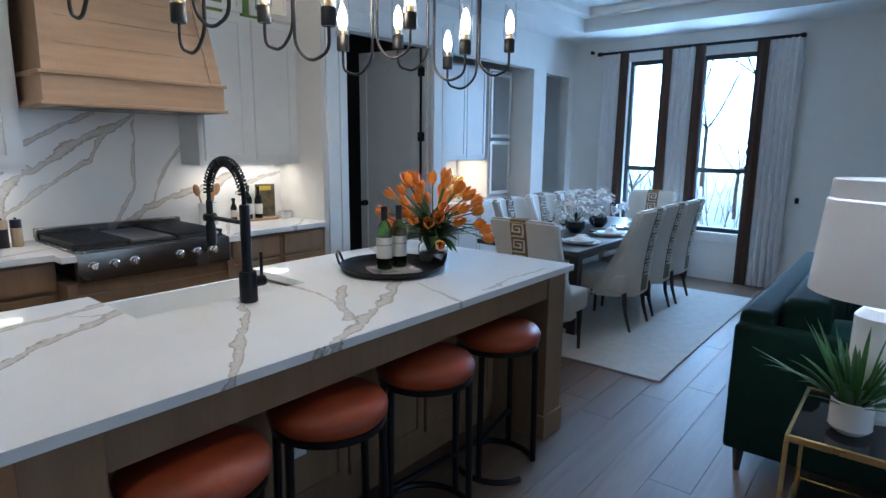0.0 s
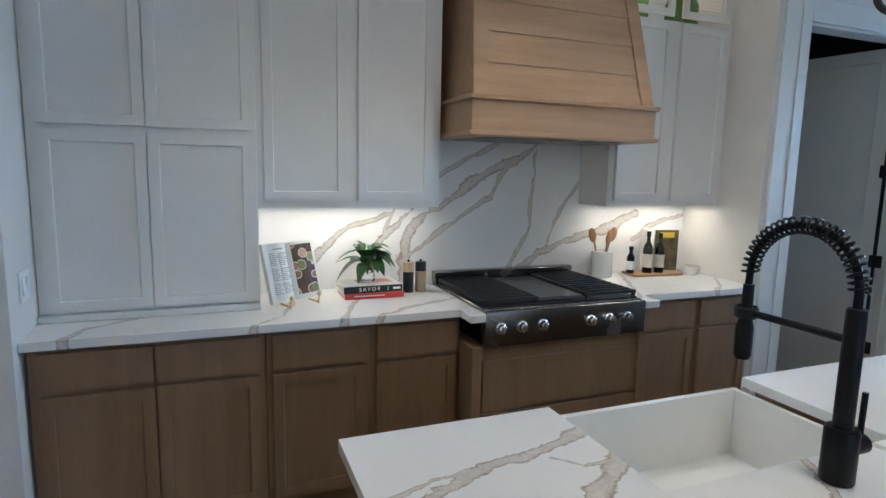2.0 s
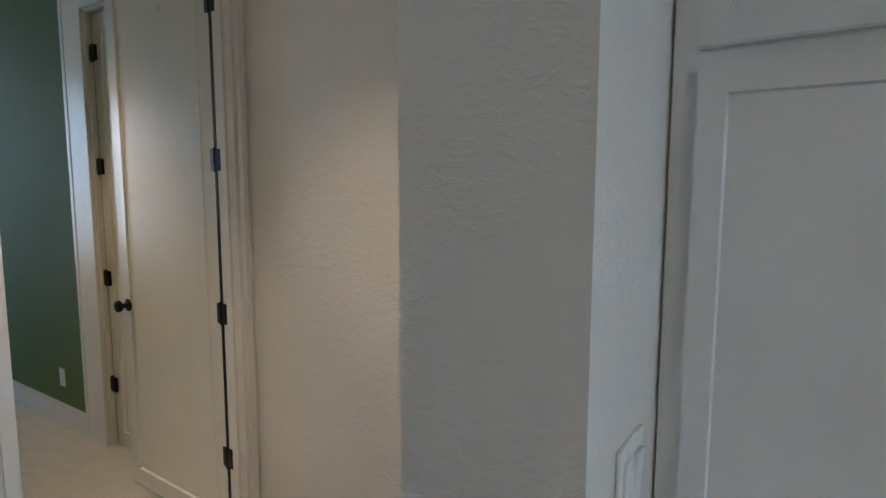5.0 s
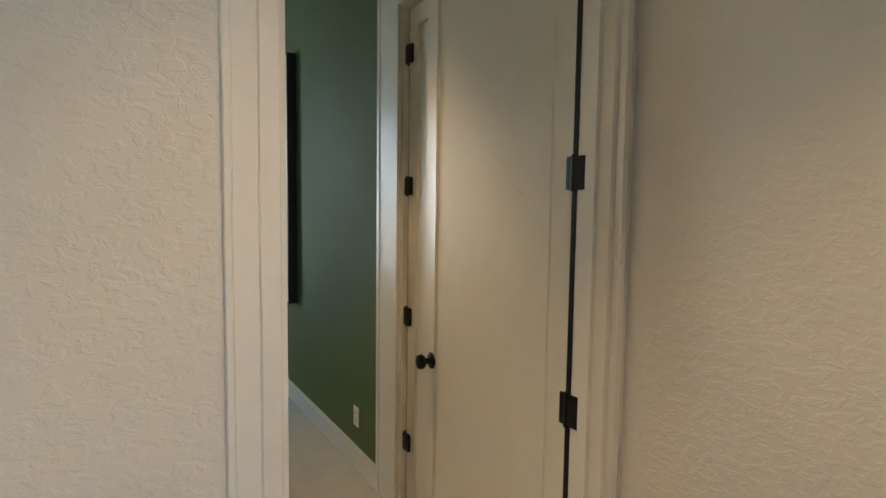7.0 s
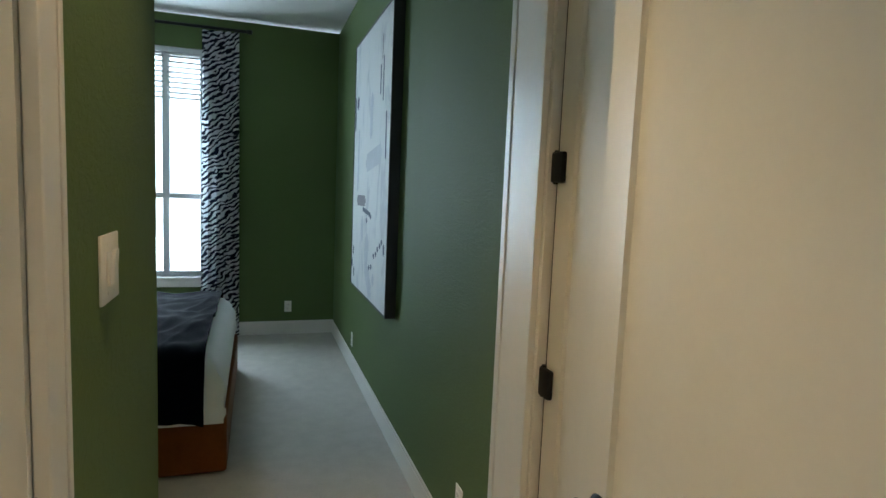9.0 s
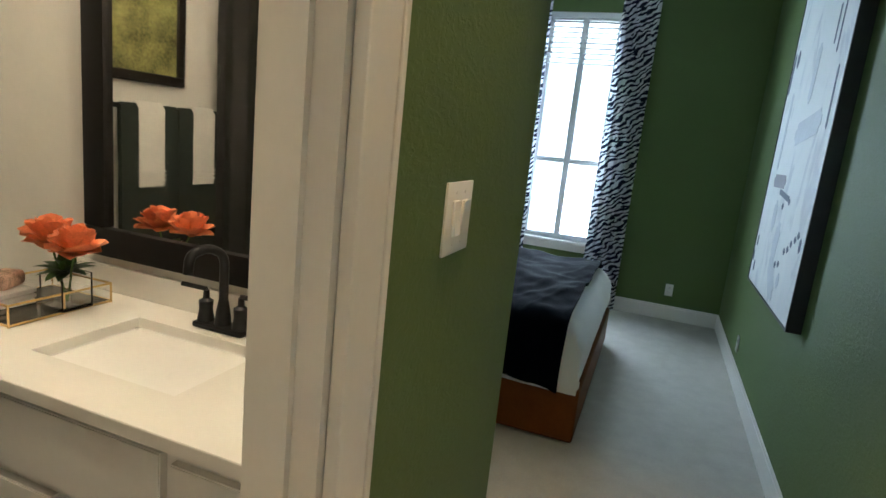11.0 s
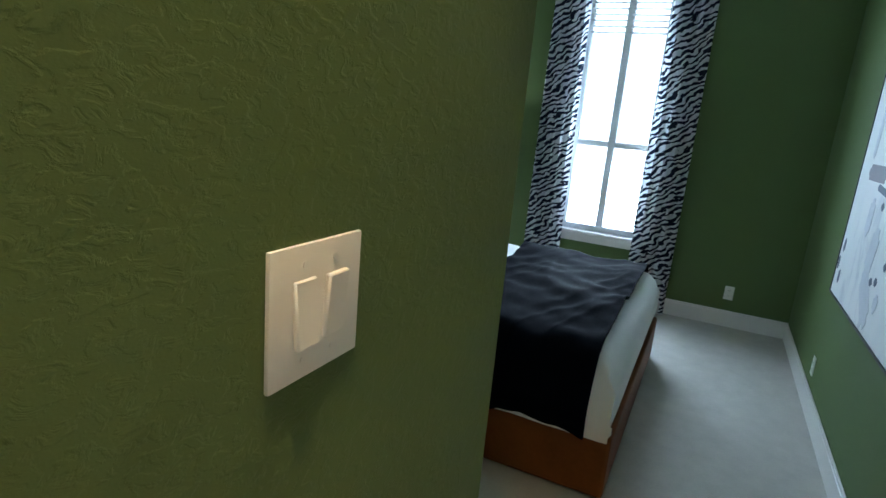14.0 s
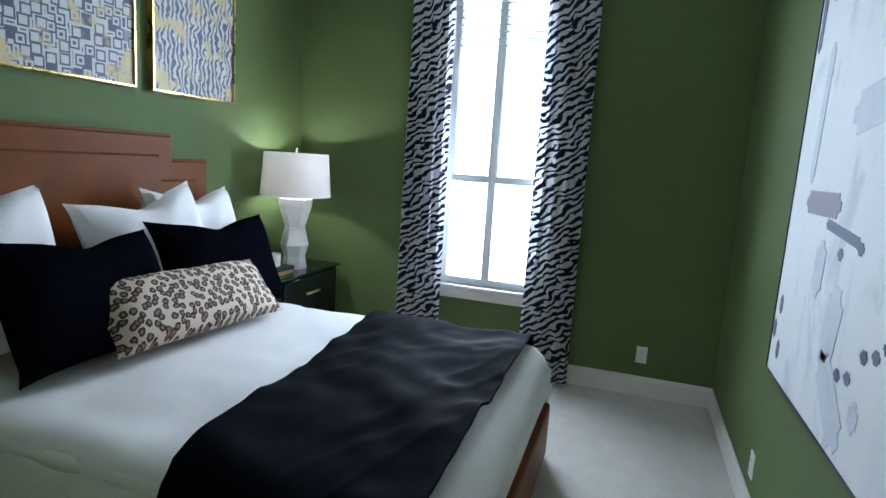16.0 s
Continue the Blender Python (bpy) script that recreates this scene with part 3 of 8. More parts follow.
for s in (-1, 1):
    for z0, z1 in ((1.90, 3.04),):
        lo, hi = hood_ring(z0), hood_ring(z1)
        e0, e1 = (lo[0], hi[0]) if s < 0 else (lo[1] - 0.075, hi[1] - 0.075)
        part("stile", skew(bmesh.new(), [(e0, lo[2] - 0.012, z0 - 1.72), (e0 + 0.075, lo[2] - 0.012, z0 - 1.72), (e0 + 0.075, lo[2] + 0.02, z0 - 1.72), (e0, lo[2] + 0.02, z0 - 1.72)],
                           [(e1, hi[2] - 0.012, z1 - 1.72), (e1 + 0.075, hi[2] - 0.012, z1 - 1.72), (e1 + 0.075, hi[2] + 0.02, z1 - 1.72), (e1, hi[2] + 0.02, z1 - 1.72)]), OAK, hd)
z = 1.905
while z < 3.0:
    z1 = min(z + 0.148, 3.03)
    lo, hi = hood_ring(z), hood_ring(z1 - 0.006)
    part("board", skew(bmesh.new(), [(lo[0] + 0.077, lo[2] - 0.008, z - 1.72), (lo[1] - 0.077, lo[2] - 0.008, z - 1.72), (lo[1] - 0.077, lo[2] + 0.02, z - 1.72), (lo[0] + 0.077, lo[2] + 0.02, z - 1.72)],
                       [(hi[0] + 0.077, hi[2] - 0.003, z1 - 0.006 - 1.72), (hi[1] - 0.077, hi[2] - 0.003, z1 - 0.006 - 1.72), (hi[1] - 0.077, hi[2] + 0.02, z1 - 0.006 - 1.72), (hi[0] + 0.077, hi[2] + 0.02, z1 - 0.006 - 1.72)]), OAK, hd)
    z = z1

# rangetop
rg = thing("rangetop", "stainless steel rangetop with black grates and griddle", "cooktop", (2.245, 3.53, 0.758))
part("body", B(-0.445, 0.445, 0.01, 0.70, 0, 0.17, r=0.004), STEEL, rg)
part("control_panel", B(-0.45, 0.45, -0.02, 0.012, 0.0, 0.165, r=0.008, seg=2), STEEL, rg)
part("back_guard", B(-0.45, 0.45, 0.64, 0.70, 0.17, 0.235, r=0.005), STEEL, rg)
part("griddle", B(-0.13, 0.13, 0.06, 0.60, 0.172, 0.195, r=0.01), plain("griddle steel", (0.10, 0.10, 0.105), 0.35, 0.9), rg, "flat dark steel griddle")
part("drip_tray", B(-0.44, 0.44, 0.04, 0.62, 0.170, 0.174), IRON, rg)
for s in (-1, 1):
    gx = s * 0.29
    bm = bmesh.new()
    for x in (-0.145, 0.145):
        box(bm, gx + x - 0.007, gx + x + 0.007, 0.05, 0.61, 0.185, 0.205, r=0.002)
    for i in range(12):
        y = 0.055 + i * 0.0495
        box(bm, gx - 0.145, gx + 0.145, y - 0.006, y + 0.006, 0.19, 0.208, r=0.002)
    for x in (-0.14, 0.14):
        for y in (0.06, 0.33, 0.60):
            box(bm, gx + x - 0.008, gx + x + 0.008, y - 0.008, y + 0.008, 0.172, 0.19)
    part("grate", bm, IRON, rg, "black cast iron grate")
    for y in (0.19, 0.47):
        part("burner", lathe(bmesh.new(), [(0.0, 0.19), (0.03, 0.19), (0.045, 0.182), (0.05, 0.174), (0.0, 0.174)], gx, y), IRON, rg)
for x in (-0.375, -0.265, -0.155, 0.115, 0.225, 0.335):
    bm = bmesh.new()
    lathe(bm, [(0, 0.034), (0.015, 0.034), (0.019, 0.03), (0.021, 0.008), (0.027, 0.004), (0.027, 0.0), (0, 0)])
    box(bm, -0.004, 0.004, -0.018, 0.018, 0.03, 0.042, r=0.002)
    bmesh.ops.transform(bm, matrix=pose(x, -0.02, 0.088, 90), verts=bm.verts)
    part("knob", bm, CHROME, rg, "chrome control knob")

# island
IX0, IX1, IY0, IY1 = 0.935, 3.43, 1.385, 2.545
SX0, SX1, SY0 = 1.52, 2.245, 2.10
isl = thing("kitchen_island", "taupe wooden kitchen island with posts and apron", "island", (2.145, 1.92, 0))
ox, oy = 2.145, 1.92
bm = bmesh.new()
for a, b_, c, d in ((IX0 + 0.06, SX0 - 0.01, 1.74, 2.50), (SX1 + 0.01, IX1 - 0.06, 1.74, 2.50), (SX0 - 0.01, SX1 + 0.01, 1.74, SY0 - 0.02)):
    box(bm, a - ox, b_ - ox, c - oy, d - oy, 0.1, 0.884)
box(bm, SX0 - 0.01 - ox, SX1 + 0.01 - ox, SY0 - 0.02 - oy, 2.50 - oy, 0.1, 0.62)
part("body", bm, TAUPE, isl)
part("toe_kick", B(IX0 + 0.08 - ox, IX1 - 0.08 - ox, 1.77 - oy, 2.43 - oy, 0, 0.1), TAUPE, isl)
for x in (IX0 + 0.05, IX1 - 0.22):
    bm = B(x - ox, x + 0.17 - ox, 1.405 - oy, 1.575 - oy, 0, 0.884, r=0.003)
    box(bm, x - 0.012 - ox, x + 0.182 - ox, 1.395 - oy, 1.587 - oy, 0, 0.13, r=0.004)
    part("post", bm, TAUPE, isl)
    part("end_panel", B(x + 0.01 - ox, x + 0.16 - ox, 1.575 - oy, 1.74 - oy, 0, 0.884), TAUPE, isl)
part("apron", B(IX0 + 0.22 - ox, IX1 - 0.22 - ox, 1.415 - oy, 1.44 - oy, 0.765, 0.884, r=0.003), TAUPE, isl)
for i, (a, b_) in enumerate(((IX0 + 0.24, 1.64), (1.66, 2.14), (2.16, 2.62), (2.64, IX1 - 0.24))):
    part("panel", shaker(a - ox, b_ - ox, 0.16, 0.84, 1.722 - oy, t=0.018), TAUPE, isl)
for a, b_ in ((IX0 + 0.075, SX0 - 0.03), (SX1 + 0.03, 2.78), (2.80, IX1 - 0.075)):
    bm = shaker(-(b_ - ox), -(a - ox), 0.13, 0.85, -(2.52 - oy))
    bmesh.ops.transform(bm, matrix=pose(0, 0, 0, 0, 0, 180), verts=bm.verts)
    part("door", bm, TAUPE, isl)
# side panel with an outlet towards the walkway
part("side_panel", B(IX0 + 0.045 - ox, IX0 + 0.06 - ox, 1.76 - oy, 2.49 - oy, 0.1, 0.884), TAUPE, isl)
part("pull_out", B(IX0 - 0.005 - ox, IX0 + 0.05 - ox, 2.40 - oy, 2.50 - oy, 0.70, 0.76, r=0.004), CABW, isl, "white pull-out edge")


def outlet(name, m, label, w=0.07, h=0.115, kind="duplex", mat=None):
    """A cover plate in the xz plane that faces -y."""
    ob = thing(name, label, "switch" if kind != "duplex" else "outlet")
    ob.matrix_basis = m
    part("cover_plate", B(-w / 2, w / 2, -0.006, 0, -h / 2, h / 2, r=0.004, seg=2), mat or PLATE, ob)
    if kind == "duplex":
        for z in (-0.022, 0.022):
            s = part("socket", B(-0.017, 0.017, -0.009, -0.005, z - 0.015, z + 0.015, r=0.004), mat or PLATE, ob)
            for x in (-0.006, 0.006):
                part("slot", B(x - 0.001, x + 0.001, -0.0096, -0.0088, z - 0.004, z + 0.006), BLACK, s)
    else:
        n = max(1, round(w / 0.06))
        for i in range(n):
            x = (i - (n - 1) / 2) * 0.046
            bm = B(x - 0.0165, x + 0.0165, -0.012, -0.005, -0.034, 0.034, r=0.002)
            bmesh.ops.rotate(bm, cent=(x, -0.006, 0), matrix=Matrix.Rotation(radians(4 if i % 2 else -5), 3, "X"), verts=bm.verts)
            part("rocker", bm, mat or PLATE, ob)
            for z in (-0.048, 0.048):
                part("screw", lathe(bmesh.new(), [(0, 0), (0.0035, 0), (0.0035, 0.001), (0, 0.001)], x, z, 0, 8), PLATE, ob).matrix_basis = pose(0, -0.006, 0, 90)
    return ob


PLATE = plain("white plastic", (0.80, 0.79, 0.76), 0.3, vary=0.02, grain=0)
outlet("wall_outlet", pose(IX0 + 0.044, 1.90, 0.62, 0, 0, -90), "white outlet on the island's end panel")
outlet("wall_outlet", pose(1.90, 1.721, 0.42), "white outlet under the island's overhang")
outlet("light_switch", pose(0.001, 3.76, 1.10, 0, 0, 90), "white switch plate on the partition", 0.115, 0.115, "switch")

bm = bmesh.new()
for a in ((IX0, SX0, IY0, IY1), (SX1, IX1, IY0, IY1), (SX0, SX1, IY0, SY0)):
    box(bm, a[0], a[1], a[2], a[3], 0.885, 0.915)
bmesh.ops.remove_doubles(bm, verts=bm.verts, dist=1e-4)
solid("island_worktop", bm, ISLANDQ, "white quartz island top with grey and ochre veins", "countertop", smooth=False)
# apron sink
sk = bmesh.new()
x0, x1, y0, y1, zt, zb, w = SX0 - 0.005, SX1 + 0.005, SY0 - 0.015, 2.575, 0.872, 0.64, 0.022
bmx = ((x0, x1, y0, y0 + w), (x0, x1, y1 - w, y1), (x0, x0 + w, y0 + w, y1 - w), (x1 - w, x1, y0 + w, y1 - w))
for a in bmx:
    box(sk, *a, zb, zt, r=0.006, seg=2)
box(sk, x0 + 0.01, x1 - 0.01, y0 + 0.01, y1 - 0.01, zb - 0.015, zb + 0.012)
sink = thing("apron_sink", "white fireclay apron sink in the island", "sink", (1.88, 2.3, 0.62))
bmesh.ops.translate(sk, vec=(-1.88, -2.3, -0.62), verts=sk.verts)
FIRECLAY = plain("white fireclay", (0.90, 0.90, 0.88), 0.1, vary=0.01, grain=0)
part("basin", sk, FIRECLAY, sink)
part("drain", lathe(bmesh.new(), [(0, 0.036), (0.03, 0.034), (0.045, 0.036), (0.05, 0.033), (0, 0.032)], 0, 0.02), STEEL, sink, "steel drain")

# faucet with a sprung neck
fc = thing("kitchen_faucet", "matte black pull-down faucet with a spring neck", "faucet", (1.905, 2.01, 0.915))
part("base", lathe(bmesh.new(), [(0, 0), (0.032, 0), (0.034, 0.004), (0.034, 0.115), (0.03, 0.122), (0, 0.122)]), BLACK, fc)
part("column", lathe(bmesh.new(), [(0, 0.12), (0.02, 0.12), (0.02, 0.375), (0.017, 0.38), (0, 0.38)]), BLACK, fc)
arc = [(0, 0.13 - 0.13 * math.cos(math.pi * i / 40), 0.41 + 0.13 * math.sin(math.pi * i / 40)) for i in range(41)]
neck = [(0, 0, 0.37), *arc, (0, 0.262, 0.36)]
part("hose", tube(bmesh.new(), neck, 0.009, 10), BLACK, fc)
coil = []
for i in range(0, 681):
    u = i / 680
    a = math.pi * u
    c, r = Vector((0, 0.13 - 0.13 * math.cos(a), 0.41 + 0.13 * math.sin(a))), Vector((0, -math.cos(a), math.sin(a)))
    ph = u * 2 * math.pi * 28
    coil.append(c + 0.0185 * (math.cos(ph) * r + math.sin(ph) * Vector((1, 0, 0))))
part("spring", tube(bmesh.new(), coil, 0.0032, 5), BLACK, fc)
part("spray_head", lathe(bmesh.new(), [(0, 0.19), (0.016, 0.19), (0.021, 0.2), (0.021, 0.27), (0.014, 0.3), (0.013, 0.38), (0, 0.38)], 0, 0.26), BLACK, fc)
part("holder_arm", tube(bmesh.new(), [(0, 0, 0.31), (0, 0.245, 0.31)], 0.009, 10), BLACK, fc)
part("holder_ring", lathe(bmesh.new(), [(0.024, 0.295), (0.028, 0.3), (0.028, 0.32), (0.024, 0.325), (0.021, 0.31)], 0, 0.26, close=True), BLACK, fc)
bm = tube(bmesh.new(), [(0, 0, 0.075), (0.07, 0, 0.075)], 0.022, 14)
tube(bm, [(0.06, 0, 0.08), (0.062, 0, 0.19)], 0.0065, 8)
part("lever", bm, BLACK, fc)

# stools
LEATHER = plain("rust leather", (0.27, 0.046, 0.011), 0.46, vary=0.22, scale=10, grain=0.25, gscale=150)
st = thing("bar_stool", "round rust leather stool on a black metal frame", "stool", (1.385, 1.46, 0), group="stools at the island")
part("seat", lathe(bmesh.new(), [(0, 0.69), (0.08, 0.689), (0.15, 0.68), (0.188, 0.662), (0.2, 0.64), (0.197, 0.615), (0.183, 0.60), (0, 0.60)], seg=36), LEATHER, st, "rust leather cushion").location.z = 0.03
part("seat_ring", lathe(bmesh.new(), [(0.165, 0.578), (0.19, 0.578), (0.19, 0.60), (0.165, 0.60)], close=True, seg=36), BLACK, st).location.z = 0.03
arcp = [(0.19 * math.cos(a), 0.19 * math.sin(a), 0.012) for a in (radians(-60 + i * 10) for i in range(31))]
part("floor_ring", tube(bmesh.new(), arcp, 0.015, 8), BLACK, st)
for a in (-60, 0, 120, 240 - 60):
    x, y = 0.19 * math.cos(radians(a)), 0.19 * math.sin(radians(a))
    part("leg", tube(bmesh.new(), [(x, y, 0.01), (x * 0.95, y * 0.95, 0.61)], 0.0145, 8), BLACK, st)
part("footrest", tube(bmesh.new(), [(-0.185, 0, 0.2), (0.187, 0, 0.2)], 0.0135, 8), BLACK, st)
for x, rz in ((1.855, 8), (2.345, -5), (2.86, 12)):
    copy_thing(st, pose(x, 1.475, 0, 0, 0, rz))

# chandelier
ch = thing("chandelier", "dark bronze linear chandelier with glass candle lights", "chandelier", (2.27, 1.68, 0))
BULB = glow("lit filament bulb", (1.0, 0.86, 0.66), 16)
bars = bmesh.new()
tube(bars, [(-0.98, 0, 2.235), (0.74, 0, 2.235)], 0.014, 10)
part("bar", bars, BRONZE, ch)
for x in (-0.6, 0.4):
    part("stem", tube(bmesh.new(), [(x, 0, 2.20), (x, 0, HC)], 0.008, 8), BRONZE, ch)
part("canopy", B(-0.75, 0.55, -0.06, 0.06, HC - 0.025, HC - 0.001, r=0.004), BRONZE, ch)
for row, xs in ((-0.15, (-0.67, -0.33, 0.045, 0.375, 0.70)), (0.19, (-0.94, -0.64, -0.335, 0.02, 0.335, 0.68))):
    for k, x in enumerate(xs):
        up = 0.05 if (k % 2) == (1 if row > 0 else 0) else 0.0
        if row > 0:
            up = 0.05 - up
        pth = bent([(x - 0.02, 0, 2.235), (x - 0.02, 0.0, 1.84), (x - 0.01, row * 0.45, 1.785), (x, row, 1.815), (x, row, 1.89)], 0.045, 6)
        arm = part("arm", tube(bmesh.new(), pth, 0.0055, 8), BRONZE, ch)
        arm.location.z = up
        part("cup", lathe(bmesh.new(), [(0, 1.89), (0.022, 1.89), (0.024, 1.895), (0.024, 1.943), (0.021, 1.947), (0, 1.947)], x, row), BRONZE, arm)
        part("candle", lathe(bmesh.new(), [(0, 1.947), (0.011, 1.947), (0.011, 1.972), (0, 1.972)], x, row, seg=12), BRASS, arm)
        bl = part("bulb", lathe(bmesh.new(), [(0, 1.97), (0.011, 1.972), (0.019, 1.995), (0.02, 2.015), (0.012, 2.05), (0.004, 2.068), (0, 2.07)], x, row, seg=14), BULB, arm, "lit candle bulb")
        gl = part("shade", lathe(bmesh.new(), [(0.0255, 1.949), (0.027, 1.949), (0.027, 2.10), (0.0255, 2.10)], x, row, close=True), GLASS, arm, "clear glass cylinder")
        gl.visible_shadow = False

lamp("chandelier_lamp", "POINT", pose(2.1, 1.70, 2.13), CHAND_W, (1.0, 0.76, 0.48), 0.12)


# ---- doors and trim ----
def molded(bm, along, a0, a1, u0, u1, y, side):
    """A board from u0 to u1 across and a0 to a1 along, with a flat and a raised bead towards the opening."""
    def put(p, q, t):
        if along == "z":
            box(bm, min(p, q), max(p, q), y, y - t, a0, a1, r=0.002)
        else:
            box(bm, a0, a1, y, y - t, min(p, q), max(p, q), r=0.002)
    w = u1 - u0
    put(u0, u0 + w * 0.38, 0.022)
    put(u0 + w * 0.38, u0 + w * 0.86, 0.015)
    put(u0 + w * 0.86, u1, 0.019)


def casing(name, m, x0, x1, h, label, w=0.085, lw=None, jamb=0.12):
    """Trim round an opening from x0 to x1 in the xz plane, seen from -y, with the lining of the opening."""
    ob = thing(name, label, "trim", kind="structure")
    ob.matrix_basis = m
    lw = lw or w
    for nm, u0, u1 in (("casing_side", x0 + 0.004, x0 - lw), ("casing_side", x1 - 0.004, x1 + w)):
        bm = bmesh.new()
        molded(bm, "z", 0, h + w, u0, u1, 0, 1)
        part(nm, bm, TRIM, ob)
    bm = bmesh.new()
    molded(bm, "x", x0 + 0.004, x1 - 0.004, h - 0.004, h + w, 0, 1)
    part("casing_head", bm, TRIM, ob)
    for a in ((x0, x0 + 0.018, 0, h), (x1 - 0.018, x1, 0, h), (x0 + 0.018, x1 - 0.018, h - 0.018, h)):
        part("jamb", B(a[0], a[1], 0.001, jamb - 0.001, a[2], a[3]), TRIM, ob)
    for a in ((x0 + 0.018, x0 + 0.03, 0, h - 0.018), (x1 - 0.03, x1 - 0.018, 0, h - 0.018)):
        part("stop", B(a[0], a[1], jamb * 0.35, jamb * 0.62, a[2], a[3]), TRIM, ob)
    return ob


def door(name, label, w, h, m, hinge_side=-1, knob=True, flip=False):
    """A one-panel door leaf from its hinges along +x, faces at y 0 and -0.04, with black hinges and knobs."""
    ob = thing(name, label, "door", kind="structure")
    ob.matrix_basis = m
    bm = B(0.008, w, -0.04, 0, 0.008, h)
    bm.normal_update()
    for s in (-1, 1):
        f = next(f for f in bm.faces if f.normal.y * s > 0.9 and f.calc_area() > 0.5)
        bmesh.ops.inset_region(bm, faces=[f], thickness=0.115)
        bmesh.ops.inset_region(bm, faces=[f], thickness=0.008, depth=0.004)
        bmesh.ops.inset_region(bm, faces=[f], thickness=0.008, depth=-0.010)
    part("leaf", bm, DOORW, ob)
    # black strip stands in for the shade between leaf and jamb
    part("gap_strip", B(-0.008, 0.0095, -0.036, 0.003 if hinge_side > 0 else -0.012, 0.012, h), BLACK, ob, "black strip for the dark hinge-side gap")
    y = 0.004 if hinge_side > 0 else -0.044
    for z in (0.367, 0.982, 1.60, 2.205):
        bm = B(-0.062 if hinge_side > 0 else -0.030, 0.030 if hinge_side > 0 else 0.055, y - (0.004 if hinge_side > 0 else 0.012), y + 0.004, z - 0.043, z + 0.043, r=0.010, seg=2)
        tube(bm, [(0.003, y, z - 0.047), (0.003, y, z + 0.047)], 0.008, 10)
        part("hinge", bm, BLACK, ob, "black butt hinge")
    if knob:
        for s, y0 in ((1, 0.0), (-1, -0.04)):
            bm = lathe(bmesh.new(), [(0, 0), (0.03, 0), (0.032, 0.004), (0.028, 0.008), (0.012, 0.012), (0.011, 0.03), (0.024, 0.036), (0.029, 0.046), (0.026, 0.058), (0.014, 0.064), (0, 0.065)], seg=20)
            bmesh.ops.transform(bm, matrix=pose(w - 0.065, y0, 0.922, -90 * s), verts=bm.verts)
            part("knob", bm, BLACK, ob, "round black knob")
    return ob


DOORW = plain("door paint", (0.70, 0.68, 0.63), 0.3, vary=0.03, grain=0.08, gscale=70)
casing("trim_pantry", pose(0, 3.67, 0), 3.86, 4.94, 2.44, "white moulded casing of the pantry door", 0.15, 0.20)
door("door_pantry", "white one-panel pantry door standing open", 0.74, 2.42, pose(4.915, 3.80, 0.005, 0, 0, 99), hinge_side=1)
# hall doorway: seen from +x, so turned
casing("trim_hall_door", pose(W1[1], 0, 0, 0, 0, 90), 3.59, 4.395, 2.46, "white moulded casing of the hall doorway", 0.03, 0.085)
door("door_hall", "white one-panel hall door swung open flat", 0.835, 2.44, pose(-1.800, 4.378, 0.005, 0, 0, 180 - 1.5), hinge_side=1)
casing("trim_closet", pose(0, 4.545, 0), -3.15, -2.30, 2.44, "white moulded casing of the closet door", 0.12, 0.24)
door("door_closet", "white one-panel closet door, closed", 0.80, 2.41, pose(-3.128, 4.612, 0.005), hinge_side=-1)
casing("trim_bath_door", pose(0, 3.485, 0, 0, 0, 180), 1.86, 2.545, 2.46, "white moulded casing of the bathroom doorway", 0.105, 0.055)
sp = thing("strike_plate", "black strike plate on the bathroom door jamb", "strike plate", (-2.527, 3.40, 0.93))
part("plate", B(0, 0.003, -0.028, 0.024, -0.04, 0.04, r=0.004), BLACK, sp)
part("latch_hole", B(0.003, 0.0042, -0.012, 0.006, -0.013, 0.013, r=0.0005), CHROME, sp, "bright latch opening")


def baseboard(name, x0, x1, y0, y1, label="white painted baseboard"):
    bm = B(x0, x1, y0, y1, 0, 0.118, r=0.002)
    t = 0.004
    dx, dy = (0, t) if x1 - x0 > y1 - y0 else (t, 0)
    box(bm, x0 + dx * 0.6, x1 - dx * 0.6, y0 + dy * 0.6, y1 - dy * 0.6, 0.118, 0.137, r=0.002)
    solid(name, bm, TRIM, label, "baseboard", kind="structure")


baseboard("baseboard", BX + 0.016, -3.392, 4.530, 4.545)
baseboard("baseboard", BX, BX + 0.015, BY + 0.016, 4.545)
baseboard("baseboard", BX + 0.016, -3.57, BY, BY + 0.015)
baseboard("baseboard", -3.55, -2.655, 3.485, 3.499)
baseboard("baseboard", 7.785, 7.80, LIV, 3.67)
baseboard("baseboard", -1.66, -0.28, 4.414, 4.428)
baseboard("baseboard", -1.68, -1.665, -4.9, 3.50)
baseboard("baseboard", -3.24, -1.82, 1.36, 1.374)
outlet("light_switch", pose(-2.960, 3.4855, 1.346, 0, 0, 180), "white double rocker switch on the green wall", 0.140, 0.136, "switch")
outlet("wall_outlet", pose(-3.70, 4.5445, 0.305), "white outlet low on the green wall")
outlet("wall_outlet", pose(-6.39, 4.5445, 0.255), "white outlet low on the green wall")
outlet("wall_outlet", pose(BX + 0.0005, 4.083, 0.287, 0, 0, 90), "white outlet low on the green wall")

# ---- things on the kitchen counter ----
PAPER = plain("book paper", (0.78, 0.77, 0.73), 0.7, vary=0.03, grain=0.05)
INK = plain("grey print", (0.34, 0.34, 0.35), 0.8)
REDC = plain("red cover", (0.55, 0.055, 0.035), 0.35, grain=0.02)
BLACKC = plain("black cover", (0.012, 0.012, 0.014), 0.35, grain=0.02)


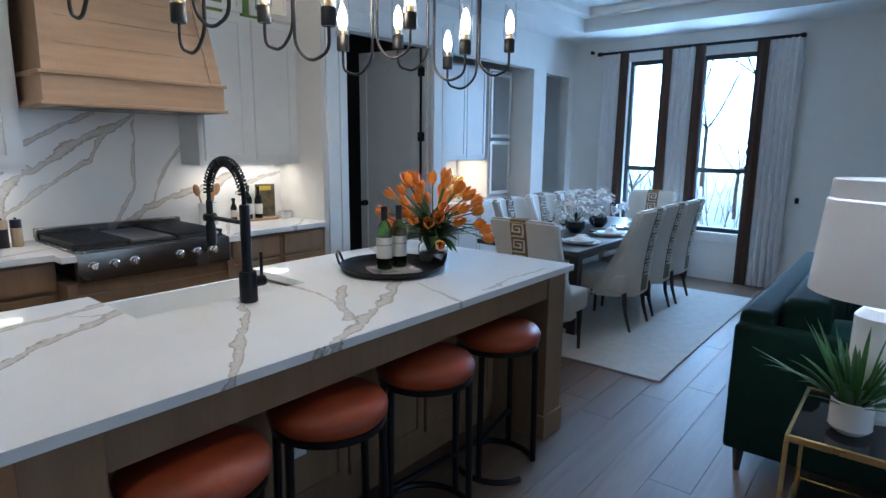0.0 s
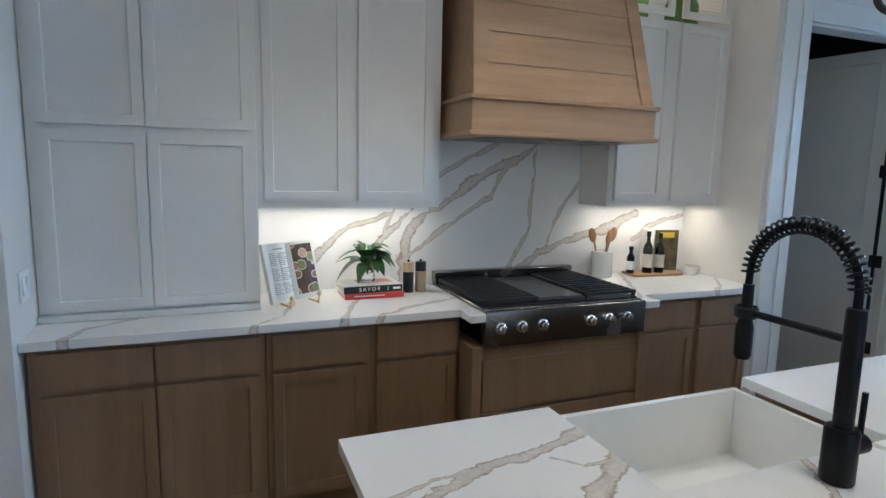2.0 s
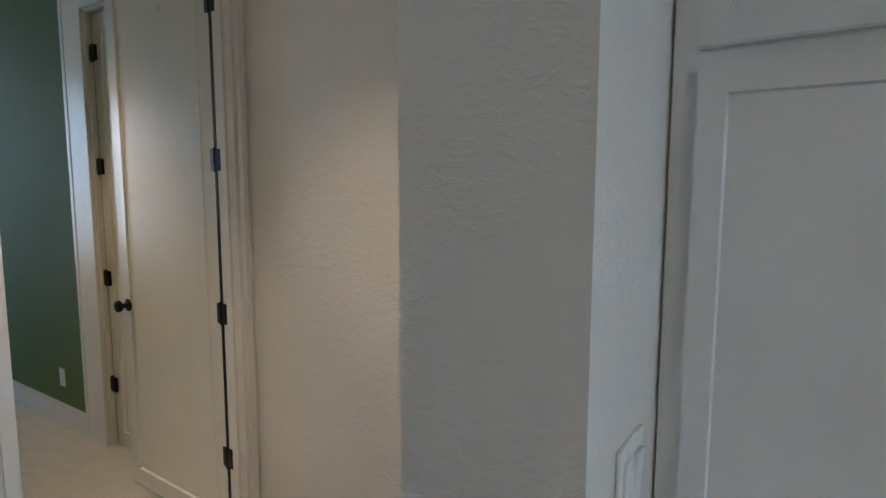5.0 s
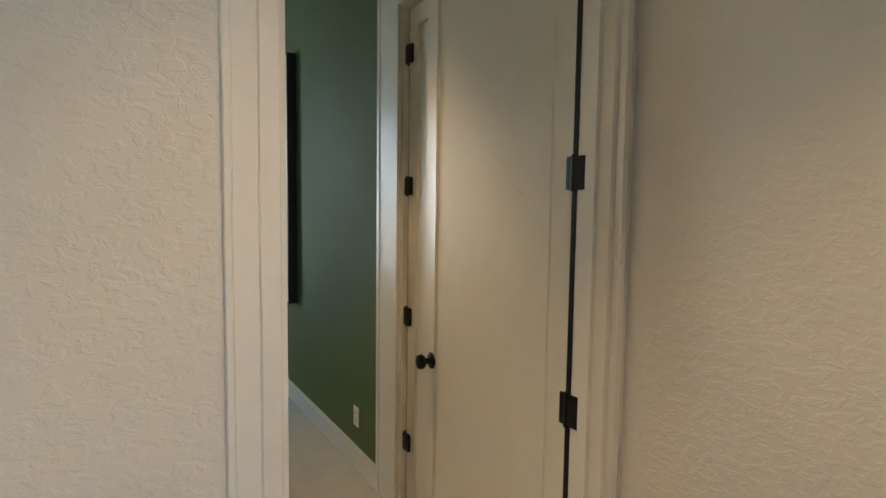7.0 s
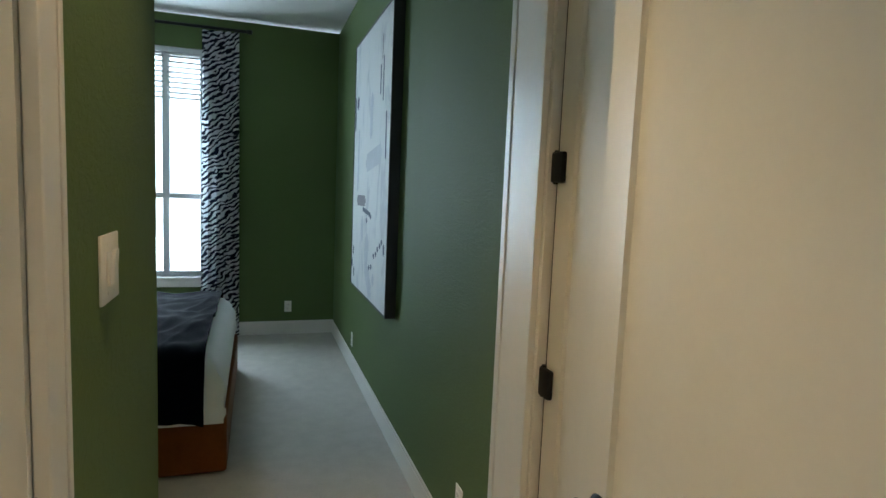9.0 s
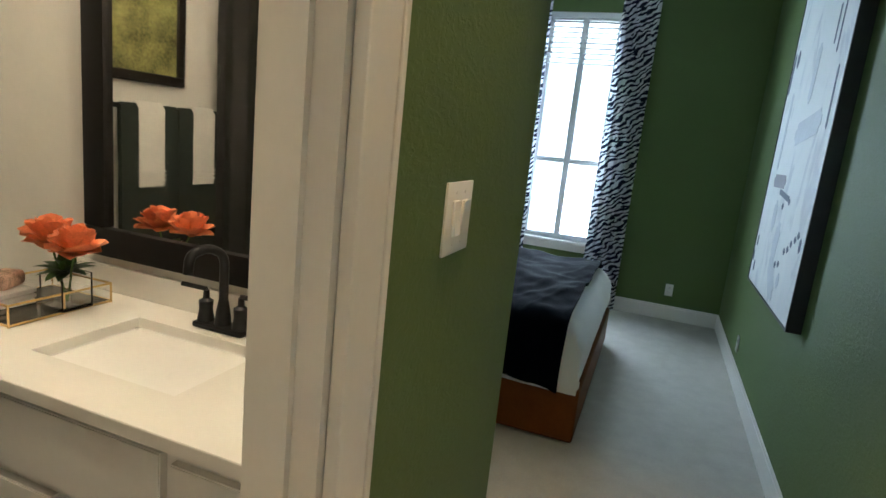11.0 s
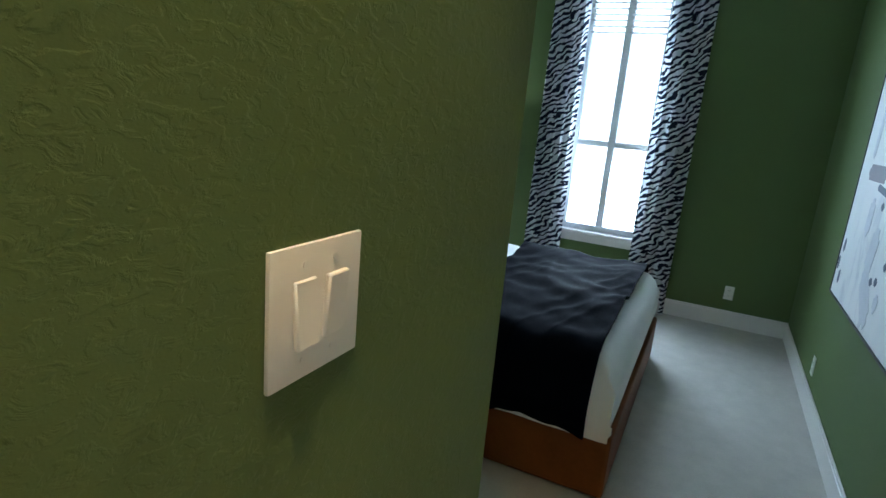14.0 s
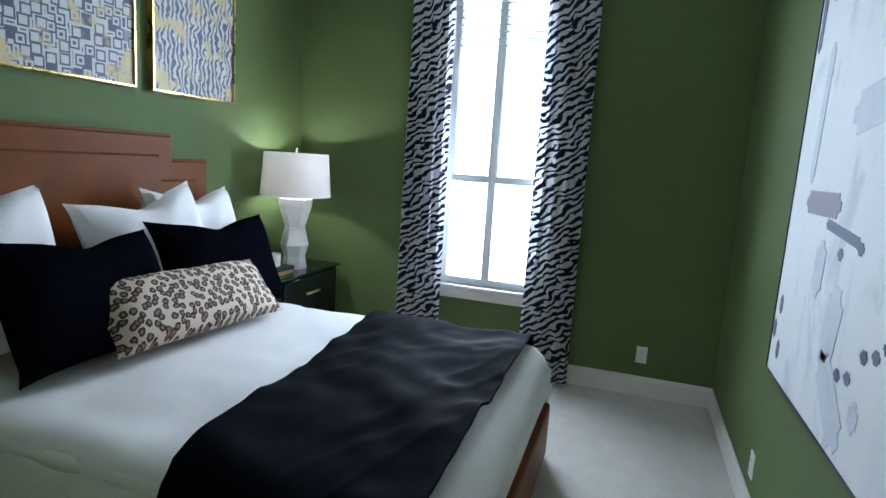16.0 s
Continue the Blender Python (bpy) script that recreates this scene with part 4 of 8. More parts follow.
def words(text, size, m, mat, parent, name="lettering"):
    c = bpy.data.curves.new("text", "FONT")
    c.body, c.size, c.align_x, c.align_y, c.extrude = text, size, "CENTER", "CENTER", 0.0004
    c.space_character = 1.45 if text == "SAVOR" else 1.0
    tmp = bpy.data.objects.new("tmp", c)
    me = bpy.data.meshes.new_from_object(tmp)
    bpy.data.objects.remove(tmp)
    me.materials.append(mat)
    ob = new(name, me)
    ob.parent = parent
    ob.matrix_basis = m
    return ob


cb = thing("cookbook", "open cookbook with a food photograph on a brass easel", "book", (1.005, 3.955, 0.915), rz=31)
tilt = pose(0, 0, 0, -17)
for s in (-1, 1):
    bm = bmesh.new()
    n = 10
    top, bot = [], []
    for i in range(n + 1):
        u = i / n
        x = s * u * 0.142
        y = -0.012 - 0.03 * u - 0.012 * math.sin(math.pi * min(1, u * 1.2))
        top.append((x, y))
        bot.append((x, 0.012 - 0.03 * u))
    ring = top + bot[::-1]
    lo, hi = [bm.verts.new((x, y, 0.018)) for x, y in ring], [bm.verts.new((x, y, 0.292)) for x, y in ring]
    for i in range(len(ring)):
        j = (i + 1) % len(ring)
        bm.faces.new((lo[i], lo[j], hi[j], hi[i]))
    bm.faces.new(lo[::-1])
    bm.faces.new(hi)
    bmesh.ops.transform(bm, matrix=tilt, verts=bm.verts)
    pg = part("page_block", bm, PAPER, cb)
    if s < 0:
        bm = bmesh.new()
        for c in range(2):
            for i in range(22):
                if i in (7, 15):
                    continue
                x0 = -0.125 + c * 0.058
                ln = 0.028 + 0.02 * ((i * 7 + c * 3) % 5) / 5
                yy = -0.062 + 0.0001 * i
                box(bm, x0, x0 + ln, -0.0605 + (x0 + 0.125) * 0.14, -0.0555 + (x0 + 0.125) * 0.2, 0.242 - i * 0.0088, 0.2445 - i * 0.0088)
        box(bm, -0.095, -0.045, -0.0575, -0.05, 0.262, 0.266)
        bmesh.ops.transform(bm, matrix=tilt, verts=bm.verts)
        part("text_block", bm, INK, pg, "lines of small print")
    else:
        photo, n_, b_ = material("food photograph")
        v = coords(n_, 1.0)
        vo = n_.nodes.new("ShaderNodeTexVoronoi")
        vo.inputs["Scale"].default_value, vo.inputs["Randomness"].default_value = 19, 0.7
        n_.links.new(v, vo.inputs["Vector"])
        pick = n_.nodes.new("ShaderNodeSeparateColor")
        n_.links.new(vo.outputs["Color"], pick.inputs[0])
        food = ramp(n_, pick.outputs[0], [(0.0, (0.16, 0.22, 0.05)), (0.3, (0.34, 0.36, 0.12)), (0.5, (0.48, 0.10, 0.04)), (0.7, (0.62, 0.56, 0.44)), (0.9, (0.30, 0.16, 0.06))])
        food = mixed(n_, 0.5, food, mixed(n_, noise_node(n_, v, 130, 3), (0.05, 0.05, 0.02), (0.6, 0.5, 0.3)), "OVERLAY")
        bowl = ramp(n_, vo.outputs["Distance"], [(0.40, (0, 0, 0)), (0.42, (1, 1, 1))])
        rim = ramp(n_, vo.outputs["Distance"], [(0.47, (0, 0, 0)), (0.49, (1, 1, 1))])
        dish = mixed(n_, rim, mixed(n_, bowl, food, (0.58, 0.55, 0.48)), ramp(n_, noise_node(n_, coords(n_, (40, 40, 8)), 1.2, 3), [(0.3, (0.06, 0.028, 0.014)), (0.7, (0.14, 0.068, 0.032))]))
        n_.links.new(dish, b_.inputs["Base Color"])
        b_.inputs["Roughness"].default_value = 0.3
        bm = bmesh.new()
        pts = [(0.022 + 0.108 * i / 8, -0.0135 - 0.03 * u - 0.012 * math.sin(math.pi * min(1, u * 1.2)) - 0.0008) for i in range(9) for u in ((0.022 + 0.108 * i / 8) / 0.142,)]
        lo, hi = [bm.verts.new((x, y, 0.040)) for x, y in pts], [bm.verts.new((x, y, 0.278)) for x, y in pts]
        for i in range(8):
            bm.faces.new((lo[i], lo[i + 1], hi[i + 1], hi[i]))
        bmesh.ops.transform(bm, matrix=tilt, verts=bm.verts)
        part("photograph", bm, photo, pg, "printed photograph of vegetable dishes")
bm = bmesh.new()
for x in (-0.07, 0.09):
    tube(bm, bent([(x, 0.085, 0.26), (x, 0.012, 0.012), (x, -0.068, 0.008), (x, -0.074, 0.045)], 0.015), 0.0045, 8)
    lathe(bm, [(0, 0.040), (0.009, 0.042), (0.011, 0.050), (0.006, 0.060), (0, 0.061)], x, -0.074, seg=12)
    tube(bm, [(x, -0.066, 0.010), (x, -0.068, 0.001)], 0.005, 8)
tube(bm, [(-0.07, 0.03, 0.075), (0.09, 0.03, 0.075)], 0.003, 8)
part("easel", bm, BRASS, cb, "brass easel with hooked feet")

for nm, z0, z1, dx, cov, lab in (("book", 0.916, 0.945, 0.0, REDC, "red hardback cookbook lying on the counter"), ("book", 0.9455, 0.981, -0.012, BLACKC, "black-spined cookbook lying on a red book")):
    bk = thing(nm, lab, "book", (1.40 + dx, 4.068, z0), rz=-1 if cov is REDC else 2)
    t = z1 - z0
    part("pages", B(-0.145, 0.14, -0.098, 0.10, 0.003, t - 0.003), PAPER, bk)
    part("cover", box(B(-0.15, 0.15, -0.105, 0.105, 0, 0.003), -0.15, 0.15, -0.105, 0.105, t - 0.003, t), PAPER if cov is BLACKC else cov, bk)
    part("spine", B(-0.15, 0.15, -0.107, -0.101, 0, t, r=0.002), cov, bk)
    if cov is BLACKC:
        words("SAVOR", 0.027, pose(-0.02, -0.1075, t / 2, 90), PAPER, bk)
        part("logo", B(0.10, 0.138, -0.1078, -0.107, t * 0.35, t * 0.65), PAPER, bk)
        part("divider", B(0.072, 0.075, -0.1078, -0.107, t * 0.2, t * 0.8), PAPER, bk)
        spots = plain("cover print", (0.5, 0.2, 0.1), 0.3, vary=0.9, scale=14)
        part("cover_print", B(-0.06, 0.12, -0.03, 0.06, t, t + 0.0006), spots, bk, "printed food picture")
    else:
        part("title_bar", B(-0.105, 0.05, -0.1078, -0.107, t * 0.42, t * 0.60), PAPER, bk, "small pale title")

LEAF = plain("green leaf", (0.035, 0.095, 0.018), 0.35, vary=0.5, scale=25, grain=0.1)
STALK = plain("green stalk", (0.08, 0.16, 0.03), 0.5)


def leaf(bm, base, direction, length, width, droop=0.3, fold=0.2, n=6):
    d = Vector(direction).normalized()
    side = d.cross(Vector((0, 0, 1)))
    side = side.normalized() if side.length > 1e-3 else Vector((1, 0, 0))
    up = side.cross(d)
    rows = []
    for i in range(n + 1):
        u = i / n
        c = Vector(base) + d * length * u + Vector((0, 0, -droop * length * u * u))
        w = width * math.sin(math.pi * min(1, u * 0.92 + 0.08)) ** 0.8 * (1 - 0.25 * u) * 0.5 if i < n else 0.0005
        rows.append([bm.verts.new(c - side * w + up * w * fold), bm.verts.new(c), bm.verts.new(c + side * w + up * w * fold)])
    for a, b in zip(rows, rows[1:]):
        bm.faces.new((a[0], a[1], b[1], b[0]))
        bm.faces.new((a[1], a[2], b[2], b[1]))


rnd = random.Random(4)
pl = thing("potted_plant", "leafy green cutting in a ribbed glass jar", "plant", (1.385, 4.068, 0.9825))
part("jar", lathe(bmesh.new(), [(0, 0.0), (0.03, 0.0), (0.038, 0.01), (0.036, 0.02), (0.039, 0.03), (0.036, 0.045), (0.036, 0.065), (0.031, 0.07), (0.031, 0.085), (0.028, 0.085), (0.028, 0.068), (0.033, 0.06), (0.033, 0.012), (0, 0.01)]), GLASS, pl, "clear ribbed glass jar")
part("water", lathe(bmesh.new(), [(0, 0.011), (0.032, 0.012), (0.032, 0.05), (0, 0.05)]), glass("water", (0.96, 0.98, 0.97)), pl)
for i in range(34):
    a, e = rnd.uniform(0, 6.28), rnd.uniform(0.0, 1.3)
    bs = (0.015 * math.cos(a), 0.015 * math.sin(a), 0.09 + rnd.uniform(0, 0.07))
    d = (math.cos(a) * math.cos(e), math.sin(a) * math.cos(e) * 0.75, math.sin(e))
    bm = bmesh.new()
    leaf(bm, Vector(bs) + Vector(d) * 0.02, d, rnd.uniform(0.085, 0.135), rnd.uniform(0.06, 0.09), rnd.uniform(0.4, 1.0))
    tube(bm, [(0, 0, 0.04), bs, Vector(bs) + Vector(d) * 0.025], 0.002, 5)
    part("leaf", bm, LEAF, pl)

PALEW = wood("pale mill wood", (0.42, 0.30, 0.17), (0.56, 0.42, 0.26), 0.45, 2, 2.0)
for x, a, b, lab in ((1.607, BLACKC, PALEW, "black pepper mill with a pale wooden top"), (1.675, PALEW, BLACKC, "pale wooden mill with a black top")):
    ml = thing("pepper_mill", lab, "mill", (x, 4.072, 0.915), group="mills")
    part("body", lathe(bmesh.new(), [(0, 0), (0.028, 0), (0.029, 0.003), (0.029, 0.108), (0, 0.108)]), a, ml)
    part("head", lathe(bmesh.new(), [(0, 0.11), (0.029, 0.11), (0.029, 0.155), (0.027, 0.159), (0, 0.16)]), b, ml)
    part("finial", lathe(bmesh.new(), [(0, 0.16), (0.005, 0.16), (0.008, 0.168), (0, 0.174)], seg=12), BLACK, ml)
ck = thing("utensil_crock", "white ceramic crock with wooden spoons", "crock", (2.91, 4.17, 0.915))
CER = plain("white ceramic", (0.80, 0.79, 0.77), 0.25, vary=0.02, grain=0.03)
part("crock", lathe(bmesh.new(), [(0, 0), (0.062, 0), (0.065, 0.004), (0.065, 0.16), (0.06, 0.163), (0.058, 0.158), (0.058, 0.01), (0, 0.01)]), CER, ck)
SPOON = wood("spoon wood", (0.22, 0.105, 0.045), (0.33, 0.175, 0.08), 0.5, 2, 1.5)
for i, (dx, dy, h, w) in enumerate(((-0.075, 0.01, 0.31, 0.027), (0.045, 0.0, 0.29, 0.022), (0.09, 0.02, 0.31, 0.03))):
    bm = tube(bmesh.new(), [(dx * 0.1, dy, 0.02), (dx * 0.75, dy, h - 0.09)], 0.006, 8)
    s2 = bmesh.ops.create_uvsphere(bm, u_segments=14, v_segments=8, radius=1)["verts"]
    bmesh.ops.transform(bm, matrix=Matrix.Translation((dx * 0.98, dy, h - 0.05)) @ Euler((0, math.atan2(dx, 0.25), 0)).to_matrix().to_4x4() @ Matrix.Diagonal((w, 0.008, 0.048, 1)), verts=s2)
    part("spoon", bm, SPOON, ck, "brown wooden spoon")
bd = solid("cutting_board", B(-0.18, 0.18, -0.075, 0.075, 0, 0.018, r=0.006, seg=2), OAK, "pale wooden board on the counter", "board", (3.28, 4.13, 0.9155), rz=-4)
DKGL = glass("dark bottle glass", (0.02, 0.025, 0.012))
LABELM = plain("paper label", (0.62, 0.60, 0.54), 0.6)
for x, y, r, h, lab in ((3.10, 4.13, 0.024, 0.17, "small dark bottle with a black cap"), (3.215, 4.11, 0.03, 0.265, "tall dark oil bottle with a pale label"), (3.30, 4.10, 0.03, 0.255, "dark glass vinegar bottle")):
    bt = thing("oil_bottle", lab, "bottle", (x, y, 0.9335), group="bottles on the board")
    part("glass", lathe(bmesh.new(), [(0, 0), (r, 0), (r, h * 0.58), (r * 0.8, h * 0.66), (0.011, h * 0.76), (0.011, h * 0.9), (0, h * 0.9)]), DKGL, bt)
    part("cap", lathe(bmesh.new(), [(0, h * 0.88), (0.014, h * 0.88), (0.014, h), (0, h)], seg=14), BLACK, bt)
    part("label", lathe(bmesh.new(), [(r + 0.0008, h * 0.14), (r + 0.0012, h * 0.14), (r + 0.0012, h * 0.46), (r + 0.0008, h * 0.46)], close=True), LABELM if h > 0.2 else CER, bt, "printed paper label")
bx = thing("recipe_box", "upright cookbook with a dark food cover", "book", (3.40, 4.16, 0.934), rz=-14)
part("pages", B(-0.075, 0.075, -0.008, 0.014, 0.003, 0.262), PAPER, bx)
cov = plain("dark food cover", (0.10, 0.08, 0.04), 0.3, vary=0.95, scale=22)
part("cover", B(-0.08, 0.08, -0.012, -0.008, 0, 0.265, r=0.001), cov, bx, "dark printed cover with a yellow title")
part("title_bar", B(-0.05, 0.05, -0.0128, -0.012, 0.215, 0.25), plain("yellow print", (0.62, 0.45, 0.04), 0.5), bx, "yellow title block")
bx2 = thing("recipe_book", "white-spined book standing upright", "book", (3.27, 4.19, 0.934))
part("block", B(-0.02, 0.02, -0.03, 0.03, 0, 0.27, r=0.002), PAPER, bx2)
bw = thing("salt_bowl", "small white ceramic bowl with a lid", "bowl", (3.53, 4.06, 0.915))
part("bowl", lathe(bmesh.new(), [(0, 0), (0.035, 0), (0.05, 0.02), (0.056, 0.055), (0.053, 0.057), (0.046, 0.02), (0, 0.01)]), CER, bw)
part("lid", lathe(bmesh.new(), [(0, 0.064), (0.05, 0.062), (0.057, 0.059), (0.057, 0.057), (0, 0.057)]), CHROME, bw, "metal-rimmed lid")

# ---- things on the island ----
ty = thing("serving_tray", "round black metal tray with two handles", "tray", (2.69, 2.0, 0.9155))
part("dish", lathe(bmesh.new(), [(0, 0), (0.22, 0), (0.245, 0.012), (0.258, 0.035), (0.254, 0.036), (0.24, 0.015), (0.218, 0.005), (0, 0.005)], seg=48), BLACK, ty)
for s in (-1, 1):
    dv, pv = Vector((-0.62 * s, 0.78 * s, 0)), Vector((0.78, 0.62, 0))
    part("handle", tube(bmesh.new(), bent([dv * 0.25 - pv * 0.045 + Vector((0, 0, 0.03)), dv * 0.27 - pv * 0.04 + Vector((0, 0, 0.085)), dv * 0.27 + pv * 0.04 + Vector((0, 0, 0.085)), dv * 0.25 + pv * 0.045 + Vector((0, 0, 0.03))], 0.03), 0.006, 8), BLACK, ty)
mg = thing("magazine", "small glossy magazine lying on the tray", "magazine", (2.66, 1.96, 0.921), rz=-25)
part("pages", B(-0.11, 0.11, -0.085, 0.085, 0.0005, 0.012), PAPER, mg)
part("cover", B(-0.111, 0.111, -0.086, 0.086, 0.012, 0.0135), plain("magazine cover", (0.42, 0.38, 0.36), 0.25, vary=0.8, scale=16), mg, "printed cover with dark pictures")
WINE = glass("green wine glass", (0.10, 0.20, 0.03))
WINEIN = plain("dark wine", (0.01, 0.004, 0.004), 0.2)
for x, y in ((2.625, 1.985), (2.715, 1.975)):
    wb = thing("wine_bottle", "green glass wine bottle with a pale label", "bottle", (x, y, 0.935), group="wine bottles on the tray")
    part("glass", lathe(bmesh.new(), [(0, 0), (0.036, 0), (0.0375, 0.005), (0.0375, 0.185), (0.03, 0.212), (0.015, 0.235), (0.0145, 0.30), (0, 0.30)]), WINE, wb)
    part("wine", lathe(bmesh.new(), [(0, 0.006), (0.034, 0.006), (0.034, 0.15), (0, 0.15)]), WINEIN, wb)
    part("capsule", lathe(bmesh.new(), [(0.0148, 0.235), (0.0162, 0.235), (0.0165, 0.302), (0, 0.304), (0, 0.3001), (0.0148, 0.3)]), BLACKC, wb, "black foil capsule")
    lb = part("label", lathe(bmesh.new(), [(0.0378, 0.055), (0.0384, 0.055), (0.0384, 0.155), (0.0378, 0.155)], close=True), LABELM, wb, "pale paper label")
    part("print", lathe(bmesh.new(), [(0.0385, 0.115), (0.0389, 0.115), (0.0389, 0.122), (0.0385, 0.122)], close=True), INK, lb)
vs = thing("vase_of_tulips", "orange tulips in a wide clear glass vase", "flowers", (2.985, 1.985, 0.9155))
part("vase", lathe(bmesh.new(), [(0, 0), (0.07, 0), (0.078, 0.01), (0.078, 0.09), (0.06, 0.115), (0.05, 0.13), (0.056, 0.155), (0.053, 0.155), (0.046, 0.13), (0.056, 0.11), (0.073, 0.088), (0.073, 0.012), (0, 0.012)]), GLASS, vs, "clear glass vase")
part("pebbles", lathe(bmesh.new(), [(0, 0.013), (0.07, 0.013), (0.071, 0.05), (0.04, 0.062), (0.02, 0.055), (0, 0.06)]), plain("dark pebbles", (0.10, 0.09, 0.08), 0.4, vary=0.8, scale=60, grain=0.8, gscale=90), vs, "dark stones in water")
ORANGE = plain("orange petal", (0.85, 0.25, 0.010), 0.45, vary=0.30, scale=18, grain=0.05)
rnd = random.Random(11)


def tulip_head(bm, at, d, s):
    d = Vector(d).normalized()
    q = d.to_track_quat("Z", "Y").to_matrix()
    for k in range(6):
        a = k * math.pi / 3 + (0.26 if k % 2 else 0)
        r0 = 0.92 if k % 2 else 1.05
        rows = []
        for i in range(5):
            u = i / 4
            rad = s * r0 * (0.15 + 0.95 * math.sin(math.pi * (0.12 + 0.62 * u))) * 0.48
            w = 0.62 * math.sin(math.pi * (0.12 + 0.8 * u)) if i < 4 else 0.02
            rows.append([bm.verts.new(Vector(at) + q @ Vector((rad * math.cos(a + t * w), rad * math.sin(a + t * w), s * 1.35 * u))) for t in (-1, 0, 1)])
        for p0, p1 in zip(rows, rows[1:]):
            for j in range(2):
                bm.faces.new((p0[j], p0[j + 1], p1[j + 1], p1[j]))


for i in range(46):
    a = i * 2.39996 + rnd.uniform(-0.3, 0.3)
    k = math.sqrt((i + 0.5) / 46)
    e = rnd.uniform(0.0, 1.0) * (1 - k) + 0.15
    reach = 0.04 + 0.18 * k + rnd.uniform(-0.02, 0.03)
    tip = Vector((reach * math.cos(a), reach * 1.25 * math.sin(a), 0.40 - 0.25 * k * k + rnd.uniform(-0.06, 0.07)))
    bm = bmesh.new()
    mid = Vector((tip.x * 0.4, tip.y * 0.4, 0.14 + tip.z * 0.35))
    tube(bm, [(tip.x * 0.1, tip.y * 0.1, 0.05), mid, tip], 0.0032, 5)
    stem = part("stem", bm, STALK, vs)
    d = (tip - mid).normalized() + Vector((0, 0, 0.25))
    bm = bmesh.new()
    tulip_head(bm, tip - d * 0.004, d, rnd.uniform(0.046, 0.060))
    part("blossom", bm, ORANGE, stem)
for i in range(90):
    a = rnd.uniform(0, 6.28)
    e = rnd.uniform(0.25, 1.35)
    bm = bmesh.new()
    leaf(bm, (0.03 * math.cos(a), 0.03 * math.sin(a), 0.13), (math.cos(a) * math.cos(e), math.sin(a) * math.cos(e), math.sin(e)), rnd.uniform(0.17, 0.29), rnd.uniform(0.035, 0.06), rnd.uniform(0.1, 0.5))
    part("leaf", bm, LEAF, vs)


# ---- dining ----
LINEN = plain("ivory upholstery", (0.60, 0.57, 0.52), 0.85, vary=0.06, grain=0.5, gscale=320)
ESPRESSO = wood("espresso wood", (0.018, 0.012, 0.010), (0.04, 0.027, 0.02), 0.35, 0, 1.0)
KEYGOLD = plain("tan woven border", (0.22, 0.125, 0.035), 0.8, grain=0.4, gscale=300)
KEYGREY = plain("grey woven border", (0.17, 0.145, 0.10), 0.8, grain=0.4, gscale=300)
RUG = plain("pale wool rug", (0.50, 0.49, 0.47), 0.95, vary=0.1, scale=12, grain=0.9, gscale=260)
solid("area_rug", B(4.36, 7.12, 1.19, 3.42, 0.001, 0.012, r=0.004), RUG, "pale grey wool rug under the dining table", "rug")


